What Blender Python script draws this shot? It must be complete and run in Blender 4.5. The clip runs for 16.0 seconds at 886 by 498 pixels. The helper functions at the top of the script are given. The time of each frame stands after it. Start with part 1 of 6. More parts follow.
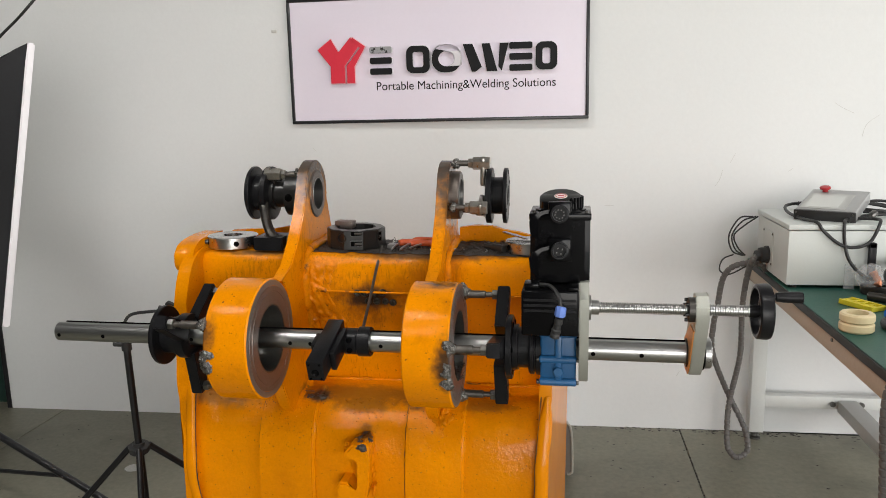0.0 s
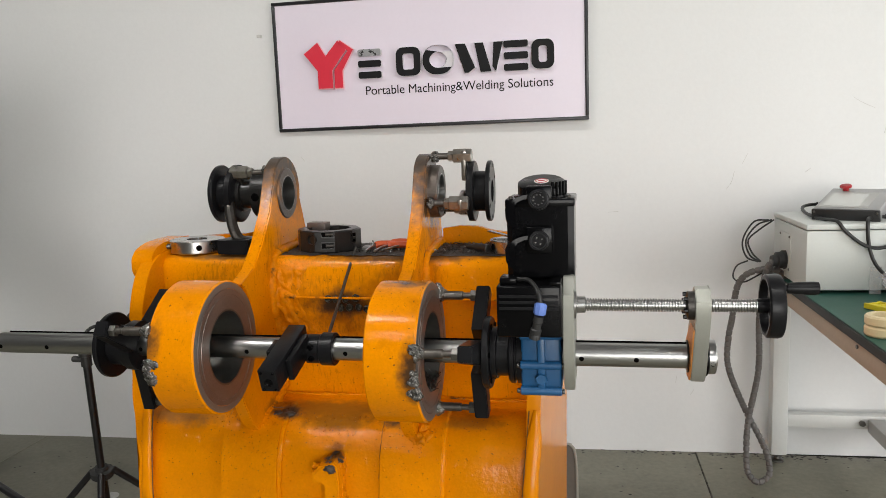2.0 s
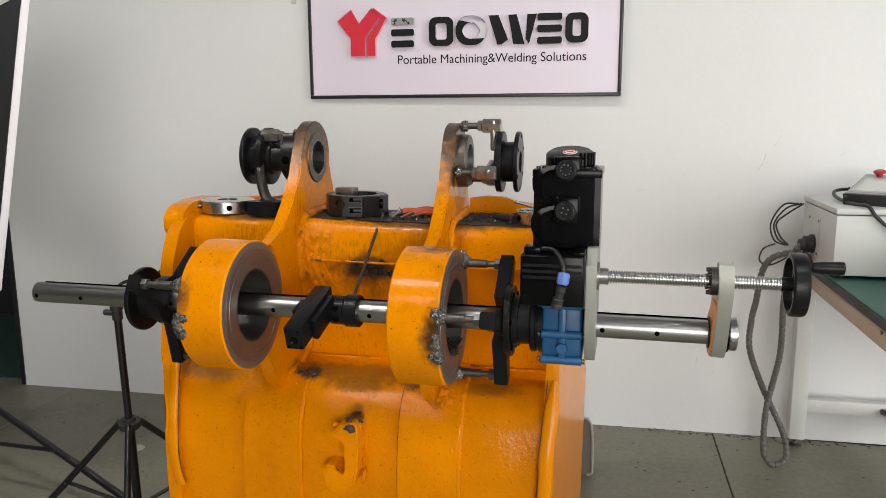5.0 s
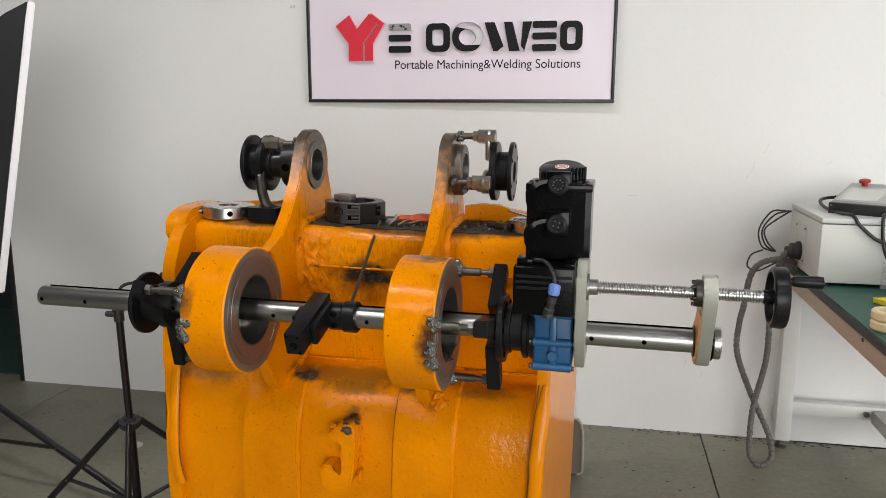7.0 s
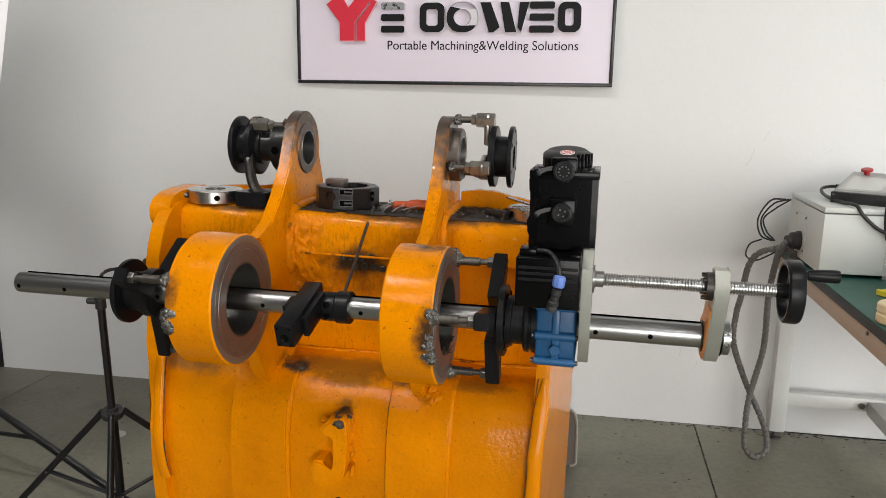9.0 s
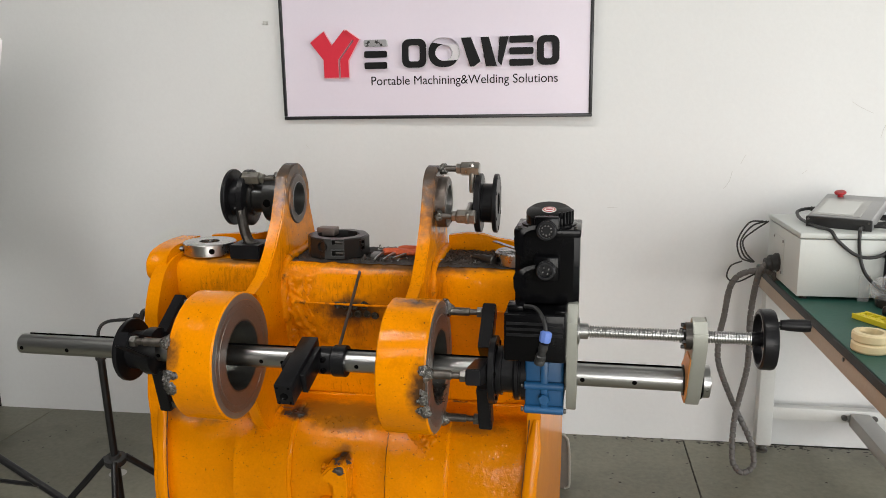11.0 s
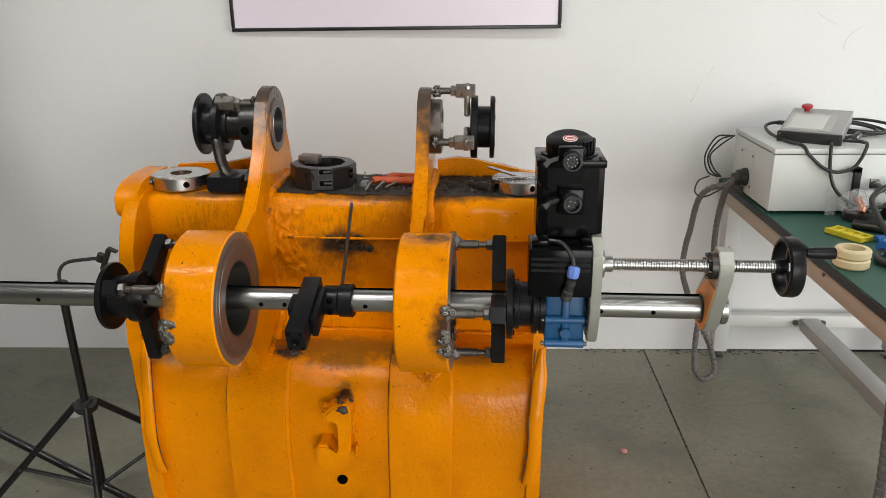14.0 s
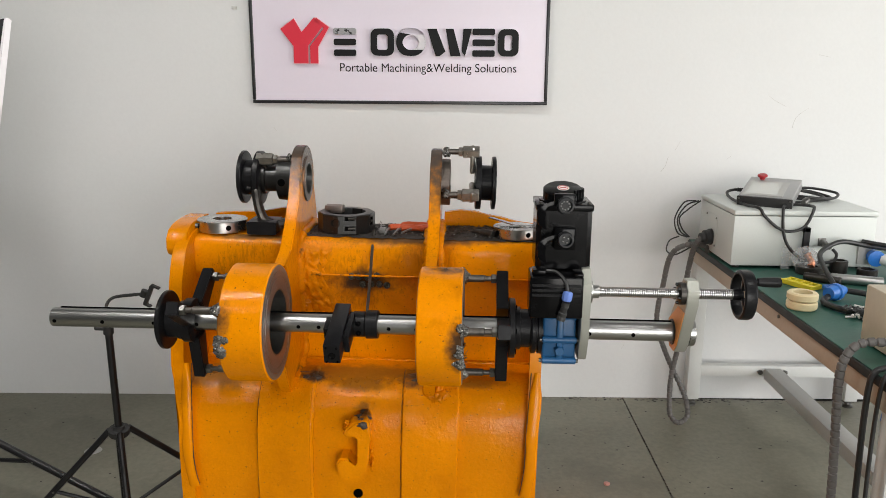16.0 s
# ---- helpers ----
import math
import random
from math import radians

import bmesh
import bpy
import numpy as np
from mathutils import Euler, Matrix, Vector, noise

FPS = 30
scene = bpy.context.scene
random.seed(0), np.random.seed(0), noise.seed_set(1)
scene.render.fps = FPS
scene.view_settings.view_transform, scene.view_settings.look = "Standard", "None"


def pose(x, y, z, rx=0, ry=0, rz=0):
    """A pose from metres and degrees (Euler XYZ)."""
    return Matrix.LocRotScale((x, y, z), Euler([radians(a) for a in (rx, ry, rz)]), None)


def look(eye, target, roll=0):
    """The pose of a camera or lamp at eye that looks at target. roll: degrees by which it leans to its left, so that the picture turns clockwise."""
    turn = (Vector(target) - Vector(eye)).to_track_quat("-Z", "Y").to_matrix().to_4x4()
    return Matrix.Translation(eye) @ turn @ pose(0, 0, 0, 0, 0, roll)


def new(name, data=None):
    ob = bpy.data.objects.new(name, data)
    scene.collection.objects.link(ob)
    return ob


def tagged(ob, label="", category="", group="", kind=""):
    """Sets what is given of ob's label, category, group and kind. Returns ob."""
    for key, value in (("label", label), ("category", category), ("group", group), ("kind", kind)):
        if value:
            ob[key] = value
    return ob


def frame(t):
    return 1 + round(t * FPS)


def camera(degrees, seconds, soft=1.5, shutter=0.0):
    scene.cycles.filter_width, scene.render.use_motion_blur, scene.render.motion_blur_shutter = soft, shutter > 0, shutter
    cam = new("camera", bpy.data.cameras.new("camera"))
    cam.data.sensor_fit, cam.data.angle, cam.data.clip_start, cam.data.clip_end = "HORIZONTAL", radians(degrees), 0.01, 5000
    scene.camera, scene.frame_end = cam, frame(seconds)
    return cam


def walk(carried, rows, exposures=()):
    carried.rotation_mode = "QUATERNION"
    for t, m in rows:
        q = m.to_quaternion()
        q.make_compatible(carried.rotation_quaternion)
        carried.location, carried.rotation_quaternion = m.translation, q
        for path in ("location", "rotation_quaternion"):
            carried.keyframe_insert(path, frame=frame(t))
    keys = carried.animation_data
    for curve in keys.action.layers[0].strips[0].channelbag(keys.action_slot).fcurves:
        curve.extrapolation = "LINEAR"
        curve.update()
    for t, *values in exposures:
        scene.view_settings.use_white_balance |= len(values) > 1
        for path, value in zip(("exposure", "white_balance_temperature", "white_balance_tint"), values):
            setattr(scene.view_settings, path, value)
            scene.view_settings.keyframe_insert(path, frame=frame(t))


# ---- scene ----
cam = camera(60.7, 16.0, soft=0.8)
METRES, EYE, TILT, LEAN, TURN = 1.6, 1.45, -10.5, 1.25, 8.5
ROWS = [
    (0.0, 0.0, 0.0, 0.0, 0.0, 0.0, -0.0),
    (0.5, 0.0323, 0.0511, 0.0142, 0.16, -0.76, -0.37),
    (1.0, 0.0394, 0.0808, 0.0281, 0.47, -1.39, -0.95),
    (1.5, 0.064, 0.0989, -0.0294, 1.41, 1.57, 0.87),
    (2.0, 0.07, 0.1191, -0.0483, 1.65, 2.28, 0.67),
    (2.5, 0.0732, 0.1269, -0.0557, 1.96, 2.2, 0.17),
    (3.0, 0.0731, 0.133, -0.0635, 2.4, 1.79, -0.32),
    (3.5, 0.0724, 0.1371, -0.0706, 2.9, 1.13, -0.83),
    (6.0, 0.0659, 0.0785, -0.0482, 3.27, 0.3, -1.82),
    (6.5, 0.0661, 0.0705, -0.0426, 3.1, 0.17, -1.92),
    (7.0, 0.0683, 0.0735, -0.0406, 3.01, 0.06, -2.06),
    (7.5, 0.066, 0.0792, -0.0408, 2.84, -0.02, -2.24),
    (8.0, 0.0631, 0.0846, -0.0408, 2.59, -0.2, -2.45),
    (8.5, 0.0591, 0.097, -0.0406, 2.28, -0.57, -2.58),
    (9.0, 0.0491, 0.1182, -0.0348, 1.95, -1.12, -2.52),
    (9.5, 0.0333, 0.1332, -0.0034, 1.54, -1.58, -2.29),
    (12.0, 0.0631, 0.05, 0.0467, 1.02, -0.73, 0.13),
    (12.5, 0.0695, 0.0621, 0.0579, 0.64, -2.34, -0.19),
    (13.0, 0.0632, 0.0818, 0.0663, -0.22, -4.38, -0.53),
    (13.5, 0.0149, 0.109, 0.0689, -2.1, -6.72, -0.46),
    (14.0, -0.084, 0.1366, 0.0739, -5.45, -8.08, 0.5),
    (14.5, -0.1632, 0.1585, 0.0772, -6.81, -7.22, 1.23),
    (15.0, -0.1742, 0.1231, 0.0708, -7.17, -5.63, 1.04),
    (15.5, -0.1656, 0.0335, 0.0451, -7.32, -3.9, 0.52),
    (16.0, -0.1622, -0.0488, 0.0249, -7.25, -2.15, -0.3),
]
walk(cam, [(t, pose(0, 0, EYE, TILT, LEAN, TURN) @ pose(METRES * x, METRES * y, METRES * z, 90 + pitch, roll, yaw)) for t, x, y, z, yaw, pitch, roll in ROWS], [(0.0, 0.0), (16.0, 0.0)])

# ---- world and light ----
world = bpy.data.worlds.new("overcast")
scene.world = world
world.use_nodes = True
sky = world.node_tree.nodes.new("ShaderNodeTexSky")
sky.sky_type, sky.sun_disc, sky.sun_elevation, sky.sun_rotation = "NISHITA", False, radians(40), radians(150)
world.node_tree.links.new(sky.outputs[0], world.node_tree.nodes["Background"].inputs[0])
world.node_tree.nodes["Background"].inputs[1].default_value = 0.1


def area_lamp(name, eye, target, sx, sy, watts, colour):
    lamp = bpy.data.lights.new(name, "AREA")
    lamp.shape, lamp.size, lamp.size_y, lamp.energy, lamp.color = "RECTANGLE", sx, sy, watts, colour
    ob = new(name, lamp)
    ob.matrix_world = look(eye, target)
    return ob


LAMP_TINT = (1.0, 0.98, 0.95)
# fill lamp in an added window behind the camera; no window is known there
area_lamp("window_light", (1.5, -3.9, 1.4), (0.4, 0.0, 1.1), 2.8, 2.2, 172, LAMP_TINT)
area_lamp("doorway_light", (3.95, 0.8, 1.45), (0.0, 1.7, 0.8), 3.2, 2.8, 132, LAMP_TINT)
TUBES = ((-1.6, 0.5, 56), (1.2, 0.5, 22), (-1.6, -1.8, 26), (1.2, -1.8, 18))
for lx, ly, watts in TUBES:
    area_lamp("ceiling_tube_light", (lx, ly, 3.86), (lx, ly, 0.0), 1.2, 0.25, watts, (1.0, 0.98, 0.94))


# ---- materials ----
def material(name, colour, rough=0.5, metal=0.0, vary=0.12, scale=6.0, fine=90.0, bump=0.05, stain=None, stain_at=0.62, stain_scale=3.0,
             stretch=(1, 1, 1), coat=0.0, rough_vary=0.12, detail=6.0, bump_scale=None, specular=0.5, stain_soft=0.08, burns=(), soot=(0.03, 0.022, 0.016), specks=None, streaks=None, crinkle=None):
    m = bpy.data.materials.new(name)
    m.use_nodes = True
    nt = m.node_tree
    n, l = nt.nodes, nt.links
    bs = n["Principled BSDF"]
    bs.inputs["Roughness"].default_value, bs.inputs["Metallic"].default_value = rough, metal
    bs.inputs["Coat Weight"].default_value = coat
    bs.inputs["Coat Roughness"].default_value = 0.15
    bs.inputs["Specular IOR Level"].default_value = specular
    tc = n.new("ShaderNodeTexCoord")
    mp = n.new("ShaderNodeMapping")
    mp.inputs["Scale"].default_value = stretch
    l.new(tc.outputs["Object"], mp.inputs[0])

    def noise_node(s, d=detail):
        t = n.new("ShaderNodeTexNoise")
        t.inputs["Scale"].default_value, t.inputs["Detail"].default_value, t.inputs["Roughness"].default_value = s, d, 0.6
        l.new(mp.outputs[0], t.inputs["Vector"])
        return t

    big, small = noise_node(scale), noise_node(fine, 3.0)
    mix = n.new("ShaderNodeMath")
    mix.operation = "MULTIPLY_ADD"
    mix.inputs[1].default_value = 0.4
    l.new(small.outputs[0], mix.inputs[0])
    half = n.new("ShaderNodeMath")
    half.operation = "MULTIPLY"
    half.inputs[1].default_value = 0.6
    l.new(big.outputs[0], half.inputs[0])
    l.new(half.outputs[0], mix.inputs[2])
    ramp = n.new("ShaderNodeValToRGB")
    ramp.color_ramp.elements[0].position, ramp.color_ramp.elements[1].position = 0.3, 0.7
    ramp.color_ramp.elements[0].color = (*[max(0.0, c * (1 - vary)) for c in colour], 1)
    ramp.color_ramp.elements[1].color = (*[min(1.0, c * (1 + vary)) for c in colour], 1)
    l.new(mix.outputs[0], ramp.inputs[0])
    out = ramp.outputs[0]
    if stain:
        spots = noise_node(stain_scale, 8.0)
        sr = n.new("ShaderNodeValToRGB")
        sr.color_ramp.elements[0].position, sr.color_ramp.elements[1].position = stain_at, stain_at + stain_soft
        l.new(spots.outputs[0], sr.inputs[0])
        mc = n.new("ShaderNodeMix")
        mc.data_type = "RGBA"
        mc.inputs[7].default_value = (*stain, 1)
        l.new(sr.outputs[0], mc.inputs[0])
        l.new(out, mc.inputs[6])
        out = mc.outputs[2]
    if specks:
        spots = noise_node(specks[0], 2.0)
        sr = n.new("ShaderNodeValToRGB")
        sr.color_ramp.elements[0].position, sr.color_ramp.elements[1].position = specks[1], specks[1] + 0.02
        l.new(spots.outputs[0], sr.inputs[0])
        mc = n.new("ShaderNodeMix")
        mc.data_type = "RGBA"
        mc.inputs[7].default_value = (0.05, 0.03, 0.015, 1)
        l.new(sr.outputs[0], mc.inputs[0])
        l.new(out, mc.inputs[6])
        out = mc.outputs[2]
    if streaks:
        # grime that ran down in thin broken lines
        tint, amount = streaks
        ms = n.new("ShaderNodeMapping")
        ms.inputs["Scale"].default_value = (1, 1, 0.16)
        l.new(tc.outputs["Object"], ms.inputs[0])
        ts = n.new("ShaderNodeTexNoise")
        ts.inputs["Scale"].default_value, ts.inputs["Detail"].default_value, ts.inputs["Roughness"].default_value = 150.0, 5.0, 0.65
        l.new(ms.outputs[0], ts.inputs["Vector"])
        where = noise_node(5.5, 4.0)
        mm = n.new("ShaderNodeMath")
        mm.operation = "MULTIPLY"
        l.new(ts.outputs[0], mm.inputs[0])
        l.new(where.outputs[0], mm.inputs[1])
        sr = n.new("ShaderNodeMapRange")
        sr.inputs[1].default_value, sr.inputs[2].default_value = 0.30, 0.355
        sr.inputs[3].default_value, sr.inputs[4].default_value = 0.0, amount
        l.new(mm.outputs[0], sr.inputs[0])
        mc = n.new("ShaderNodeMix")
        mc.data_type = "RGBA"
        mc.inputs[7].default_value = (*tint, 1)
        l.new(sr.outputs[0], mc.inputs[0])
        l.new(out, mc.inputs[6])
        out = mc.outputs[2]
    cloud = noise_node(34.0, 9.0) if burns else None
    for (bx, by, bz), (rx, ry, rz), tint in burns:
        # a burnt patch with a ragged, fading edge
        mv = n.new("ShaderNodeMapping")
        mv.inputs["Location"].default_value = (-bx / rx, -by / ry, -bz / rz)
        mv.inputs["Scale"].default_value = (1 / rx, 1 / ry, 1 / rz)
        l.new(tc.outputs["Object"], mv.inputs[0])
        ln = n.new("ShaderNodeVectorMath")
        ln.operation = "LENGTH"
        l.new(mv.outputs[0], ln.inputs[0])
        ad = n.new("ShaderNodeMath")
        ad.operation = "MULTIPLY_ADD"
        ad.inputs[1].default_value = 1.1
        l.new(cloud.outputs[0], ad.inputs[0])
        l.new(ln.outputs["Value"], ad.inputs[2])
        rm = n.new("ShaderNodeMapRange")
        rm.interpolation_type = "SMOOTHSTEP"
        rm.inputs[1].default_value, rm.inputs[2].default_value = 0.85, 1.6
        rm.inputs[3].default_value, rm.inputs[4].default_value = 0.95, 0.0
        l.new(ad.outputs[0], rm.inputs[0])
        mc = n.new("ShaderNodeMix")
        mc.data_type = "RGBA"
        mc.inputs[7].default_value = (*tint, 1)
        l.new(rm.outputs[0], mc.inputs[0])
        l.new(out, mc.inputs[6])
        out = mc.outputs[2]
    l.new(out, bs.inputs["Base Color"])
    rr = n.new("ShaderNodeMapRange")
    rr.inputs[3].default_value, rr.inputs[4].default_value = max(0.03, rough - rough_vary), min(1.0, rough + rough_vary)
    l.new(big.outputs[0], rr.inputs[0])
    l.new(rr.outputs[0], bs.inputs["Roughness"])
    if bump:
        bn = n.new("ShaderNodeBump")
        bn.inputs["Strength"].default_value, bn.inputs["Distance"].default_value = bump, 0.01
        src = noise_node(bump_scale, 4.0) if bump_scale else small
        l.new(src.outputs[0], bn.inputs["Height"])
        if crinkle:
            b2 = n.new("ShaderNodeBump")
            b2.inputs["Strength"].default_value, b2.inputs["Distance"].default_value = crinkle[1], 0.01
            l.new(noise_node(crinkle[0], 3.0).outputs[0], b2.inputs["Height"])
            l.new(bn.outputs[0], b2.inputs["Normal"])
            bn = b2
        l.new(bn.outputs[0], bs.inputs["Normal"])
    return m


M_WALL = material("white_wall_paint", (0.672, 0.677, 0.673), 0.75, vary=0.03, scale=1.4, fine=60, bump=0.05, stain=(0.62, 0.61, 0.58), stain_at=0.68, stain_scale=1.7)
M_FAR = material("grey_workshop_wall", (0.13, 0.13, 0.128), 0.7, vary=0.06, scale=1.5)
M_CEIL = material("ceiling_paint", (0.2, 0.2, 0.2), 0.8, vary=0.03, scale=2)
M_FLOOR = material("concrete", (0.2, 0.192, 0.147), 0.45, vary=0.3, scale=1.3, fine=45, bump=0.05, stain=(0.115, 0.11, 0.085), stain_at=0.52, stain_scale=2.2, stain_soft=0.25, specular=0.4)
M_GAP = material("joint_dirt", (0.03, 0.028, 0.024), 0.9)
PIVOT = Vector((-0.42, 1.735, 0.895))
# the bucket stands a little out of level, and all that is mounted on it with it
LEANING = Matrix.Translation(PIVOT) @ pose(0, 0, 0, 0, 0.9, 0) @ Matrix.Translation(-PIVOT)
# the boring line is yawed a little against the bucket
RIG = Matrix.Translation((-0.42, 1.761, 0.884)) @ pose(0, 0, 0, 0, 0.1, -1.5) @ Matrix.Translation(-PIVOT)
BUCKET_BASE = (-0.52, 2.15, 0.0)


def burn(x, y, z, rx, ry, rz, tint=(0.03, 0.022, 0.016)):
    return tuple(LEANING @ Vector((x, y, z)) - LEANING @ Vector(BUCKET_BASE)), (rx, ry, rz), tint


RUST = (0.17, 0.075, 0.02)
BARE = (0.06, 0.05, 0.044)
BURNS = [
    burn(-0.53, 2.04, 0.92, 0.11, 0.05, 0.055),
    burn(-0.822, 1.60, 0.94, 0.03, 0.06, 0.08), burn(-0.242, 1.60, 0.88, 0.045, 0.06, 0.085),
    burn(-0.822, 1.78, 0.75, 0.04, 0.08, 0.04), burn(-0.24, 1.75, 0.75, 0.05, 0.09, 0.04, RUST), burn(-0.27, 1.76, 1.055, 0.09, 0.08, 0.018, (0.3, 0.13, 0.03)),
    burn(-0.735, 2.178, 1.25, 0.06, 0.22, 0.15, (0.24, 0.115, 0.035)), burn(-0.325, 2.178, 1.22, 0.06, 0.22, 0.2, (0.2, 0.1, 0.035)),
    burn(-0.735, 2.175, 1.3, 0.06, 0.2, 0.13, BARE), burn(-0.325, 2.175, 1.29, 0.06, 0.2, 0.17, BARE), burn(-0.3, 2.08, 1.17, 0.03, 0.05, 0.05, (0.1, 0.05, 0.02)),
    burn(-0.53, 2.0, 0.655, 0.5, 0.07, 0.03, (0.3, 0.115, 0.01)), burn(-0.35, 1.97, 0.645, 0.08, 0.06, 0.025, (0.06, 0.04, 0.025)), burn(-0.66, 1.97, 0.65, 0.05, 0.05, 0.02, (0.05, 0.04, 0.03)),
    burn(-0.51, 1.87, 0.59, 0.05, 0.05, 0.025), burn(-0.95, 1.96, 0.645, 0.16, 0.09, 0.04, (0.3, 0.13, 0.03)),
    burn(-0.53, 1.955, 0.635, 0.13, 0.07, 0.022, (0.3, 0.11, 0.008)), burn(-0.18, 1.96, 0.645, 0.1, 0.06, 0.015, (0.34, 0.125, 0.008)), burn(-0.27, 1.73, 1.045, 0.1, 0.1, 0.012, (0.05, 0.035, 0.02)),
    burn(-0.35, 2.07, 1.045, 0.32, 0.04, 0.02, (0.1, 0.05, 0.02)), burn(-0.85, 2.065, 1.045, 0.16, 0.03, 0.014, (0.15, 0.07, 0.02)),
]
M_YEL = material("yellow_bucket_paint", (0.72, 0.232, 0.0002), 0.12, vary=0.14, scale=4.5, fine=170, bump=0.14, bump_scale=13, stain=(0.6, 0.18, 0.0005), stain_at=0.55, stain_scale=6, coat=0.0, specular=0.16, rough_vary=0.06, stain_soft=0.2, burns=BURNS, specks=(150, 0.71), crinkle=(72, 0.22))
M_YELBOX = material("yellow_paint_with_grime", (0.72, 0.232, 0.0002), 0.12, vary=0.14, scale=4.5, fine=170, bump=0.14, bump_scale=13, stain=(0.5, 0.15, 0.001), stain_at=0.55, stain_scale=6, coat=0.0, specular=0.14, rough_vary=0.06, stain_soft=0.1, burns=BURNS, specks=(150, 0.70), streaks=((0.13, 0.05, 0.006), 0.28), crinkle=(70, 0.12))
M_YELP = material("yellow_paint_smooth", (0.72, 0.232, 0.0002), 0.2, vary=0.05, scale=4.5, fine=60, bump=0.05, bump_scale=13, stain=(0.6, 0.18, 0.001), stain_at=0.6, stain_scale=5, specular=0.16, rough_vary=0.05, stain_soft=0.2)
M_WELDY = material("painted_weld", (0.66, 0.205, 0.0005), 0.22, vary=0.3, scale=18, fine=80, bump=0.5, bump_scale=70, stain=(0.14, 0.06, 0.012), stain_at=0.6, stain_scale=22, coat=0.0, specular=0.12)
M_DIRT = material("oily_dirt", (0.035, 0.03, 0.026), 0.6, vary=0.5, scale=20, fine=120, bump=0.8, bump_scale=90, stain=(0.16, 0.08, 0.02), stain_at=0.62, stain_scale=12)
M_SCORCH = material("scorched_steel", (0.06, 0.05, 0.042), 0.6, metal=0.5, vary=0.5, scale=15, bump=0.3, bump_scale=60, stain=(0.2, 0.09, 0.02), stain_at=0.62, stain_scale=12)
M_PLUG = material("burnt_plug_weld", (0.035, 0.03, 0.02), 0.4, metal=0.4, vary=0.5, scale=60, bump=0.4, bump_scale=120)
M_HOLE = material("dark_hole", (0.002, 0.002, 0.002), 0.9, specular=0.02, bump=0)
M_TOOL = material("phosphated_steel", (0.014, 0.0135, 0.013), 0.32, metal=0.2, vary=0.3, scale=12, bump=0.04)
M_BUSH = material("heat_stained_bush", (0.12, 0.1, 0.088), 0.4, metal=0.8, vary=0.3, scale=16, fine=120, bump=0.08, stain=(0.2, 0.1, 0.05), stain_at=0.55, stain_scale=12)
M_CAPRED = material("faded_cap", (0.5, 0.24, 0.2), 0.5)
M_WELD = material("bare_weld", (0.19, 0.182, 0.17), 0.28, metal=0.95, vary=0.45, scale=60, bump=0.8, bump_scale=120)
M_STEEL = material("ground_steel", (0.38, 0.38, 0.372), 0.3, metal=1.0, vary=0.06, scale=3, fine=30, stretch=(1, 14, 14), bump=0.0, rough_vary=0.04)
# brown-black that paints shade into seams and creases; also colours stuck dirt
M_SEAM = material("seam_shade_grime", (0.13, 0.05, 0.008), 0.7, vary=0.5, scale=30, bump=0.3, bump_scale=120, stain=(0.03, 0.02, 0.012), stain_at=0.52, stain_scale=25)
M_CHROME = material("bright_turned_steel", (0.55, 0.55, 0.54), 0.27, metal=1.0, vary=0.06, scale=4, fine=60, bump=0.0, rough_vary=0.04)
M_BORE = material("machined_bore", (0.2, 0.17, 0.155), 0.42, metal=0.75, vary=0.22, scale=8, fine=200, bump=0.06, stain=(0.16, 0.105, 0.08), stain_at=0.52, stain_scale=5, stain_soft=0.25)
M_RIM = material("turned_steel_edge", (0.2, 0.195, 0.185), 0.4, metal=0.7, vary=0.15, scale=8, fine=200, bump=0.05)
M_BLACK = material("blackened_steel", (0.008, 0.008, 0.009), 0.32, vary=0.3, specular=0.18, scale=10, fine=120, bump=0.04)
M_OXIDE = material("worn_black_oxide", (0.05, 0.046, 0.042), 0.38, metal=0.75, vary=0.4, scale=14, fine=150, bump=0.06, stain=(0.15, 0.13, 0.11), stain_at=0.6, stain_scale=18)
M_NUT = material("zinc_nut", (0.17, 0.165, 0.155), 0.35, metal=0.95, vary=0.25, scale=30, bump=0.05)
M_NICKEL = material("nickel_plated_steel", (0.36, 0.34, 0.31), 0.3, metal=0.95, vary=0.25, scale=30, bump=0.05)
M_BOREIN = material("dark_machined_bore", (0.11, 0.108, 0.1), 0.4, metal=0.75, vary=0.2, scale=8, bump=0.05)
M_BOLT = material("dull_bolt_steel", (0.12, 0.108, 0.097), 0.42, metal=0.9, vary=0.3, scale=30, bump=0.1)
M_MOTOR = material("black_motor_paint", (0.003, 0.003, 0.0035), 0.17, vary=0.3, scale=8, fine=200, bump=0.01, specular=0.13, rough_vary=0.04)
M_RUBBER = material("black_rubber", (0.018, 0.018, 0.018), 0.55, vary=0.2, bump=0.05)
M_BLUE = material("blue_gearbox_paint", (0.012, 0.085, 0.21), 0.38, vary=0.15, scale=10, fine=120, bump=0.08)
M_BLUEC = material("blue_plastic", (0.13, 0.22, 0.58), 0.4, vary=0.05)
M_BLUEP = material("bright_blue_plastic", (0.02, 0.16, 0.55), 0.35, vary=0.08)
M_ALU = material("grey_green_anodised_aluminium", (0.36, 0.365, 0.325), 0.45, metal=0.45, vary=0.05, scale=6, fine=200, bump=0.02)
M_ORANGE = material("orange_bracket_face", (0.62, 0.25, 0.06), 0.4, metal=0.2, vary=0.1)
M_LABEL = material("white_label", (0.75, 0.72, 0.7), 0.5, vary=0.03)
M_RED = material("red_plastic", (0.36, 0.015, 0.02), 0.4, vary=0.06)
M_SIGN = material("lilac_white_sign_panel", (0.71, 0.65, 0.735), 0.35, vary=0.02, scale=2, bump=0.0)
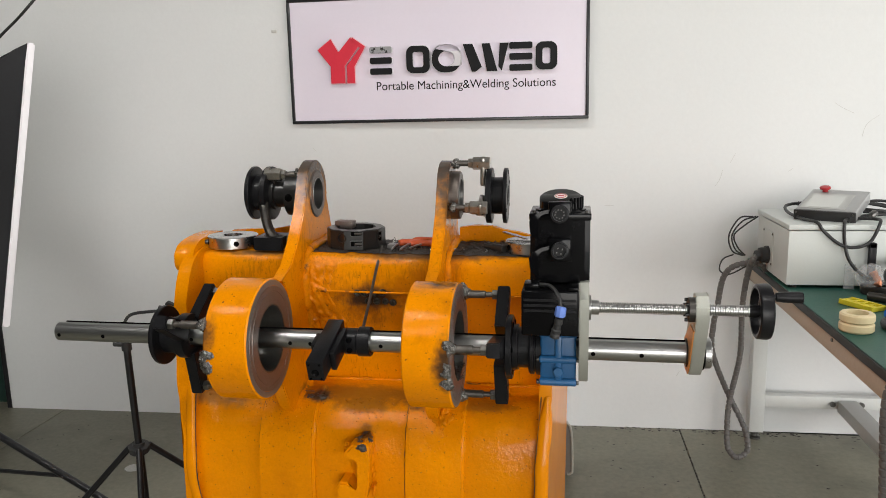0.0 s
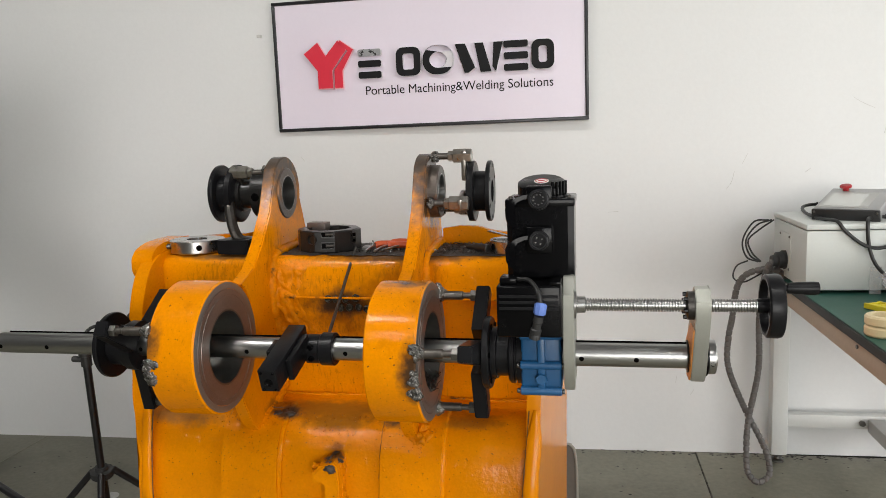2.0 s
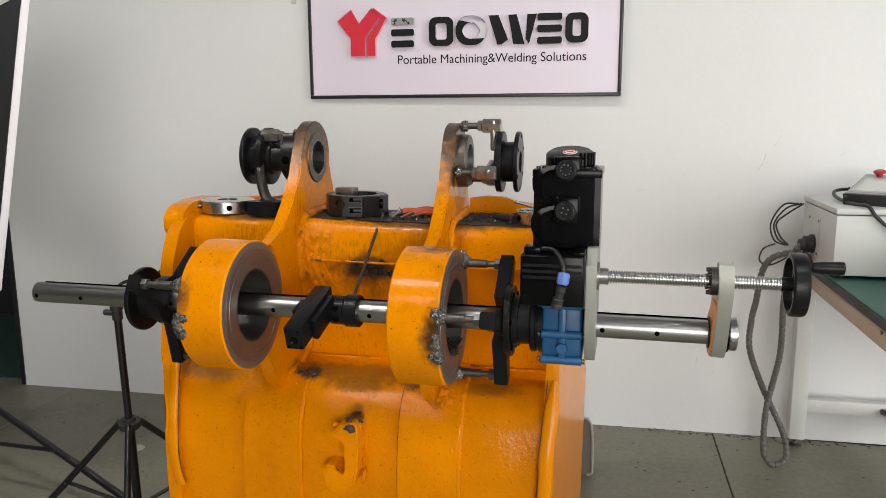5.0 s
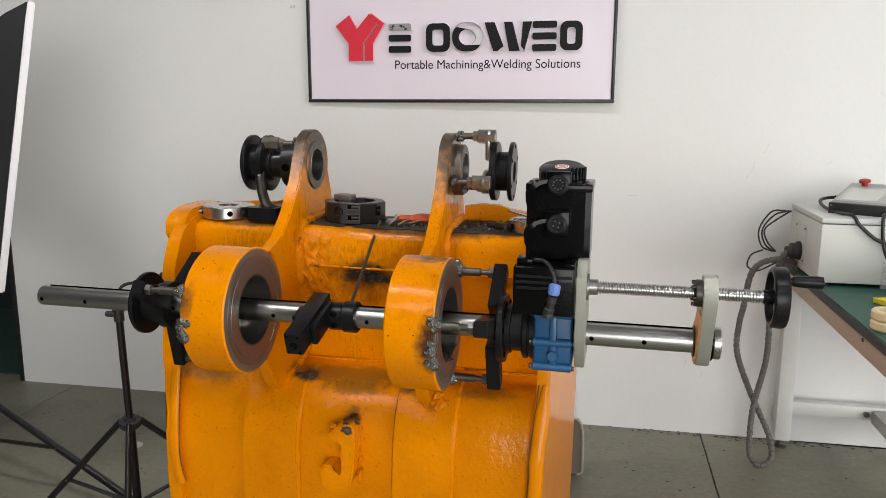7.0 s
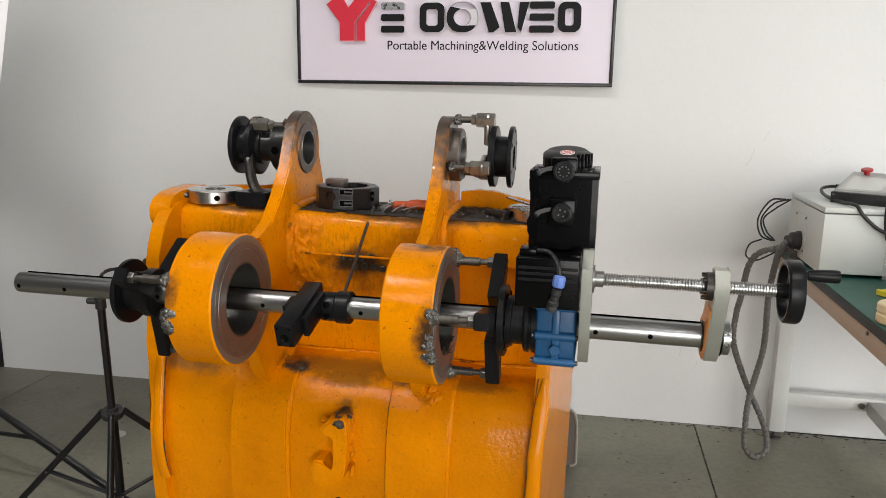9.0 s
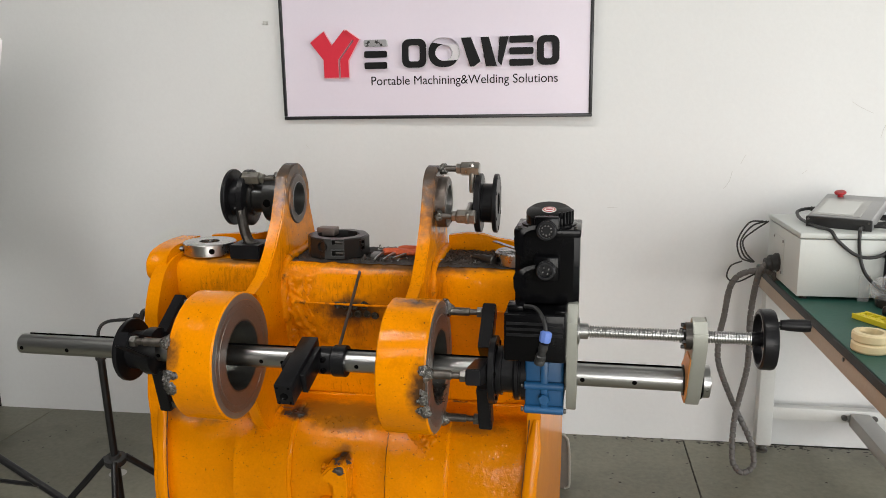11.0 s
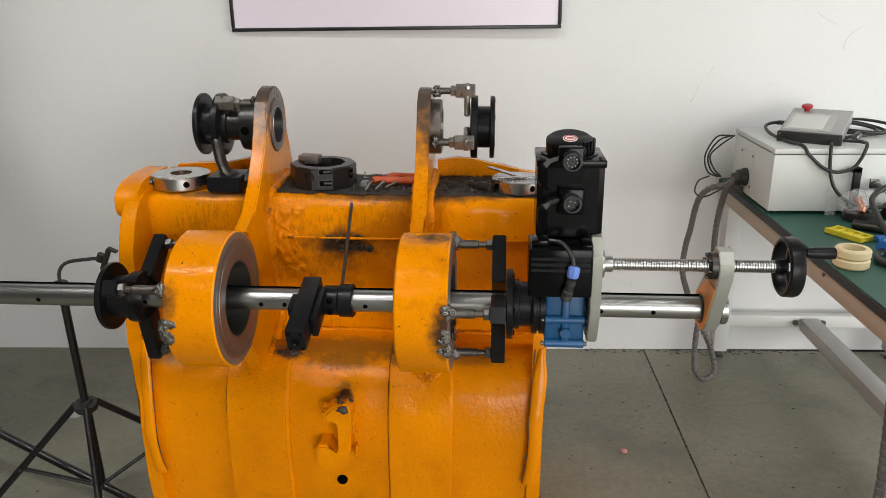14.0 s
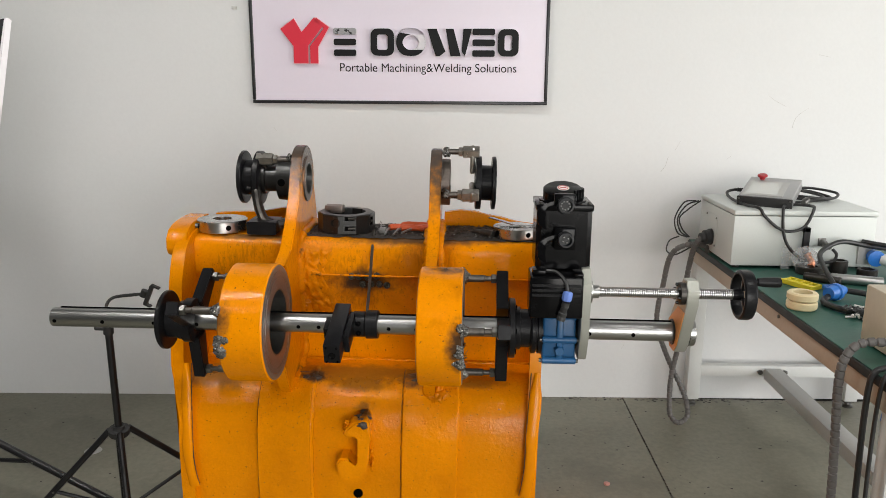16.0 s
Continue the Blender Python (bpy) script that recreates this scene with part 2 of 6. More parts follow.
M_FRAME = material("black_sign_frame", (0.012, 0.012, 0.014), 0.35, vary=0.2)
M_LETTER = material("black_letter_acrylic", (0.010, 0.010, 0.011), 0.5, vary=0.2, specular=0.15)
M_LETTERSIDE = material("pale_letter_edge", (0.62, 0.6, 0.63), 0.4, vary=0.04)
M_LOGO = material("red_logo_acrylic", (0.62, 0.025, 0.05), 0.35, vary=0.05)
M_LOGOEDGE = material("pink_logo_edge", (0.72, 0.42, 0.46), 0.4, vary=0.05)
M_CAB = material("pale_grey_enamel", (0.56, 0.585, 0.56), 0.4, vary=0.03, scale=3, fine=120, bump=0.03)
M_TOP = material("green_bench_mat", (0.022, 0.095, 0.07), 0.5, vary=0.15, scale=5, fine=90, bump=0.06)
M_EDGE = material("black_mat_edge", (0.02, 0.02, 0.02), 0.6)
M_TRAY = material("grey_plastic", (0.13, 0.11, 0.09), 0.4, vary=0.12, scale=9)
M_TRAYRIM = material("pale_grey_plastic", (0.3, 0.28, 0.24), 0.4, vary=0.1)
M_APRON = material("beige_board", (0.46, 0.37, 0.28), 0.55, vary=0.08, scale=6)
M_LEG = material("white_powder_coat", (0.62, 0.63, 0.61), 0.42, vary=0.04)
M_LEGG = material("grey_powder_coat", (0.42, 0.42, 0.40), 0.42, vary=0.06)
M_CONDUIT = material("grey_conduit", (0.11, 0.102, 0.096), 0.55, vary=0.15, bump=0.05)
M_CABLE = material("black_cable", (0.014, 0.014, 0.014), 0.45, vary=0.2)
M_STAND = material("black_stand_tube", (0.007, 0.007, 0.008), 0.34, vary=0.25, scale=20)
M_SOFT = material("black_softbox_fabric", (0.012, 0.012, 0.014), 0.7, vary=0.25, scale=8, bump=0.15, bump_scale=14)
M_SOFTW = material("white_diffuser_fabric", (0.82, 0.8, 0.83), 0.7, vary=0.02)
M_TAPE = material("cream_nylon", (0.72, 0.60, 0.36), 0.45, vary=0.06)
M_YPLA = material("yellow_plastic", (0.75, 0.62, 0.03), 0.4, vary=0.06)
M_TOOLR = material("orange_tool_handle", (0.52, 0.075, 0.012), 0.45, vary=0.25, scale=30)
M_SCREEN = material("grey_screen", (0.6, 0.61, 0.58), 0.25, vary=0.02, bump=0)
M_TEACH = material("silver_pendant_shell", (0.36, 0.36, 0.36), 0.35, metal=0.5, vary=0.05)
M_COPPER = material("copper_part", (0.55, 0.22, 0.12), 0.35, metal=0.8, vary=0.2)
M_BEIGE = material("beige_enamel_box", (0.56, 0.49, 0.37), 0.45, vary=0.06)
M_GREENFLOOR = material("green_floor_paint", (0.03, 0.07, 0.055), 0.4, vary=0.2, scale=4)
M_DARK = material("unlit_room_black", (0.012, 0.013, 0.016), 0.6, vary=0.2)
M_SCUFF = material("grey_scuff", (0.52, 0.51, 0.49), 0.8, vary=0.2)
M_GLASS = bpy.data.materials.new("clear_film")
M_GLASS.use_nodes = True
_b = M_GLASS.node_tree.nodes["Principled BSDF"]
_b.inputs["Base Color"].default_value, _b.inputs["Roughness"].default_value, _b.inputs["Alpha"].default_value = (0.8, 0.8, 0.8, 1), 0.2, 0.22

# ---- building helpers ----
STILL = Matrix.Identity(4)
level = [STILL]
base_of = {}


def thing(name, base, label, category, group="", kind=""):
    ob = new(name)
    ob.empty_display_size = 0.05
    p = level[0] @ Vector(base)
    ob.location = p
    base_of[ob] = p
    return tagged(ob, label, category, group, kind)


def part(name, bm, mat, parent=None, label="", smooth=35, kind=""):
    bmesh.ops.recalc_face_normals(bm, faces=bm.faces)
    bm.transform(level[0])
    base = base_of.get(parent, Vector())
    bm.transform(Matrix.Translation(-base))
    me = bpy.data.meshes.new(name)
    bm.to_mesh(me)
    bm.free()
    for m in (mat if isinstance(mat, (list, tuple)) else [mat]):
        me.materials.append(m)
    if mat in (M_WELDY, M_WELD, M_SCORCH):
        smooth = 80
    if smooth:
        me.shade_smooth()
        me.set_sharp_from_angle(angle=radians(smooth))
    ob = new(name, me)
    if parent:
        ob.parent = parent
        base_of[ob] = base
    return tagged(ob, label, kind=kind)


def single(name, bm, mat, label, category, group="", kind="", smooth=35):
    """A thing that is one mesh."""
    return tagged(part(name, bm, mat, None, "", smooth), label, category, group, kind)


def newbm():
    return bmesh.new()


def box(bm, lo, hi, bev=0.0, seg=2, m=None, mi=0):
    lo, hi = Vector(lo), Vector(hi)
    made = bmesh.ops.create_cube(bm, size=1.0, matrix=Matrix.LocRotScale((lo + hi) / 2, None, hi - lo))
    verts = made["verts"]
    if bev:
        edges = list({e for v in verts for e in v.link_edges})
        res = bmesh.ops.bevel(bm, geom=edges, offset=bev, segments=seg, affect="EDGES", profile=0.5)
        verts = list({v for f in res["faces"] for v in f.verts} | {v for v in verts if v.is_valid})
    if m is not None:
        bmesh.ops.transform(bm, matrix=m, verts=verts)
    if mi:
        for f in {f for v in verts for f in v.link_faces}:
            f.material_index = mi
    return bm


def frame_of(a, b):
    a, b = Vector(a), Vector(b)
    z = (b - a).normalized()
    x = z.orthogonal().normalized()
    y = z.cross(x)
    return a, b, x, y, z


def lathe(bm, a, b, profile, seg=28, caps=True):
    """Turned shape on the axis from a to b; profile rows are (distance along, radius)."""
    a, b, x, y, z = frame_of(a, b)
    rings = []
    for d, r in profile:
        rings.append([bm.verts.new(a + z * d + (x * math.cos(t) + y * math.sin(t)) * max(r, 1e-4)) for t in (2 * math.pi * i / seg for i in range(seg))])
    for p, q in zip(rings, rings[1:]):
        for i in range(seg):
            bm.faces.new((p[i], p[(i + 1) % seg], q[(i + 1) % seg], q[i]))
    if caps:
        bm.faces.new(rings[0][::-1])
        bm.faces.new(rings[-1])
    return bm


def cyl(bm, a, b, r, seg=24, bev=0.0):
    n = (Vector(b) - Vector(a)).length
    prof = [(0, r), (n, r)] if not bev else [(0, r - bev), (bev, r), (n - bev, r), (n, r - bev)]
    return lathe(bm, a, b, prof, seg)


def pipe_ring(bm, a, b, r_out, r_in, seg=40, bev=0.002):
    """A turned ring with a hole through."""
    n = (Vector(b) - Vector(a)).length
    prof = [(0, r_in), (0, r_out - bev), (bev, r_out), (n - bev, r_out), (n, r_out - bev), (n, r_in), (0, r_in)]
    return lathe(bm, a, b, prof, seg, caps=False)


def hexagon(bm, a, b, r):
    n = (Vector(b) - Vector(a)).length
    return lathe(bm, a, b, [(0, r * 0.9), (n * 0.12, r), (n * 0.88, r), (n, r * 0.9)], 6)


def hull(points):
    pts = sorted(set(points))

    def half(ps):
        out = []
        for p in ps:
            while len(out) > 1 and (out[-1][0] - out[-2][0]) * (p[1] - out[-2][1]) - (out[-1][1] - out[-2][1]) * (p[0] - out[-2][0]) <= 0:
                out.pop()
            out.append(p)
        return out[:-1]
    return half(pts) + half(pts[::-1])


def circle_pts(cy, cz, r, n=40):
    return [(cy + r * math.cos(2 * math.pi * i / n), cz + r * math.sin(2 * math.pi * i / n)) for i in range(n)]


def plate(bm, outline, x0, x1, holes=(), bev=0.0):
    """A flat plate across x, cut to an outline of (y, z), with holes through it."""
    loops = [outline, *holes]
    sides = []
    for x in (x0, x1):
        vs = [[bm.verts.new((x, y, z)) for y, z in lp] for lp in loops]
        es = [bm.edges.new((lp[i], lp[(i + 1) % len(lp)])) for lp in vs for i in range(len(lp))]
        if holes:
            bmesh.ops.triangle_fill(bm, edges=es, use_beauty=True)
        else:
            bm.faces.new(vs[0])
        sides.append(vs)
    rim = []
    for lp0, lp1 in zip(*sides):
        n = len(lp0)
        for i in range(n):
            bm.faces.new((lp0[i], lp0[(i + 1) % n], lp1[(i + 1) % n], lp1[i]))
    if bev:
        for vs in sides:
            lp = vs[0]
            rim += [e for i in range(len(lp)) for e in lp[i].link_edges if e.other_vert(lp[i]) is lp[(i + 1) % len(lp)]]
        bmesh.ops.bevel(bm, geom=list(set(rim)), offset=bev, segments=2, affect="EDGES")
    return bm


def glide(points, steps=8):
    """A smooth line through the points."""
    p = [Vector(q) for q in points]
    p = [p[0] * 2 - p[1], *p, p[-1] * 2 - p[-2]]
    out = []
    for i in range(1, len(p) - 2):
        for k in range(steps):
            t = k / steps
            out.append(0.5 * (2 * p[i] + (p[i + 1] - p[i - 1]) * t + (2 * p[i - 1] - 5 * p[i] + 4 * p[i + 1] - p[i + 2]) * t * t + (3 * p[i] - p[i - 1] - 3 * p[i + 1] + p[i + 2]) * t ** 3))
    return out + [p[-2]]


def tube(bm, points, r, seg=10, steps=8, rings=None, lumpy=0.0):
    """A round cord along the points; rings: a pitch at which it is ribbed."""
    line = glide(points, steps) if steps else [Vector(p) for p in points]
    if rings:
        dense, carry = [line[0]], 0.0
        for a, b in zip(line, line[1:]):
            n = max(1, int((b - a).length / (rings / 9)))
            dense += [a.lerp(b, (k + 1) / n) for k in range(n)]
        line = dense
    prev, loops, run = None, [], 0.0
    for i, p in enumerate(line):
        d = (line[min(i + 1, len(line) - 1)] - line[max(i - 1, 0)]).normalized()
        x = d.orthogonal().normalized() if prev is None else (prev - d * prev.dot(d)).normalized()
        prev = x
        y = d.cross(x)
        if i:
            run += (p - line[i - 1]).length
        rr = r
        if rings:
            rr = r * (0.74 if (run / rings) % 1.0 > 0.82 else 1.0)
        if lumpy:
            rr = r * (1 + lumpy * (noise.noise(p * 60) + 0.6 * noise.noise(p * 150)))
        loops.append([bm.verts.new(p + (x * math.cos(t) + y * math.sin(t)) * rr) for t in (2 * math.pi * k / seg for k in range(seg))])
    for a, b in zip(loops, loops[1:]):
        for k in range(seg):
            bm.faces.new((a[k], a[(k + 1) % seg], b[(k + 1) % seg], b[k]))
    bm.faces.new(loops[0][::-1])
    bm.faces.new(loops[-1])
    return bm


def lump(bm, at, size, rough=0.35, freq=70.0):
    """An uneven blob of weld or dirt."""
    made = bmesh.ops.create_icosphere(bm, subdivisions=3, radius=1.0)
    for v in made["verts"]:
        d = v.co.copy()
        k = 1 + rough * noise.noise(d * 1.6 + Vector(at) * freq) + 0.5 * rough * noise.noise(d * 4.0 + Vector(at) * freq)
        v.co = Vector(at) + Vector((d.x * size[0], d.y * size[1], d.z * size[2])) * k
    return bm


def weld_cone(bm, at, along, r, length):
    """A ragged fillet of weld that widens towards the plate."""
    tmp = newbm()
    lathe(tmp, at - along * length, at, [(0, r * 0.55), (length * 0.3, r * 0.68), (length * 0.6, r * 0.85), (length * 0.85, r), (length * 1.1, r * 1.02), (length * 1.2, r * 0.6)], 26)
    for v in tmp.verts:
        p = v.co
        k = 0.0035 * noise.noise(p * 90) + 0.0022 * noise.noise(p * 210)
        bm_v = (p - at)
        v.co = p + (bm_v.normalized() if bm_v.length > 1e-5 else along) * k
    me = bpy.data.meshes.new("tmp")
    tmp.to_mesh(me)
    tmp.free()
    bm.from_mesh(me)
    bpy.data.meshes.remove(me)
    return bm


def sweep_x(bm, section, x0, x1, n, dent=0.0, freq=5.0, taper=None):
    """A closed section of (y, z) drawn along x, slightly dented."""
    loops = []
    for i in range(n + 1):
        x = x0 + (x1 - x0) * i / n
        lp = []
        for y, z in section:
            p = Vector((x + (taper(z, i / n) if taper else 0.0), y, z))
            k = noise.noise(p * freq) + 0.5 * noise.noise(p * freq * 2.7)
            lp.append(bm.verts.new(p + Vector((0, -dent * k, 0.4 * dent * k))))
        loops.append(lp)
    m = len(section)
    for a, b in zip(loops, loops[1:]):
        for k in range(m):
            bm.faces.new((a[k], a[(k + 1) % m], b[(k + 1) % m], b[k]))
    bm.faces.new(loops[0])
    bm.faces.new(loops[-1][::-1])
    return bm


def fine_line(points, steps=5):
    """A smoothed open (y, z) line."""
    return [(p.y, p.z) for p in glide([(0, y, z) for y, z in points], steps)]


# ---- the room ----
WALL_Y = 3.343
# the long wall is not quite square to the floor joints
level[0] = Matrix.Translation((0.5, WALL_Y, 0)) @ pose(0, 0, 0, 0, 0, 1.2) @ Matrix.Translation((-0.5, -WALL_Y, 0))
WALL_TURN = level[0]
bm = newbm()
box(bm, (-2.74, WALL_Y, 0.0), (4.2, WALL_Y + 0.2, 4.0))
box(bm, (-5.2, WALL_Y, 2.3), (-2.74, WALL_Y + 0.2, 4.0))
box(bm, (-5.2, WALL_Y, 0.0), (-4.2, WALL_Y + 0.2, 2.3))
tagged(part("wall_north", bm, M_WALL, smooth=0), "white painted plaster wall with scuffs and a dark doorway", "wall", kind="structure")
level[0] = STILL
bm = newbm()
for lo, hi in (((4.0, -4.2, 0.0), (4.2, -0.85, 4.0)), ((4.0, 2.45, 0.0), (4.2, WALL_Y, 4.0)), ((4.0, -0.85, 2.9), (4.2, 2.45, 4.0))):
    box(bm, lo, hi)
tagged(part("wall_east", bm, M_WALL, smooth=0), "white painted wall with a wide open doorway to daylight", "wall", kind="structure")
bm = newbm()
box(bm, (-5.2, -4.2, 0.0), (-5.0, WALL_Y, 4.0))
tagged(part("wall_west", bm, M_FAR, smooth=0), "plain grey painted workshop wall", "wall", kind="structure")
# unseen south wall; its window opening is added for the fill lamp
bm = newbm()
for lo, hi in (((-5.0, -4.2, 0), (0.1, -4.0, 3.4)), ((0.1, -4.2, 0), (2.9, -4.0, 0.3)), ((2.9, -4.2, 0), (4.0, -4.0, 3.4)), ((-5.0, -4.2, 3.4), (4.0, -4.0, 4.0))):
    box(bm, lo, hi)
tagged(part("wall_south", bm, M_FAR, smooth=0), "unseen grey workshop wall with an added window opening", "wall", kind="structure")
bm = newbm()
box(bm, (-5.2, -4.2, 4.0), (4.2, WALL_Y + 1.4, 4.15))
tagged(part("ceiling", bm, M_CEIL, smooth=0), "plain dark grey workshop ceiling", "ceiling", kind="structure")
# the space past the doorway; near-black walls stand in for its lack of light
level[0] = WALL_TURN
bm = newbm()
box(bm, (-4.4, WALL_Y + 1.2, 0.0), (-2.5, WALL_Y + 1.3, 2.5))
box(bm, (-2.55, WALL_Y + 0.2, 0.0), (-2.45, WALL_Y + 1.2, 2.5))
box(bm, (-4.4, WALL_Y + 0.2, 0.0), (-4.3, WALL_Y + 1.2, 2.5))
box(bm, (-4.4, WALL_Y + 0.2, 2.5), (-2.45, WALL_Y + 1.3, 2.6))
tagged(part("wall_passage", bm, M_DARK, smooth=0), "passage walls behind the doorway, coloured near black to look unlit", "wall", kind="structure")
bm = newbm()
box(bm, (-2.765, WALL_Y - 0.004, 0.0), (-2.741, WALL_Y + 0.21, 2.3), 0.003)
tagged(part("door_1", bm, M_FRAME, smooth=0), "black metal edge of the doorway", "door frame", kind="structure")
level[0] = STILL
bm = newbm()
box(bm, (-4.3, WALL_Y, 0.001), (-2.55, WALL_Y + 1.2, 0.006))
tagged(part("passage_floor", bm, M_GREENFLOOR, smooth=0), "dark green painted floor of the passage", "floor", kind="structure")
bm = newbm()
box(bm, (-5.2, -4.2, -0.2), (4.2, WALL_Y + 1.4, -0.012))
floor = tagged(part("floor", bm, M_GAP, smooth=0), "grey-green worn concrete floor with saw-cut joints", "floor", kind="structure")
for x0, x1 in ((-5.0, -2.452), (-2.447, 0.5485), (0.5535, 3.5485), (3.5535, 4.0)):
    for y0, y1 in ((-4.0, -0.402), (-0.398, WALL_Y + (1.2 if x1 < -2.4 else 0.0))):
        bm = newbm()
        box(bm, (x0, y0, -0.0119), (x1, y1, 0.0), 0.0015, 1)
        part("slab", bm, M_FLOOR, floor, smooth=0)


# frame of the added, unseen window around the fill lamp
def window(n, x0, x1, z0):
    ob = thing("window_%d" % n, ((x0 + x1) / 2, -4.1, z0), "white-framed window added out of view for the fill lamp", "window", kind="structure")
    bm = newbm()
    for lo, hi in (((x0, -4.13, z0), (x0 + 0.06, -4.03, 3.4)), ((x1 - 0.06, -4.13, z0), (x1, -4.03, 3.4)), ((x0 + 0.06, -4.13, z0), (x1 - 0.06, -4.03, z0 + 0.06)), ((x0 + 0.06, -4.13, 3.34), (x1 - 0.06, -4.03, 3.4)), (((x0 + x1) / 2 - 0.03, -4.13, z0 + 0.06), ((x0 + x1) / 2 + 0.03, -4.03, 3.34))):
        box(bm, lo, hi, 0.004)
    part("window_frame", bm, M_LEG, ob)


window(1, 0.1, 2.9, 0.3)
M_TUBE = bpy.data.materials.new("lit_tube")
M_TUBE.use_nodes = True
_b = M_TUBE.node_tree.nodes["Principled BSDF"]
_b.inputs["Emission Color"].default_value, _b.inputs["Emission Strength"].default_value = (1, 0.98, 0.95, 1), 3.0
for lx, ly, watts in TUBES:
    ob = thing("ceiling_light", (lx, ly, 4.0), "long white ceiling strip light, lit", "ceiling light", "strip lights on the ceiling")
    bm = newbm()
    box(bm, (lx - 0.65, ly - 0.15, 3.93), (lx + 0.65, ly + 0.15, 4.0), 0.005)
    part("housing", bm, M_LEG, ob)
    bm = newbm()
    for k in (-0.07, 0.07):
        cyl(bm, (lx - 0.6, ly + k, 3.91), (lx + 0.6, ly + k, 3.91), 0.014, 12)
    part("tube", bm, M_TUBE, ob)

# ---- wall sign ----
M_WORN = material("flaked_letter_film", (0.34, 0.34, 0.35), 0.35, metal=0.3, vary=0.1, stain=(0.02, 0.02, 0.02), stain_at=0.55, stain_scale=40, stain_soft=0.02)
sign = thing("wall_sign", (-0.521, 3.34, 1.396), "large black-framed lilac-white company sign hung on the wall", "sign")
SX0, SX1, SZ0, SZ1, SY = -1.171, 0.128, 1.396, 1.93, 3.285
bm = newbm()
box(bm, (SX0 + 0.013, SY + 0.006, SZ0 + 0.013), (SX1 - 0.013, 3.341, SZ1 - 0.013))
part("panel", bm, M_SIGN, sign, smooth=0)
for nm, lo, hi in (("frame_bar", (SX0, SY, SZ0), (SX1, 3.342, SZ0 + 0.014)), ("frame_bar", (SX0, SY, SZ1 - 0.014), (SX1, 3.342, SZ1)), ("frame_bar", (SX0, SY, SZ0 + 0.0145), (SX0 + 0.014, 3.342, SZ1 - 0.0145)), ("frame_bar", (SX1 - 0.014, SY, SZ0 + 0.0145), (SX1, 3.342, SZ1 - 0.0145))):
    bm = newbm()
    box(bm, lo, hi, 0.003)
    part(nm, bm, M_FRAME, sign)
LY = SY + 0.006


def slab_xz(bm, outline, y0, y1, holes=()):
    """A flat raised shape on the sign, from an outline of (x, z)."""
    tmp = newbm()
    plate(tmp, outline, y0, y1, holes)
    for v in tmp.verts:
        v.co = Vector((v.co.y, v.co.x, v.co.z))
    me = bpy.data.meshes.new("tmp")
    tmp.to_mesh(me)
    tmp.free()
    bm.from_mesh(me)
    bpy.data.meshes.remove(me)
    return bm


def raised(name, shapes, face, side, label="", grow=0.003, deep=0.018):
    bm = newbm()
    for sh, holes in shapes:
        slab_xz(bm, sh, LY - deep, LY, holes)
    ob = part(name, bm, side, sign, label, smooth=0)
    bm = newbm()
    for sh, holes in shapes:
        cx, cz = sum(p[0] for p in sh) / len(sh), sum(p[1] for p in sh) / len(sh)
        k = 0.965
        slab_xz(bm, [(cx + (x - cx) * k, cz + (z - cz) * k) for x, z in sh], LY - deep - 0.0025, LY - deep + 0.001, [[(cx + (x - cx) * 1.03, cz + (z - cz) * 1.03) for x, z in h] for h in holes])
    part("face", bm, face, ob, smooth=0)


def rounded(x0, x1, z0, z1, r, n=6):
    out = []
    for cx, cz, a0 in ((x1 - r, z1 - r, 0), (x0 + r, z1 - r, 90), (x0 + r, z0 + r, 180), (x1 - r, z0 + r, 270)):
        out += [(cx + r * math.cos(radians(a0 + 90 * i / n)), cz + r * math.sin(radians(a0 + 90 * i / n))) for i in range(n + 1)]
    return out


raised("logo_mark", [([(-0.98, 1.565), (-0.915, 1.565), (-0.915, 1.64), (-0.85, 1.722), (-0.885, 1.763), (-0.942, 1.700), (-0.975, 1.758), (-1.037, 1.713), (-0.98, 1.64)], ())], M_LOGO, M_LOGOEDGE, "red forked logo shape with pale pink edges")
raised("logo_mark", [([(-0.908, 1.565), (-0.872, 1.565), (-0.872, 1.637), (-0.821, 1.722), (-0.878, 1.763), (-0.885, 1.75), (-0.845, 1.717), (-0.908, 1.64)], ())], M_LOGO, M_LOGOEDGE, "red logo stripe with pale pink edges")
Z0, Z1 = 1.6, 1.718
BAR = 0.028


def bars(x0, x1):
    mid = (Z0 + Z1) / 2
    return [(rounded(x0, x1, Z0, Z0 + BAR, 0.008), ()), (rounded(x0, x1, mid - BAR / 2, mid + BAR / 2, 0.008), ()), (rounded(x0, x1, Z1 - BAR, Z1, 0.008), ())]


def hollow(x0, x1, r=0.03):
    return [(rounded(x0, x1, Z0, Z1, r), [rounded(x0 + 0.03, x1 - 0.03, Z0 + 0.028, Z1 - 0.028, max(0.006, r - 0.02))])]


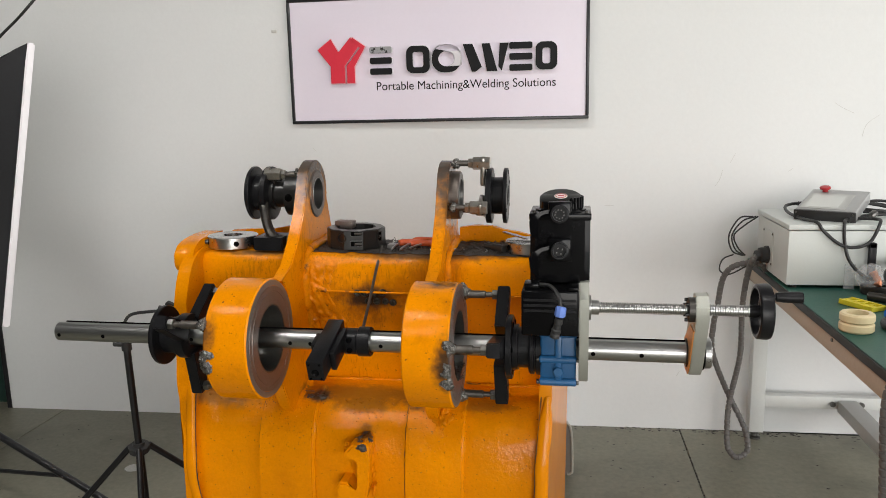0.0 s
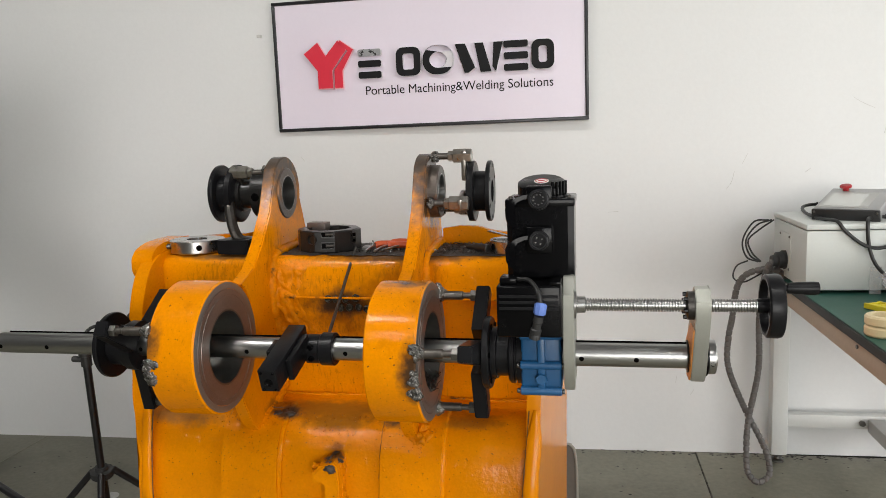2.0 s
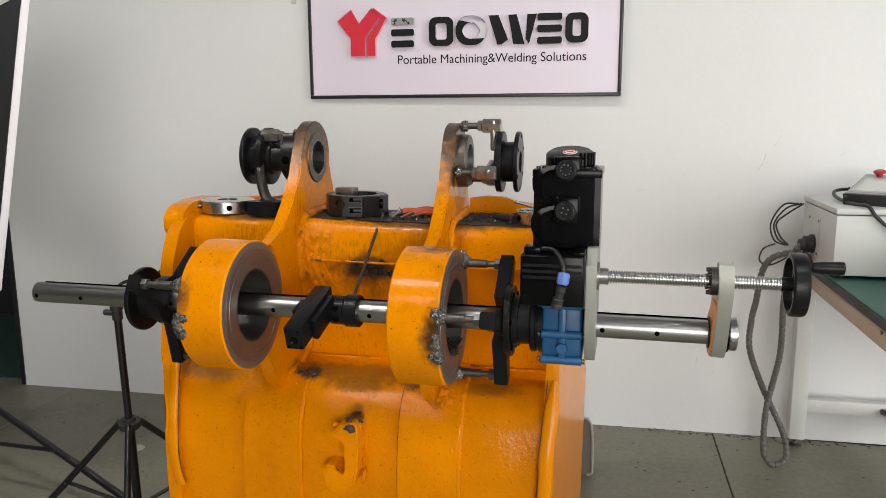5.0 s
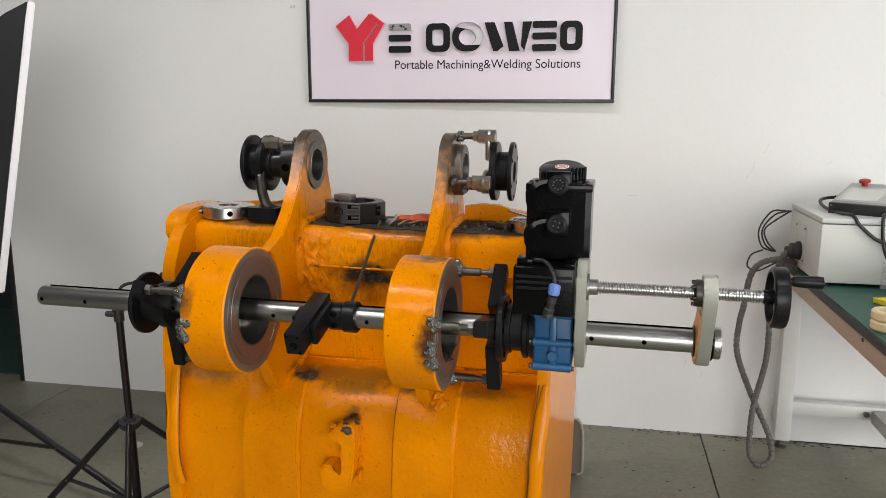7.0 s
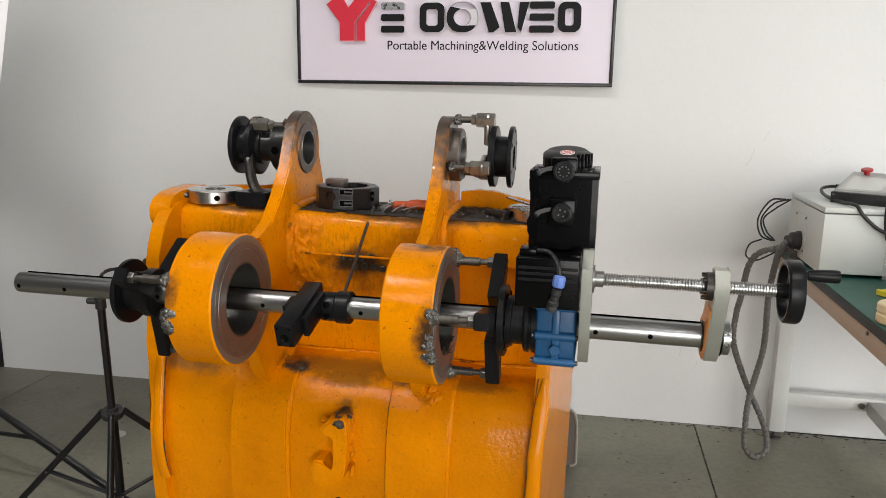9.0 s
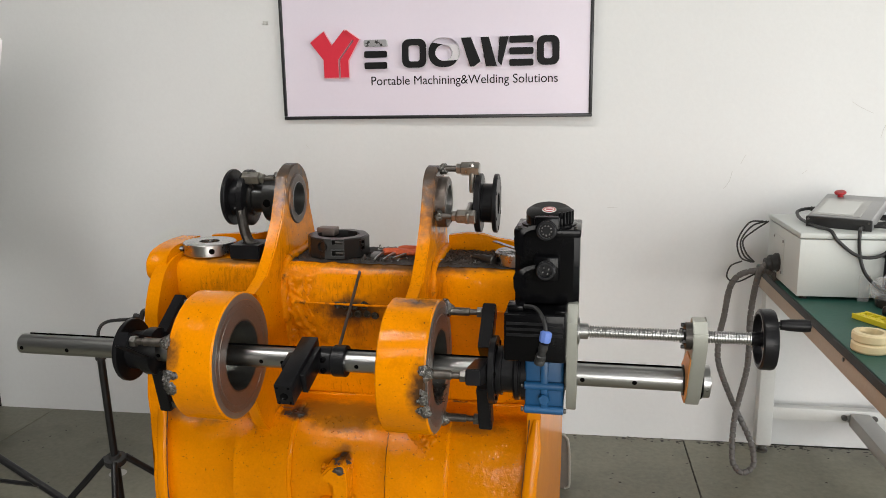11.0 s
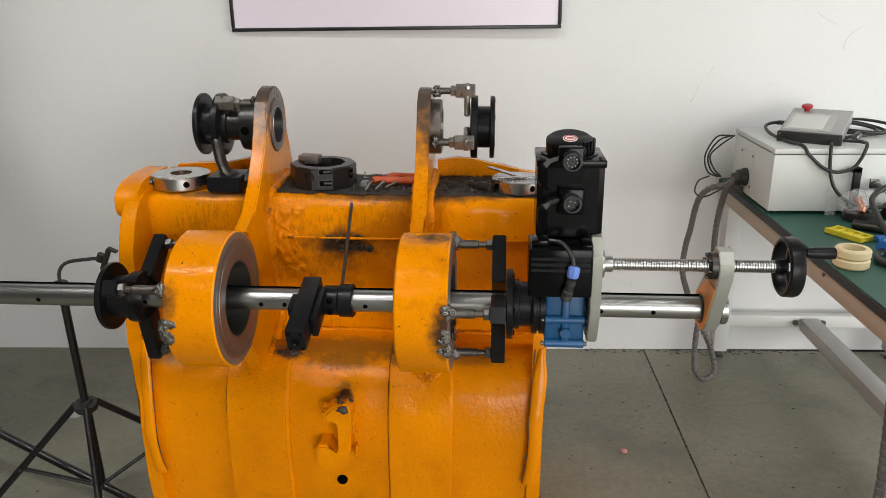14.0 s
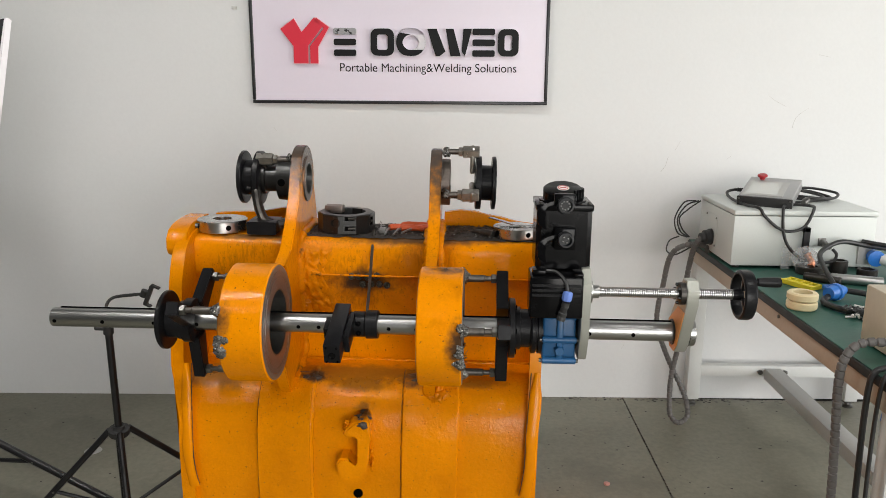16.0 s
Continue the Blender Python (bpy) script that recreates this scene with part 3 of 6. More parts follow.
raised("letter_block", bars(-0.805, -0.705)[:2], M_LETTER, M_LETTERSIDE, "black double bar mark with pale edges")
raised("letter_block", bars(-0.805, -0.705)[2:], M_WORN, M_LETTERSIDE, "bar mark with its black film flaked off to silver")
raised("letter_block", hollow(-0.645, -0.54), M_LETTER, M_LETTERSIDE, "black hollow block mark with pale edges")
raised("letter_block", hollow(-0.535, -0.405, 0.055), M_LETTER, M_LETTERSIDE, "black hollow block mark with pale edges")
raised("letter_block", [([(-0.40, Z1), (-0.358, Z1), (-0.318, Z0 + 0.02), (-0.345, Z0), (-0.362, Z0)], ()), ([(-0.32, Z1), (-0.285, Z1), (-0.252, Z0), (-0.298, Z0)], ()), ([(-0.243, Z1), (-0.205, Z1), (-0.235, Z0), (-0.25, Z0 + 0.02)], ())], M_LETTER, M_LETTERSIDE, "black slanted block marks with pale edges")
raised("letter_block", bars(-0.205, -0.105), M_LETTER, M_LETTERSIDE, "black triple bar mark with pale edges")
raised("letter_block", hollow(-0.095, -0.003), M_LETTER, M_LETTERSIDE, "black hollow block mark with pale edges")
text = bpy.data.curves.new("tagline", "FONT")
text.body, text.extrude = "Portable Machining&Welding Solutions", 0.0006
tob = bpy.data.objects.new("tmp", text)
scene.collection.objects.link(tob)
bpy.context.view_layer.update()
tm = bpy.data.meshes.new_from_object(tob.evaluated_get(bpy.context.evaluated_depsgraph_get()))
bpy.data.objects.remove(tob)
xs = [v.co.x for v in tm.vertices]
zs = [v.co.y for v in tm.vertices]
wide, base_z = max(xs) - min(xs), 0.0
bm = newbm()
bm.from_mesh(tm)
bpy.data.meshes.remove(tm)
kx, kz = 0.771 / wide, 0.036 / 0.70
for v in bm.verts:
    v.co = Vector((-0.781 + (v.co.x - min(xs)) * kx, LY - 0.0008 - v.co.z, 1.535 + v.co.y * kz))
part("tagline", bm, M_LETTER, sign, "thin black printed words", smooth=0)

# ---- scuffs and pencil strokes on the wall ----
level[0] = WALL_TURN
bm = newbm()
for pts in (((1.12, 1.44), (1.15, 1.42), (1.2, 1.395)), ((1.235, 1.30), (1.25, 1.35), (1.30, 1.39)), ((0.66, 1.10), (0.68, 1.13), (0.69, 1.17)), ((0.955, 1.16), (0.975, 1.175)), ((-1.09, 1.29), (-1.075, 1.27)), ((0.53, 0.25), (0.545, 0.275)), ((0.47, 0.3), (0.475, 0.33)), ((1.32, 1.62), (1.37, 1.61)), ((0.2, 1.02), (0.24, 1.022)), ((0.72, 1.2), (0.74, 1.24))):
    tube(bm, [(x, WALL_Y - 0.0002, z) for x, z in pts], 0.0009, 5, 5)
box(bm, (-1.25, WALL_Y - 0.008, 1.795), (-1.228, WALL_Y, 1.808), 0.002)
single("wall_scuff", bm, M_SCUFF, "thin grey scratches and a peg on the white wall", "scratches", kind="stuff")
level[0] = STILL

# ---- the bucket ----
level[0] = LEANING
bucket = thing("excavator_bucket", BUCKET_BASE, "worn glossy yellow excavator bucket standing upside down on the floor", "excavator bucket")
TOPZ = 1.046
front_box = fine_line([(2.29, TOPZ), (2.2, TOPZ), (2.105, TOPZ), (2.068, TOPZ - 0.003), (2.05, TOPZ - 0.018), (2.043, 1.0), (2.04, 0.945), (2.047, 0.92), (2.066, 0.85), (2.092, 0.75), (2.105, 0.63)], 4)
bm = newbm()
sweep_x(bm, front_box + [(2.29, 0.63)], -1.06, -0.004, 70, 0.0035, 9)
part("top_box", bm, M_YELBOX, bucket, "yellow painted box section, scratched and oily on top")
shell = fine_line([(2.12, 0.66), (2.0, 0.652), (1.945, 0.632), (1.905, 0.585), (1.886, 0.52), (1.88, 0.44), (1.884, 0.34), (1.9, 0.22), (1.935, 0.1), (1.985, 0.0)], 5)
bm = newbm()
sweep_x(bm, shell + [(2.5, 0.0), (2.52, 0.6), (2.45, 0.85), (2.29, 1.0), (2.07, 1.0)], -1.022, -0.02, 80, 0.005, 6)
part("shell", bm, M_YEL, bucket, "curved yellow back plate with dents and scratches")
# a film of oily dirt on top, thick in the middle and thinning out at one end
bm = newbm()
nx, ny = 110, 26
grid = []
for i in range(nx + 1):
    x = -0.80 + 0.79 * i / nx
    edge = 2.072 + 0.016 * noise.noise(Vector((x * 30, 0, 3))) + 0.01 * noise.noise(Vector((x * 80, 2, 3)))
    edge += max(0.0, -0.70 - x) * 1.6
    grid.append([bm.verts.new((x, edge + (2.285 - edge) * j / ny, TOPZ + 0.0008 + 0.004 * max(0.0, 0.4 + noise.noise(Vector((x * 45, j * 0.5, 0))) + 0.5 * noise.noise(Vector((x * 120, j * 1.4, 5)))) * min(1.0, j / 3))) for j in range(ny + 1)])
for i in range(nx):
    for j in range(ny):
        bm.faces.new((grid[i][j], grid[i + 1][j], grid[i + 1][j + 1], grid[i][j + 1]))
part("grime", bm, M_DIRT, bucket, "black oily dirt")


def side_outline(g):
    return fine_line([(2.31, 1.058 + g), (2.17, 1.062 + g), (2.06, 1.056 + g), (2.005 - g, 1.036), (1.965 - g, 1.0), (1.936 - g, 0.94), (1.927 - g, 0.88), (1.918 - g, 0.75), (1.906 - g, 0.67), (1.89 - g, 0.61), (1.872 - g, 0.54), (1.862 - g, 0.45), (1.866 - g, 0.33), (1.885 - g, 0.2), (1.92 - g, 0.09), (1.96 - g, 0.0)], 3) + [(2.5, 0.0), (2.5, 0.8), (2.42, 1.0)]


def left_taper(z, f):
    return 0.03 * min(1.0, max(0.0, (0.7 - z) / 0.16))


bm = newbm()
sweep_x(bm, side_outline(0.0), -1.066, -1.029, 3, 0.004, 14, left_taper)
bmesh.ops.bevel(bm, geom=[e for e in bm.edges if len(e.link_faces) == 2 and e.calc_face_angle(0) > 1.0], offset=0.009, segments=3, affect="EDGES")
part("side_plate", bm, M_YEL, bucket)
bm = newbm()
sweep_x(bm, side_outline(-0.004), -0.046, -0.013, 3, 0.004, 14)
for v in bm.verts:
    v.co.x += 0.09 * (v.co.y - 1.87)
bmesh.ops.bevel(bm, geom=[e for e in bm.edges if len(e.link_faces) == 2 and e.calc_face_angle(0) > 1.0], offset=0.007, segments=2, affect="EDGES")
part("side_plate", bm, M_YELP, bucket)
# ear of the left plate
bm = newbm()
sweep_x(bm, fine_line([(2.205, 1.082), (2.12, 1.083), (2.06, 1.078), (2.025, 1.066), (2.004, 1.046), (2.0, 1.022), (2.008, 1.0), (2.03, 0.988)], 4) + [(2.1, 0.982), (2.205, 0.982)], -1.093, -1.036, 4, 0.006, 16)
bmesh.ops.bevel(bm, geom=[e for e in bm.edges if len(e.link_faces) == 2 and e.calc_face_angle(0) > 0.9], offset=0.02, segments=4, affect="EDGES")
part("ear", bm, M_YEL, bucket)
# flat curled lips down both sides; a dark cord paints the shade in the crease
for sx, x, half in ((-1, -1.01, 0.0145), (1, -0.031, 0.0165)):
    line = [Vector(p) for p in ((x + sx * 0.012, 1.918, 0.7), (x + sx * 0.006, 1.887, 0.61), (x, 1.866, 0.53), (x - sx * 0.001, 1.858, 0.45), (x - sx * 0.006, 1.86, 0.39), (x - sx * 0.012, 1.868, 0.345))]
    dense = glide(line, 10)
    bm = newbm()
    loops = []
    for i, p in enumerate(dense):
        d = (dense[min(i + 1, len(dense) - 1)] - dense[max(i - 1, 0)]).normalized()
        out = Vector((0, -d.z, d.y)) * (-1 if d.z > 0 else 1)
        if out.y > 0:
            out = -out
        w = half * (1 + 0.18 * noise.noise(p * 14)) * min(1.0, 0.45 + i / 12)
        loops.append([bm.verts.new(p + Vector((w * math.copysign(abs(math.cos(t)) ** 0.6, math.cos(t)), 0, 0)) + out * (0.009 * math.sin(t) + 0.003 * noise.noise(p * 25))) for t in (2 * math.pi * k / 16 for k in range(16))])
    for p, q in zip(loops, loops[1:]):
        for k in range(16):
            bm.faces.new((p[k], p[(k + 1) % 16], q[(k + 1) % 16], q[k]))
    bm.faces.new(loops[0])
    bm.faces.new(loops[-1])
    lip = part("lip", bm, M_YELP, bucket, smooth=60)
    bm = newbm()
    tube(bm, [p + Vector((-sx * half * 1.05, -0.003, 0)) for p in line], 0.0014, 6, 8, lumpy=0.7)
    part("seam_shade_grime", bm, M_SEAM, lip, "dark cord for the shade and grime in the crease")
# wear straps round the back
for x0, x1 in ((-0.811, -0.662), (-0.397, -0.246)):
    bm = newbm()
    strap_front = [(y - 0.017, z + 0.004) for y, z in shell[4:]]
    sweep_x(bm, strap_front + [(1.99, 0.0)] + [(y + 0.012, z) for y, z in shell[4:]][::-1][1:], x0, x1, 14, 0.0035, 7)
    part("wear_strap", bm, M_YEL, bucket)
    for x in (x0, x1):
        bm = newbm()
        tube(bm, [(x, y - 0.004, z) for y, z in shell[4::3]], 0.0085 if x == x1 else 0.004, 9, 6, lumpy=0.3)
        part("weld_bead", bm, M_YEL, bucket)
    # dark cord paints the shade along the strap's left edge
    bm = newbm()
    tube(bm, [(x0 - 0.003, y - 0.001, z) for y, z in shell[4::3]], 0.0026, 6, 6, lumpy=0.7)
    part("seam_shade_grime", bm, M_SEAM, bucket, "dark cord for the shade and grime in the seam")
    # and another the shade at the strap's top edge
    bm = newbm()
    tube(bm, [(x0 + 0.004, 1.985, 0.653), ((x0 + x1) / 2, 1.983, 0.655), (x1 - 0.02, 1.985, 0.653)], 0.005, 6, 6, lumpy=0.8)
    part("seam_shade_grime", bm, M_SEAM, bucket)
bm = newbm()
lathe(bm, (-0.526, 1.9, 0.323), (-0.526, 1.878, 0.323), [(0, 0.014), (0.016, 0.014), (0.017, 0.011)], 18)
part("drain_hole", bm, M_HOLE, bucket, "dark round hole")
# rear rims that stick up behind the box
sweep = [(-1.04, 1.07), (-0.97, 1.075), (-0.9, 1.078), (-0.82, 1.092), (-0.745, 1.098)]


def rim(points, name):
    bm = newbm()
    lo, up = [], []
    for x, z in points:
        lo.append([bm.verts.new((x, y, 1.0)) for y in (2.285, 2.31)])
        up.append([bm.verts.new((x, y, z + 0.004 * noise.noise(Vector((x * 40, y, 0))))) for y in (2.285, 2.31)])
    for i in range(len(points) - 1):
        for q in ((lo[i][0], lo[i + 1][0], up[i + 1][0], up[i][0]), (lo[i][1], lo[i + 1][1], up[i + 1][1], up[i][1]), (up[i][0], up[i + 1][0], up[i + 1][1], up[i][1]), (lo[i][0], lo[i + 1][0], lo[i + 1][1], lo[i][1])):
            bm.faces.new(q)
    for i in (0, -1):
        bm.faces.new((lo[i][0], lo[i][1], up[i][1], up[i][0]))
    part(name, bm, M_YEL, bucket)


rim(sweep, "rear_rim")
rim([(-0.3, 1.093), (-0.25, 1.1), (-0.2, 1.097), (-0.16, 1.085), (-0.12, 1.08), (-0.06, 1.066), (0.0, 1.058)], "rear_rim")

# lugs: the plates that carry the pin bores
BY, BZ = 1.735, 0.895
LUG_Y, LUG_Z = 2.178, 1.204
LUGS = ((-0.751, -0.718, 1), (-0.341, -0.308, -1))
# the plate runs from the upper bore down to the back of the ring, and under it to the shell
outline = [(LUG_Y + 0.1 * math.cos(radians(t)), LUG_Z + 0.1 * math.sin(radians(t))) for t in range(-12, 143, 5)]
outline += [(2.055, 1.165), (1.995, 1.09), (1.935, 1.035)]
outline += [(BY + 0.028 + 0.151 * math.cos(radians(t)), BZ + 0.151 * math.sin(radians(t))) for t in range(48, -69, -6)]
outline += [(1.84, 0.715), (1.875, 0.655), (1.92, 0.615), (2.2, 0.62), (2.34, 1.03)]
for x0, x1, side in LUGS:
    bm = newbm()
    plate(bm, outline, x0, x1, [circle_pts(LUG_Y, LUG_Z, 0.052, 36)], 0.003)
    lug = part("lug", bm, M_YELBOX, bucket, "thick yellow lug plate scorched bare at the top")
    bm = newbm()
    xa, xb = (x0 - 0.006, x1 + 0.004) if side > 0 else (x0 - 0.002, x1 + 0.026)
    pipe_ring(bm, (xa, LUG_Y, LUG_Z), (xb, LUG_Y, LUG_Z), 0.07, 0.047, 44, 0.003)
    part("pin_bush", bm, M_BUSH, lug, "heat-stained steel bush")
    bm = newbm()
    pipe_ring(bm, (xa - 0.001, LUG_Y, LUG_Z), (xb + 0.001, LUG_Y, LUG_Z), 0.0485, 0.0465, 44, 0.0004)
    part("bush_bore", bm, M_STEEL, lug, "bright bored bush")
    # welds along the foot of the lug
    for k, xx in ((0, x0 - 0.002), (1, x1 + 0.002)):
        bm = newbm()
        tube(bm, [(xx, 2.29, 1.055), (xx, 2.15, 1.055), (xx, 2.07, 1.045), (xx, 2.042, 1.0), (xx, 2.038, 0.93), (xx, 2.072, 0.82), (xx, 2.095, 0.7), (xx, 2.04, 0.66), (xx, 1.95, 0.64)], 0.012, 8, 8, lumpy=0.55)
        part("weld_bead", bm, M_WELDY, lug)
# built-up patch of weld beside one lug: ripples that run down the front
bm = newbm()
nx, nz = 36, 70
grid = []
for j in range(nz + 1):
    f = j / nz
    z = 1.035 - 0.235 * f
    y = 2.04 + max(0.0, 0.945 - z) * 0.27 + max(0.0, z - 1.015) * 0.5
    wide = 0.1 - 0.02 * math.sin(min(1.0, f * 1.25) * math.pi) + 0.05 * max(0.0, f - 0.45) + 0.008 * noise.noise(Vector((0, 0, z * 60)))
    row = []
    for i in range(nx + 1):
        g = i / nx
        x = -0.716 + wide * g
        edge = min(1.0, 6 * (1 - g)) * min(1.0, 8 * (1 - f)) * min(1.0, 8 * f)
        h = 0.007 + 0.0085 * noise.noise(Vector((x * 60, 0, z * 20 + 3 * noise.noise(Vector((x * 30, 1, z * 20)))))) + 0.0022 * noise.noise(Vector((x * 150, 3, z * 90)))
        row.append(bm.verts.new((x, y + 0.003 - max(0.0, h) * edge * (1.6 - g), z)))
    grid.append(row)
for j in range(nz):
    for i in range(nx):
        bm.faces.new((grid[j][i], grid[j][i + 1], grid[j + 1][i + 1], grid[j + 1][i]))
part("weld_patch", bm, M_WELDY, bucket, "rough built-up weld under yellow paint", smooth=60)
bm = newbm()
for x, r in ((-0.73, 1), (-0.315, 1)):
    for i in range(8):
        lump(bm, (x + random.uniform(-0.035, 0.04), 1.93 + random.uniform(-0.02, 0.03), 0.635 + random.uniform(-0.05, 0.01)), (0.014, 0.012, 0.016), 0.6)
part("weld_foot", bm, M_WELDY, bucket, kind="stuff")
bm = newbm()
for x in (-0.67, -0.37):
    for i in range(5):
        lump(bm, (x + random.uniform(-0.02, 0.02), 1.965 + random.uniform(-0.01, 0.01), 0.648), (0.014, 0.01, 0.006), 0.5)
part("burnt_spot", bm, M_SCORCH, bucket, "burnt bare steel spots", kind="stuff")
# weld spatter under the paint, and dirt stuck to it, thickest on the shoulder and round the lugs' feet


def on_shell(x, f):
    k = 7 + f * (len(shell) - 22)
    (y0, z0), (y1, z1) = shell[int(k)], shell[int(k) + 1]
    y, z = y0 + (y1 - y0) * (k % 1), z0 + (z1 - z0) * (k % 1)
    return Vector((x, y - (0.018 if -0.811 < x < -0.662 or -0.397 < x < -0.246 else 0.0015), z + 0.003))


rnd = random.Random(41)
for name, mat, count, flat, text in (("weld_spatter", M_YEL, 420, 0.8, "painted weld spatter"), ("dirt_specks", M_SEAM, 260, 0.35, "dark stuck dirt")):
    bm = newbm()
    for i in range(count):
        near = rnd.choice((-0.73, -0.73, -0.32, -0.5, None, None))
        x = rnd.uniform(-1.0, -0.06) if near is None else min(-0.06, max(-1.0, rnd.gauss(near, 0.06)))
        p = on_shell(x, min(0.95, abs(rnd.gauss(0.0, 0.3))) if near is not None else rnd.random() ** 2 * 0.95)
        size = rnd.uniform(0.001, 0.0028) if flat > 0.5 else rnd.uniform(0.0005, 0.0015)
        for v in bmesh.ops.create_icosphere(bm, subdivisions=1, radius=size)["verts"]:
            v.co = p + Vector((v.co.x * rnd.uniform(0.9, 1.5), v.co.y * flat, v.co.z))
    part(name, bm, mat, bucket, text, smooth=80, kind="stuff")
# weld along the fold of the back
bm = newbm()
tube(bm, [(-1.05 + 0.08 * i, 2.092 + 0.003 * math.sin(i * 2.1), 0.658) for i in range(14)], 0.0055, 8, 6, lumpy=0.6)
part("weld_bead", bm, M_WELDY, bucket)
bm = newbm()
tube(bm, [(-0.7 + 0.05 * i, 2.037 + 0.001 * math.sin(i), 0.94) for i in range(8)], 0.0035, 6, 6, lumpy=0.4)
part("weld_bead", bm, M_WELDY, bucket)
bm = newbm()
tube(bm, [(-0.29 + 0.05 * i, 2.037, 0.94) for i in range(6)], 0.0025, 6, 6, lumpy=0.4)
part("weld_bead", bm, M_WELDY, bucket)
# cluster of burnt plug welds on the front
for i in range(5):
    for j in range(2):
        if (i, j) in ((0, 1), (4, 0)):
            continue
        c = Vector((-0.565 + 0.024 * i + 0.008 * j + random.uniform(-0.003, 0.003), 2.04, 0.938 - 0.026 * j + random.uniform(-0.003, 0.003)))
        bm = newbm()
        lathe(bm, c, c - Vector((0, 0.01, 0)), [(0, 0.0105), (0.002, 0.0102), (0.004, 0.0088), (0.0045, 0.0072), (0.001, 0.0052), (0.0005, 0.0)], 14)
        for v in bm.verts:
            v.co += Vector((0.0015 * noise.noise(v.co * 160), 0.001 * noise.noise(v.co * 200), 0.0015 * noise.noise(v.co * 170 + Vector((9, 0, 0)))))
        part("plug_weld", bm, M_PLUG, bucket, "blackened plug weld")
# the two welded-on boss rings that are being bored
level[0] = RIG
RINGS = ((-0.829, -0.7195, 1), (-0.346, -0.236, -1))
R_OUT, R_IN = 0.1535, 0.084
for x0, x1, side in RINGS:
    ring = newbm()
    pipe_ring(ring, (x0, BY, BZ), (x1, BY, BZ), R_OUT, R_IN + 0.001, 96, 0.0035)
    ring = part("boss_ring", ring, M_YELBOX, bucket, "thick yellow steel ring welded on")
    bm = newbm()
    for fx, sgn in ((x0, -1), (x1, 1)):
        lathe(bm, (fx - sgn * 0.002, BY, BZ), (fx + sgn * 0.01, BY, BZ), [(0.0, R_IN + 0.004), (0.0035, R_IN + 0.004), (0.0035, 0.118), (0.0025, 0.1185), (0.0025, 0.1215), (0.0035, 0.122), (0.0035, 0.1335), (0.0, 0.1345)], 80, caps=False)
    part("machined_face", bm, M_BORE, ring, "brown-stained machined face")
    bm = newbm()
    for fx, sgn in ((x0, -1), (x1, 1)):
        lathe(bm, (fx - sgn * 0.002, BY, BZ), (fx + sgn * 0.01, BY, BZ), [(0.0, 0.1345), (0.003, 0.1345), (0.003, 0.147), (0.0015, R_OUT - 0.003), (0.0, R_OUT - 0.0032)], 80, caps=False)
    part("turned_rim", bm, M_RIM, ring, "bright turned rim")
    bm = newbm()
    pipe_ring(bm, (x0 - 0.0012, BY, BZ), (x1 + 0.0012, BY, BZ), R_IN + 0.005, R_IN, 64, 0.001)
    part("bore", bm, M_BOREIN, ring, "grey machined bore")

# lifting hook
level[0] = LEANING
hook = [(-0.514, 0.58), (-0.499, 0.584), (-0.488, 0.572), (-0.486, 0.53), (-0.487, 0.46), (-0.495, 0.425), (-0.515, 0.397), (-0.546, 0.391), (-0.571, 0.408), (-0.58, 0.45), (-0.568, 0.466), (-0.546, 0.466), (-0.536, 0.446), (-0.522, 0.438), (-0.513, 0.455), (-0.512, 0.534), (-0.526, 0.53), (-0.541, 0.53), (-0.556, 0.538), (-0.55, 0.556), (-0.534, 0.575)]
tmp = newbm()
plate(tmp, hook, 1.818, 1.90, (), 0.006)
for v in tmp.verts:
    v.co = Vector((v.co.y, v.co.x, v.co.z)) + Vector((0.003 * noise.noise(v.co * 30), 0.0, 0.003 * noise.noise(v.co * 25 + Vector((4, 0, 0)))))
hook_ob = part("lifting_hook", tmp, M_YEL, bucket, "thick yellow welded lifting hook")
bm = newbm()
for i in range(11):
    lump(bm, (random.uniform(-0.53, -0.497), random.uniform(1.822, 1.885), 0.575 + random.uniform(-0.012, 0.003)), (0.013, 0.015, 0.008), 0.5)
part("burnt_weld", bm, M_SCORCH, hook_ob, "burnt black weld", kind="stuff")
bm = newbm()
for i in range(14):
    lump(bm, (-0.485 + random.uniform(-0.004, 0.004), random.uniform(1.85, 1.89), random.uniform(0.42, 0.56)), (0.004, 0.009, 0.01), 0.5)
for i in range(8):
    lump(bm, (-0.548 + random.uniform(-0.012, 0.012), random.uniform(1.84, 1.89), random.uniform(0.525, 0.56)), (0.009, 0.01, 0.008), 0.5)
part("weld_bead", bm, M_WELDY, hook_ob, kind="stuff")

# ---- the boring machine on the bucket ----
X = Vector((1, 0, 0))
level[0] = RIG


def on_bar(x, r=0.0, deg=0.0):
    """A point at x, r from the bar's axis, deg from straight up towards the front."""
    return Vector((x, BY - r * math.sin(radians(deg)), BZ + r * math.cos(radians(deg))))


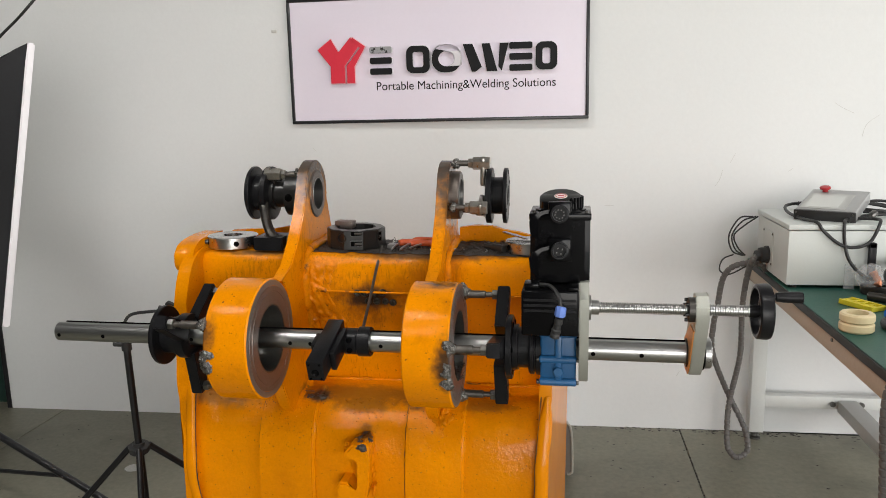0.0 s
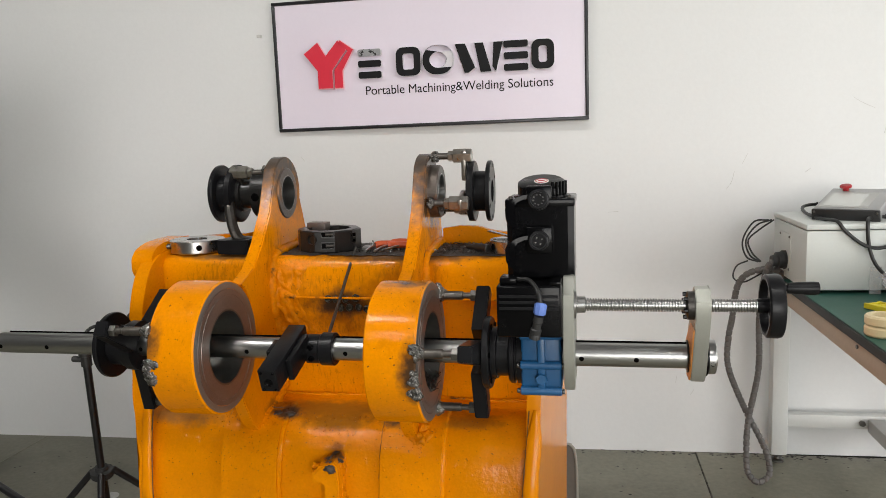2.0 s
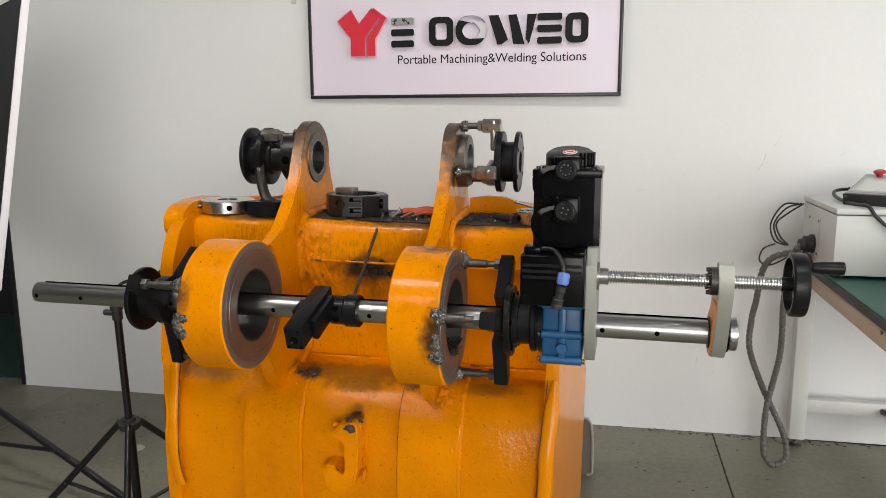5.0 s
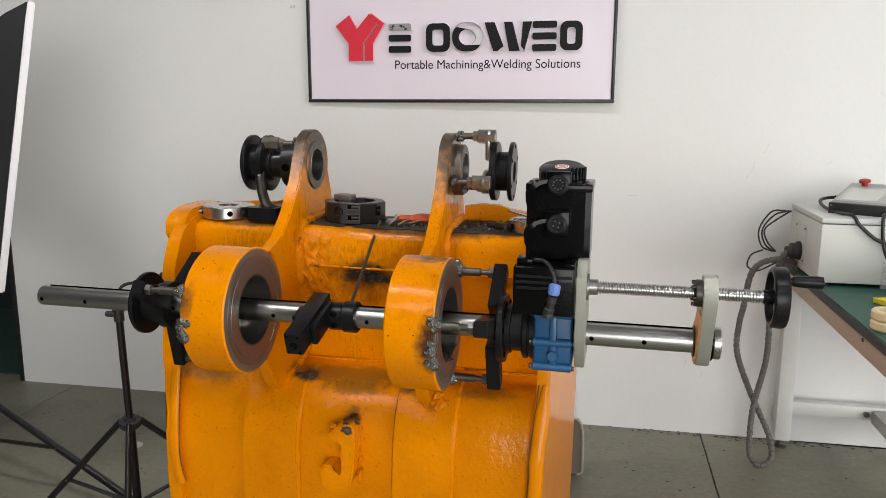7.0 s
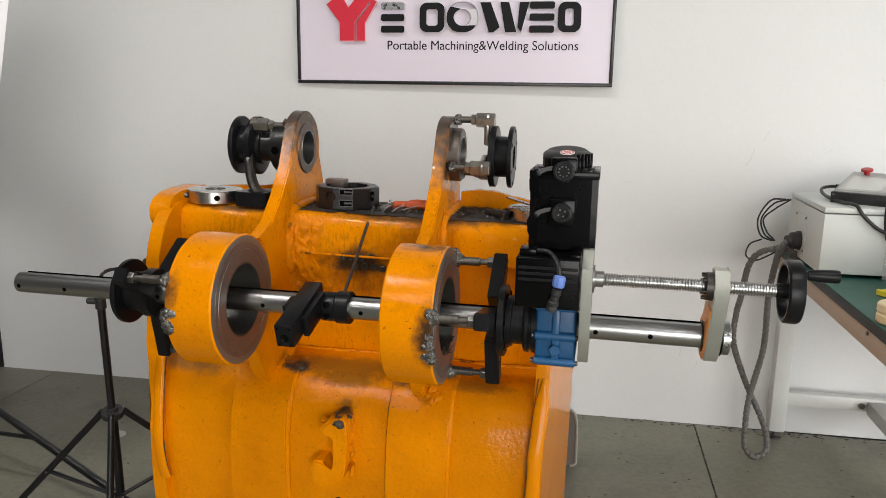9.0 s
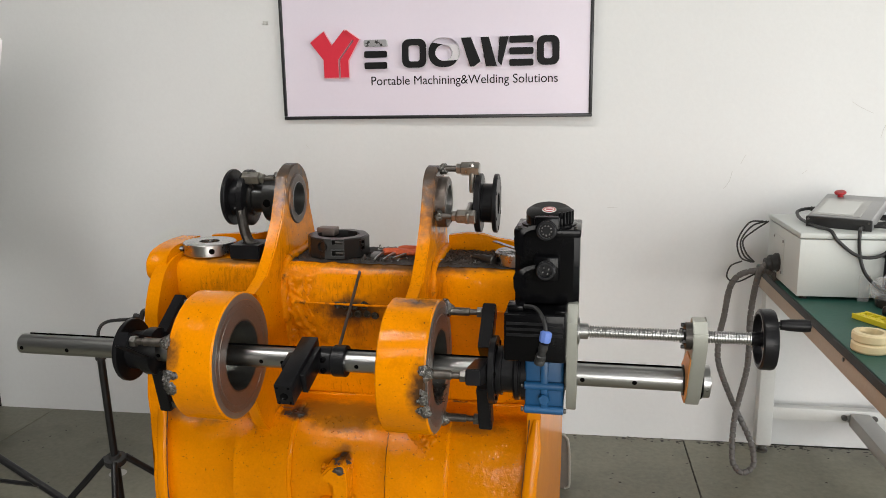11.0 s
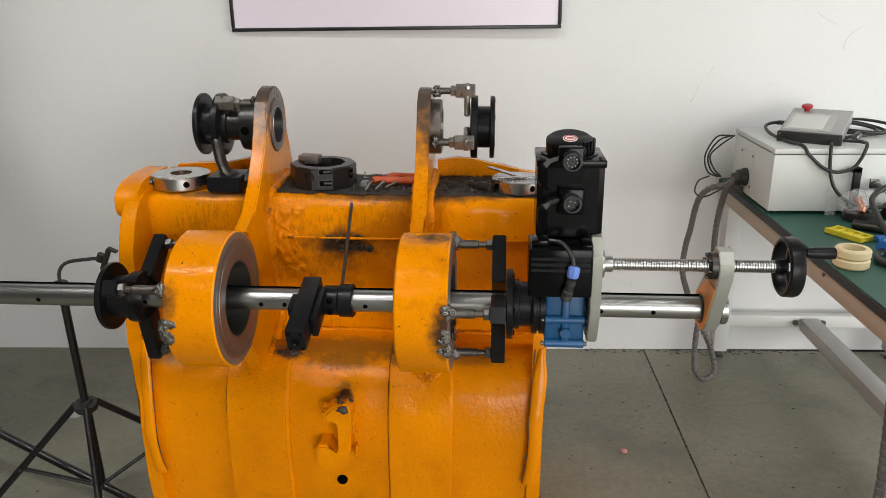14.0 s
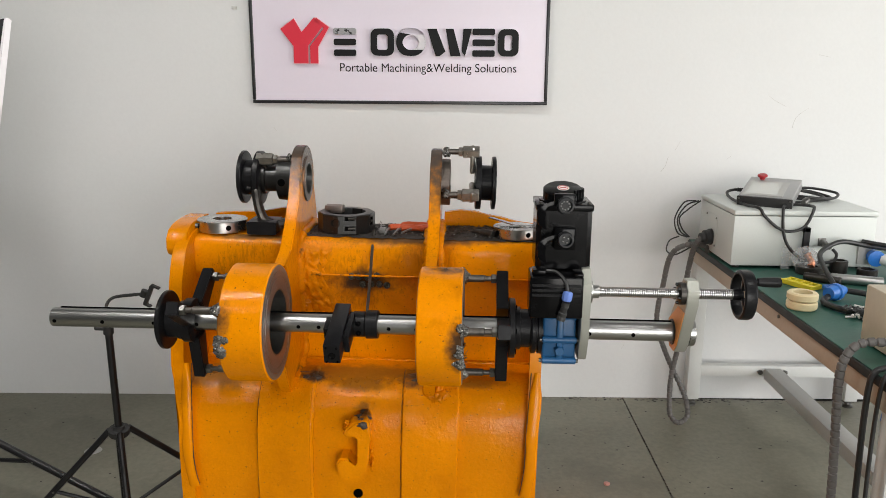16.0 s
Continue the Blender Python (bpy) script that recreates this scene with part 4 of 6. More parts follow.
bar = thing("boring_bar", (-0.48, BY, BZ), "long ground-steel boring bar with keyway and cross holes", "boring bar")
section = [(BY + 0.025 * math.cos(radians(a)), BZ + 0.025 * math.sin(radians(a))) for a in range(0, 360, 6)]
bm = newbm()
plate(bm, section, -1.319, 0.352)
part("shaft", bm, M_STEEL, bar, "bright ground steel shaft")
bm = newbm()
box(bm, (-1.302, -0.003, 0.0235), (0.295, 0.003, 0.0285), 0.0005, 1, Matrix.Translation((0, BY, BZ)) @ pose(0, 0, 0, -16, 0, 0))
part("key_strip", bm, M_HOLE, bar, "thin black key strip")
for x in (-1.306, -1.178, -1.041, -0.927, -0.66, -0.607, -0.426, -0.355, 0.085, 0.195):
    bm = newbm()
    lathe(bm, on_bar(x, 0.02, 98), on_bar(x, 0.0256, 98), [(0.0, 0.0052), (0.0053, 0.0052)], 14)
    part("cross_hole", bm, M_HOLE, bar, "small dark drilled hole")


def arm_shape(bm, x0, x1, deg, r0, r1, w0, w1):
    """A flat arm that points away from the bar."""
    m = Matrix.Translation((0, BY, BZ)) @ pose(0, 0, 0, deg, 0, 0)
    vs = []
    for x in (x0, x1):
        vs.append([bm.verts.new(m @ Vector((x, y, z))) for y, z in ((-w0, r0), (w0, r0), (w1, r1), (-w1, r1))])
    a, b = vs
    for i in range(4):
        bm.faces.new((a[i], a[(i + 1) % 4], b[(i + 1) % 4], b[i]))
    bm.faces.new(a)
    bm.faces.new(b[::-1])
    bmesh.ops.bevel(bm, geom=list(bm.edges), offset=0.002, segments=2, affect="EDGES")
    return bm


def spider(name, label, disc, hub, arm_x, ring_x, angles, sgn):
    """A bearing support: flanged hub, three arms, three bolts welded to the ring."""
    ob = thing(name, on_bar(hub[0]), label, "bearing support", "bearing supports on the bar")
    bm = newbm()
    pipe_ring(bm, on_bar(disc[0]), on_bar(disc[1]), 0.077, 0.0255, 56, 0.002)
    flange = part("flange", bm, M_BLACK, ob)
    for i in range(6):
        bm = newbm()
        p = on_bar(disc[0] if sgn > 0 else disc[1], 0.065, 60 * i + 20)
        lathe(bm, p + X * 0.001, p - X * 0.0012 * sgn, [(0, 0.006), (0.0022, 0.006)], 12)
        part("bolt_hole", bm, M_HOLE, flange)
    bm = newbm()
    n = hub[1] - hub[0]
    lathe(bm, on_bar(hub[0]), on_bar(hub[1]), [(0, 0.047), (n * 0.4, 0.047), (n * 0.42, 0.051), (n * 0.6, 0.051), (n * 0.63, 0.058), (n * 0.97, 0.058), (n, 0.055)] if sgn > 0 else [(0, 0.055), (n * 0.3, 0.055), (n * 0.32, 0.049), (n, 0.049)], 48)
    part("hub", bm, M_BLACK, ob, "blackened steel bearing hub")
    for deg in angles:
        bm = newbm()
        arm_shape(bm, arm_x[0], arm_x[1], deg, 0.04, 0.161, 0.026, 0.017)
        arm = part("arm", bm, M_BLACK, ob)
        x_arm = arm_x[1] if sgn > 0 else arm_x[0]
        p, q = on_bar(x_arm, 0.144, deg), on_bar(ring_x, 0.144, deg)
        d = (q - p).normalized()
        bm = newbm()
        hexagon(bm, p + d * 0.0005, p + d * 0.014, 0.0135)
        part("nut", bm, M_NUT, arm, "zinc hexagon nut")
        bm = newbm()
        length = (q - p).length
        lathe(bm, p, q + d * 0.002, [(0, 0.007), (0.03, 0.007), (0.033, 0.0098), (length, 0.0098)], 20)
        part("bolt", bm, M_BOLT, arm, "dull steel bolt welded to the ring")
        bm = newbm()
        weld_cone(bm, q + (on_bar(0, 0.004, deg) - on_bar(0, 0, deg)), d, 0.0175, 0.016)
        for i in range(3):
            c = q + Vector((random.uniform(-0.002, 0.006) * (1 if d.x > 0 else -1), random.uniform(-0.007, 0.007), random.uniform(-0.012, 0.012))) + (on_bar(0, 0.013, deg) - on_bar(0, 0, deg))
            lump(bm, c, (0.008, 0.006, 0.008), 0.5)
        part("weld", bm, M_WELD, arm, "bright lumpy weld", kind="stuff")
    return ob


spider("bearing_support", "black three-armed bearing support welded to the ring", (-1.018, -1.006), (-1.004, -0.935), (-0.955, -0.925), -0.829, (62, 188, -52), 1)
spider("bearing_support", "black three-armed bearing support beside the gearbox", (-0.118, -0.103), (-0.102, -0.062), (-0.15, -0.119), -0.236, (76, 195, -45), -1)
# spare welds on the rings
bm = newbm()
for i in range(8):
    lump(bm, on_bar(-0.826 + random.uniform(-0.004, 0.014), 0.152, 96 + random.uniform(-8, 9)), (0.012, 0.0045, 0.011), 0.55)
single("weld_lump", bm, M_WELD, "bright grey weld remains on the yellow ring", "weld", kind="stuff")
bm = newbm()
for i in range(9):
    lump(bm, on_bar(-0.239 + random.uniform(-0.012, 0.004), 0.152, 103 + random.uniform(-12, 10)), (0.009, 0.0045, 0.008), 0.6)
single("weld_lump", bm, M_WELD, "bright grey weld remains on the yellow ring", "weld", kind="stuff")
bm = newbm()
for i in range(140):
    a = random.uniform(150, 215)
    p = on_bar(random.uniform(-0.262, -0.232), 0.087, a)
    t = Vector((random.uniform(-1, 1), random.uniform(-1, 1), random.uniform(0.2, 1.4))) * 0.012
    tube(bm, [p, p + t * 0.5 + Vector((0, 0.003, 0.002)), p + t], 0.0011, 4, 3)
single("metal_chips", bm, M_OXIDE, "pile of dark curled steel chips in the bore", "metal chips", kind="stuff")

# tool holder
holder = thing("tool_holder", on_bar(-0.5), "black steel boring tool holder clamped on the bar", "tool holder")
bm = newbm()
pipe_ring(bm, on_bar(-0.487), on_bar(-0.455), 0.037, 0.0252, 40, 0.002)
part("collar", bm, M_BLACK, holder)
bm = newbm()
pipe_ring(bm, on_bar(-0.522), on_bar(-0.4875), 0.033, 0.0252, 40, 0.002)
part("clamp_ring", bm, M_BLACK, holder)
slide = Matrix.Translation((-0.547, 1.667, 0.899)) @ pose(0, 0, 0, 17, 0, 0)
bm = newbm()
box(bm, (-0.02, -0.098, -0.026), (0.02, 0.085, 0.026), 0.002, 2, slide)
part("slide_block", bm, M_BLACK, holder)
bm = newbm()
box(bm, (0.0205, -0.05, -0.03), (0.034, 0.06, 0.018), 0.002, 2, slide)
part("side_plate", bm, M_BLACK, holder)
bm = newbm()
box(bm, (-0.034, -0.02, -0.012), (-0.0205, 0.03, 0.02), 0.002, 2, slide)
part("side_plate", bm, M_BLACK, holder)
for nm, yy, zz, r in (("adjusting_screw", 0.0, -0.004, 0.009), ("cap_screw", -0.013, 0.019, 0.0028), ("cap_screw", 0.013, 0.019, 0.0028), ("cap_screw", -0.013, -0.021, 0.0028), ("cap_screw", 0.013, -0.021, 0.0028)):
    bm = newbm()
    lathe(bm, slide @ Vector((yy, -0.097, zz)), slide @ Vector((yy, -0.1005, zz)), [(0, r), (0.003, r), (0.0035, r * 0.8), (0.0015, r * 0.55)], 16)
    part(nm, bm, M_MOTOR, holder)
for i, (dz, dy) in enumerate(((0.012, -0.034), (-0.014, -0.033))):
    bm = newbm()
    lathe(bm, (-0.503, BY + dy + 0.005, BZ + dz), (-0.503, BY + dy - 0.006, BZ + dz), [(0, 0.0065), (0.009, 0.0065), (0.011, 0.005), (0.006, 0.0035)], 14)
    part("clamp_screw", bm, M_MOTOR, holder)
bm = newbm()
tube(bm, [(-0.492, 1.775, 0.902), (-0.5, 1.89, 0.965), (-0.51, 2.02, 1.036), (-0.515, 2.09, 1.072)], 0.0042, 8, 6)
single("steel_rod", bm, M_BOLT, "thin dark steel rod leaning from the bar to the bucket", "rod")

# gearbox, feed motor, spindle motor, feed screw
drive = thing("drive_unit", on_bar(0.02), "black servo motors and blue gearbox driving the boring bar", "drive unit")
bm = newbm()
lathe(bm, on_bar(-0.064), on_bar(-0.034), [(0, 0.06), (0.004, 0.064), (0.012, 0.064), (0.013, 0.058), (0.017, 0.058), (0.018, 0.064), (0.03, 0.064)], 52)
part("adapter_flange", bm, M_BLACK, drive, "black turned adapter flange")
GX0, GX1 = -0.036, 0.046
bm = newbm()
box(bm, (GX0, 1.672, 0.828), (GX1, 1.805, 0.96), 0.006, 3)
gearbox = part("gearbox", bm, M_BLUE, drive, "blue painted cast gearbox")
for z in (0.832, 0.886, 0.948):
    bm = newbm()
    cyl(bm, (GX0 - 0.001, 1.668, z + 0.003), (GX1 + 0.001, 1.668, z + 0.003), 0.009, 18, 0.002)
    part("rib", bm, M_BLUE, gearbox)
    for x, d in ((GX0 - 0.002, -1), (GX1 + 0.001, 1)):
        bm = newbm()
        cyl(bm, (x, 1.6665, z + 0.003), (x + d * 0.006, 1.6665, z + 0.003), 0.0052, 12, 0.001)
        part("screw", bm, M_NUT, gearbox, "zinc cap screw")
bm = newbm()
box(bm, (-0.002, 1.662, 0.838), (0.014, 1.674, 0.953), 0.004)
part("rib", bm, M_BLUE, gearbox)
bm = newbm()
hexagon(bm, (0.006, 1.672, 0.862), (0.006, 1.656, 0.862), 0.0125)
part("plug", bm, M_BLUE, gearbox)
bm = newbm()
plate(bm, [(1.81, 1.073), (1.666, 1.073), (1.634, 1.041), (1.634, 0.915), (1.664, 0.845), (1.674, 0.837), (1.81, 0.837)], 0.052, 0.073, (), 0.0015)
part("end_plate", bm, M_ALU, drive, "grey-green aluminium end plate")
# feed motor
bm = newbm()
box(bm, (-0.075, 1.612, 0.961), (0.051, 1.71, 1.064), 0.005, 3)
fm = part("feed_motor", bm, M_MOTOR, drive, "black horizontal feed motor")
for z in (1.04, 1.028, 1.016):
    bm = newbm()
    box(bm, (-0.07, 1.6102, z), (0.045, 1.6125, z + 0.006), 0.0004, 1)
    part("fin", bm, M_BLACK, fm)
bm = newbm()
box(bm, (-0.07, 1.624, 1.064), (-0.036, 1.665, 1.078), 0.004)
part("terminal_box", bm, M_MOTOR, fm)
bm = newbm()
box(bm, (0.028, 1.614, 1.064), (0.05, 1.665, 1.072), 0.002)
part("flange", bm, M_MOTOR, fm)
bm = newbm()
tube(bm, [(-0.037, 1.645, 1.071), (-0.012, 1.632, 1.071), (0.006, 1.606, 1.055), (0.012, 1.598, 1.03)], 0.0045, 9, 8)
lead = part("motor_lead", bm, M_CABLE, fm)
bm = newbm()
p, q = Vector((0.013, 1.597, 1.034)), Vector((0.009, 1.592, 1.008))
lathe(bm, p, q, [(0, 0.008), (0.003, 0.012), (0.02, 0.012), (0.024, 0.009)], 8)
part("connector_nut", bm, M_BLUEC, lead, "light blue plastic connector nut")
bm = newbm()
p, q = Vector((0.009, 1.592, 1.009)), Vector((-0.002, 1.6, 0.962))
lathe(bm, p, q, [(0, 0.009), (0.012, 0.010), (0.014, 0.0085), (0.026, 0.0085), (0.028, 0.011), (0.036, 0.011), (0.037, 0.009), (0.04, 0.011), (0.047, 0.011)], 16)
part("connector_body", bm, M_RUBBER, lead)
# spindle motor, upright behind
CX, CY = 0.007, 1.748
bm = newbm()
oct_ = [(-0.067, -0.055), (-0.055, -0.067), (0.055, -0.067), (0.067, -0.055), (0.067, 0.055), (0.055, 0.067), (-0.055, 0.067), (-0.067, 0.055)]
lo = [bm.verts.new((CX + x, CY + y, 1.068)) for x, y in oct_]
hi = [bm.verts.new((CX + x, CY + y, 1.226)) for x, y in oct_]
for i in range(8):
    bm.faces.new((lo[i], lo[(i + 1) % 8], hi[(i + 1) % 8], hi[i]))
bm.faces.new(lo)
bm.faces.new(hi)
bmesh.ops.bevel(bm, geom=[e for e in bm.edges if all(v in hi for v in e.verts)], offset=0.004, segments=2, affect="EDGES")
sm = part("spindle_motor", bm, M_MOTOR, drive, "black upright servo motor")
bm = newbm()
box(bm, (CX - 0.06, 1.712, 0.962), (0.05, 1.8, 1.0675), 0.004)
part("motor_mount", bm, M_MOTOR, drive, "black cast motor mount")
bm = newbm()
box(bm, (CX - 0.069, CY - 0.069, 1.21), (CX + 0.069, CY + 0.069, 1.2265), 0.003)
part("end_plate", bm, M_MOTOR, sm)
bm = newbm()
lathe(bm, (CX, CY, 1.224), (CX, CY, 1.3), [(0, 0.058), (0.006, 0.058), (0.008, 0.049), (0.038, 0.049), (0.0415, 0.044), (0.042, 0.0)], 40)
for v in bm.verts:
    if v.co.z > 1.256:
        v.co.z += (v.co.y - CY - 0.03) * 0.26
cap = part("encoder_cap", bm, M_MOTOR, sm)
bm = newbm()
for i in range(10):
    a = radians(-60 + 12 * i)
    c = Vector((CX + 0.049 * math.cos(a), CY + 0.049 * math.sin(a), 1.232))
    cyl(bm, c, c + Vector((0, 0, 0.026)), 0.003, 8, 0.001)
part("ribs", bm, M_MOTOR, cap, kind="stuff")
bm = newbm()
lathe(bm, (CX, CY - 0.002, 1.2655), (CX, CY - 0.002, 1.267), [(0, 0.015), (0.0012, 0.015)], 28)
for v in bm.verts:
    v.co.z += (v.co.y - CY - 0.03) * 0.26
lab = part("label", bm, M_LABEL, cap, "round white and red label")
bm = newbm()
pipe_ring(bm, (CX, CY - 0.002, 1.2665), (CX, CY - 0.002, 1.2674), 0.013, 0.011, 28, 0.0001)
for v in bm.verts:
    v.co.z += (v.co.y - CY - 0.03) * 0.26
part("label_ring", bm, M_RED, lab)
bm = newbm()
box(bm, (CX - 0.007, CY - 0.004, 1.2665), (CX + 0.007, CY + 0.001, 1.2674))
for v in bm.verts:
    v.co.z += (v.co.y - CY - 0.03) * 0.26
part("label_mark", bm, M_RED, lab, smooth=0)
for nm, dx, z, r, pins in (("encoder_connector", -0.001, 1.224, 0.021, 9), ("power_connector", 0.0, 1.145, 0.020, 4)):
    bm = newbm()
    y0 = CY - 0.067 if z < 1.19 else CY - 0.045
    box(bm, (CX + dx - 0.026, y0 - 0.02, z - 0.026), (CX + dx + 0.026, y0 + 0.004, z + 0.028), 0.004)
    conn = part(nm, bm, M_MOTOR, sm, "round black metal connector")
    bm = newbm()
    f = Vector((CX + dx, y0 - 0.019, z))
    d = Vector((0, -0.99, 0.12))
    lathe(bm, f, f + d * 0.03, [(0, r), (0.006, r), (0.007, r - 0.003), (0.02, r - 0.003), (0.021, r - 0.001), (0.028, r - 0.001), (0.03, r - 0.003), (0.03, r - 0.006), (0.012, r - 0.006)], 28)
    sock = part("shell", bm, M_BLACK, conn)
    for i in range(pins):
        a = 2 * math.pi * i / pins + 0.5
        rr = (r - 0.011) if pins > 4 else r - 0.013
        bm = newbm()
        c = f + d * 0.015 + Vector((rr * math.cos(a), 0, rr * math.sin(a)))
        cyl(bm, c - d * 0.004, c + d * 0.008, 0.0014, 8)
        part("pin", bm, M_NUT, conn)
    bm = newbm()
    a, b = f + Vector((-0.017, -0.012, 0.008)), f + Vector((-0.052, -0.012, -0.052))
    a.y, b.y = f.y - 0.005, f.y - 0.005
    loops = []
    for j, (u, w) in enumerate(((0.0, 0.004), (0.15, 0.004), (0.3, 0.0045), (0.42, 0.006), (0.5, 0.0105), (0.62, 0.012), (0.85, 0.012), (1.0, 0.0115))):
        c = a.lerp(b, u) + Vector((-0.02 * math.sin(math.pi * u), -0.014 * u, 0.012 * math.sin(math.pi * min(1.0, u * 1.3))))
        s = Vector((0.8, -0.25, -0.5)).normalized() if u > 0.45 else Vector((0.35, 0, -0.94))
        nrm = Vector((0.2, -0.97, 0.1)) * 0.002
        loops.append([bm.verts.new(c + s * w + nrm), bm.verts.new(c + s * w - nrm), bm.verts.new(c - s * w - nrm), bm.verts.new(c - s * w + nrm)])
    for p, q in zip(loops, loops[1:]):
        for k in range(4):
            bm.faces.new((p[k], p[(k + 1) % 4], q[(k + 1) % 4], q[k]))
    bm.faces.new(loops[0])
    bm.faces.new(loops[-1])
    bmesh.ops.recalc_face_normals(bm, faces=bm.faces)
    part("dust_cap", bm, M_MOTOR, conn, "hanging flat rubber dust cap")
for dx in (-0.058, 0.058):
    bm = newbm()
    cyl(bm, (CX + dx, CY - 0.058, 1.2265), (CX + dx, CY - 0.058, 1.232), 0.0045, 10, 0.001)
    part("screw", bm, M_OXIDE, sm)

feed = thing("feed_unit", (0.3, BY, BZ), "threaded feed screw with aluminium bracket and hand wheel", "feed unit")
SY_, SZ_ = 1.662, 1.017
bm = newbm()
prof, x = [(0, 0.011)], 0.0
while x < 0.346:
    prof += [(x, 0.0098), (x + 0.0008, 0.0129), (x + 0.003, 0.0129), (x + 0.0038, 0.0098)]
    x += 0.0052
prof += [(0.351, 0.0105)]
lathe(bm, (0.072, SY_, SZ_), (0.425, SY_, SZ_), prof, 20)
part("feed_screw", bm, M_STEEL, feed, "bright threaded steel screw")
bm = newbm()
lathe(bm, (0.0735, SY_, SZ_), (0.12, SY_, SZ_), [(0, 0.028), (0.004, 0.028), (0.005, 0.0165), (0.021, 0.0165), (0.022, 0.013)], 28)
part("screw_collar", bm, M_STEEL, feed)
bm = newbm()
lathe(bm, (0.284, SY_, SZ_), (0.3, SY_, SZ_), [(0, 0.02), (0.003, 0.0275), (0.0155, 0.0275)], 30)
nutf = part("nut_flange", bm, M_OXIDE, feed, "dark round screw nut flange")
for i in range(6):
    bm = newbm()
    a = radians(60 * i + 15)
    c = Vector((0.285, SY_ + 0.022 * math.cos(a), SZ_ + 0.022 * math.sin(a)))
    cyl(bm, c + X * 0.003, c - X * 0.006, 0.0042, 10, 0.0008)
    part("cap_screw", bm, M_MOTOR, nutf)
br = hull([(round(a, 5), round(b, 5)) for a, b in [(SY_ + dy, SZ_ + dz) for dy, dz in ((-0.03, 0.012), (-0.03, -0.02), (-0.012, 0.034), (0.02, 0.034), (0.032, 0.02), (0.032, -0.02))] + [(BY + dy, BZ + dz) for dy, dz in ((-0.046, 0.022), (-0.046, -0.022), (-0.022, -0.046), (0.022, -0.046), (0.046, -0.022), (0.046, 0.022))]])
bm = newbm()
plate(bm, br, 0.30, 0.328, [circle_pts(BY, BZ, 0.0262, 32)], 0.0015)
brk = part("bracket", bm, M_ALU, feed, "grey-green aluminium bracket")
face = hull([(round(a, 5), round(b, 5)) for a, b in [(BY + dy, BZ + dz) for dy, dz in ((-0.044, 0.02), (-0.044, -0.02), (-0.021, -0.044), (0.021, -0.044), (0.044, -0.02), (0.044, 0.022))] + [(SY_ - 0.018, SZ_ - 0.045), (SY_ + 0.04, SZ_ - 0.045)]])
# thin orange plate on the bracket's left side
bm = newbm()
plate(bm, face, 0.2975, 0.3, [circle_pts(BY, BZ, 0.033, 32)])
part("orange_face", bm, M_ORANGE, brk, "flat orange bearing face")
bm = newbm()
pipe_ring(bm, (0.2945, BY, BZ), (0.2995, BY, BZ), 0.033, 0.0256, 36, 0.001)
part("bearing", bm, M_OXIDE, brk)
bm = newbm()
pipe_ring(bm, (0.3285, BY, BZ), (0.334, BY, BZ), 0.039, 0.0256, 36, 0.001)
part("seal", bm, M_MOTOR, brk)
bm = newbm()
pipe_ring(bm, (0.3345, BY, BZ), (0.35, BY, BZ), 0.035, 0.0256, 36, 0.0015)
col = part("lock_collar", bm, M_STEEL, feed)
bm = newbm()
p = on_bar(0.342, 0.033, 100)
lathe(bm, p, on_bar(0.342, 0.0358, 100), [(0, 0.0045), (0.0025, 0.0045), (0.001, 0.003)], 12)
part("set_screw", bm, M_MOTOR, col)
# hand wheel
WX = 0.428
bm = newbm()
R_, r_ = 0.0575, 0.0085
wc = Vector((WX + 0.012, SY_, SZ_))
prof = [(0.0, 0.051), (0.0, 0.056), (0.003, 0.06), (0.022, 0.061), (0.028, 0.059), (0.029, 0.055), (0.025, 0.051), (0.003, 0.05), (0.0, 0.051)]
lathe(bm, wc - X * 0.014, wc + X * 0.02, prof, 48, caps=False)
wheel = part("hand_wheel", bm, M_BLACK, feed, "black plastic hand wheel rim")
bm = newbm()
lathe(bm, (WX - 0.016, SY_, SZ_), (WX + 0.02, SY_, SZ_), [(0, 0.012), (0.004, 0.014), (0.02, 0.014), (0.026, 0.012)], 24)
part("hub", bm, M_BLACK, wheel)
for i in range(3):
    a = radians(90 + 120 * i + 12)
    dirv = Vector((0, math.cos(a), math.sin(a)))
    bm = newbm()
    m = Matrix.Translation((WX + 0.008, SY_, SZ_)) @ pose(0, 0, 0, math.degrees(a) - 90, 0, 0)
    box(bm, (-0.004, -0.006, 0.012), (0.005, 0.006, 0.0515), 0.002, 2, m)
    part("spoke", bm, M_BLACK, wheel)
bm = newbm()
h0 = Vector((WX + 0.026, SY_ - 0.03, SZ_ + 0.04))
lathe(bm, h0, h0 + X * 0.08, [(0, 0.006), (0.004, 0.006), (0.005, 0.0095), (0.02, 0.0115), (0.05, 0.0125), (0.058, 0.0115), (0.06, 0.006)], 20)
part("crank_handle", bm, M_BLACK, wheel, "black revolving crank handle")

# ---- supports on the upper lugs ----
level[0] = LEANING


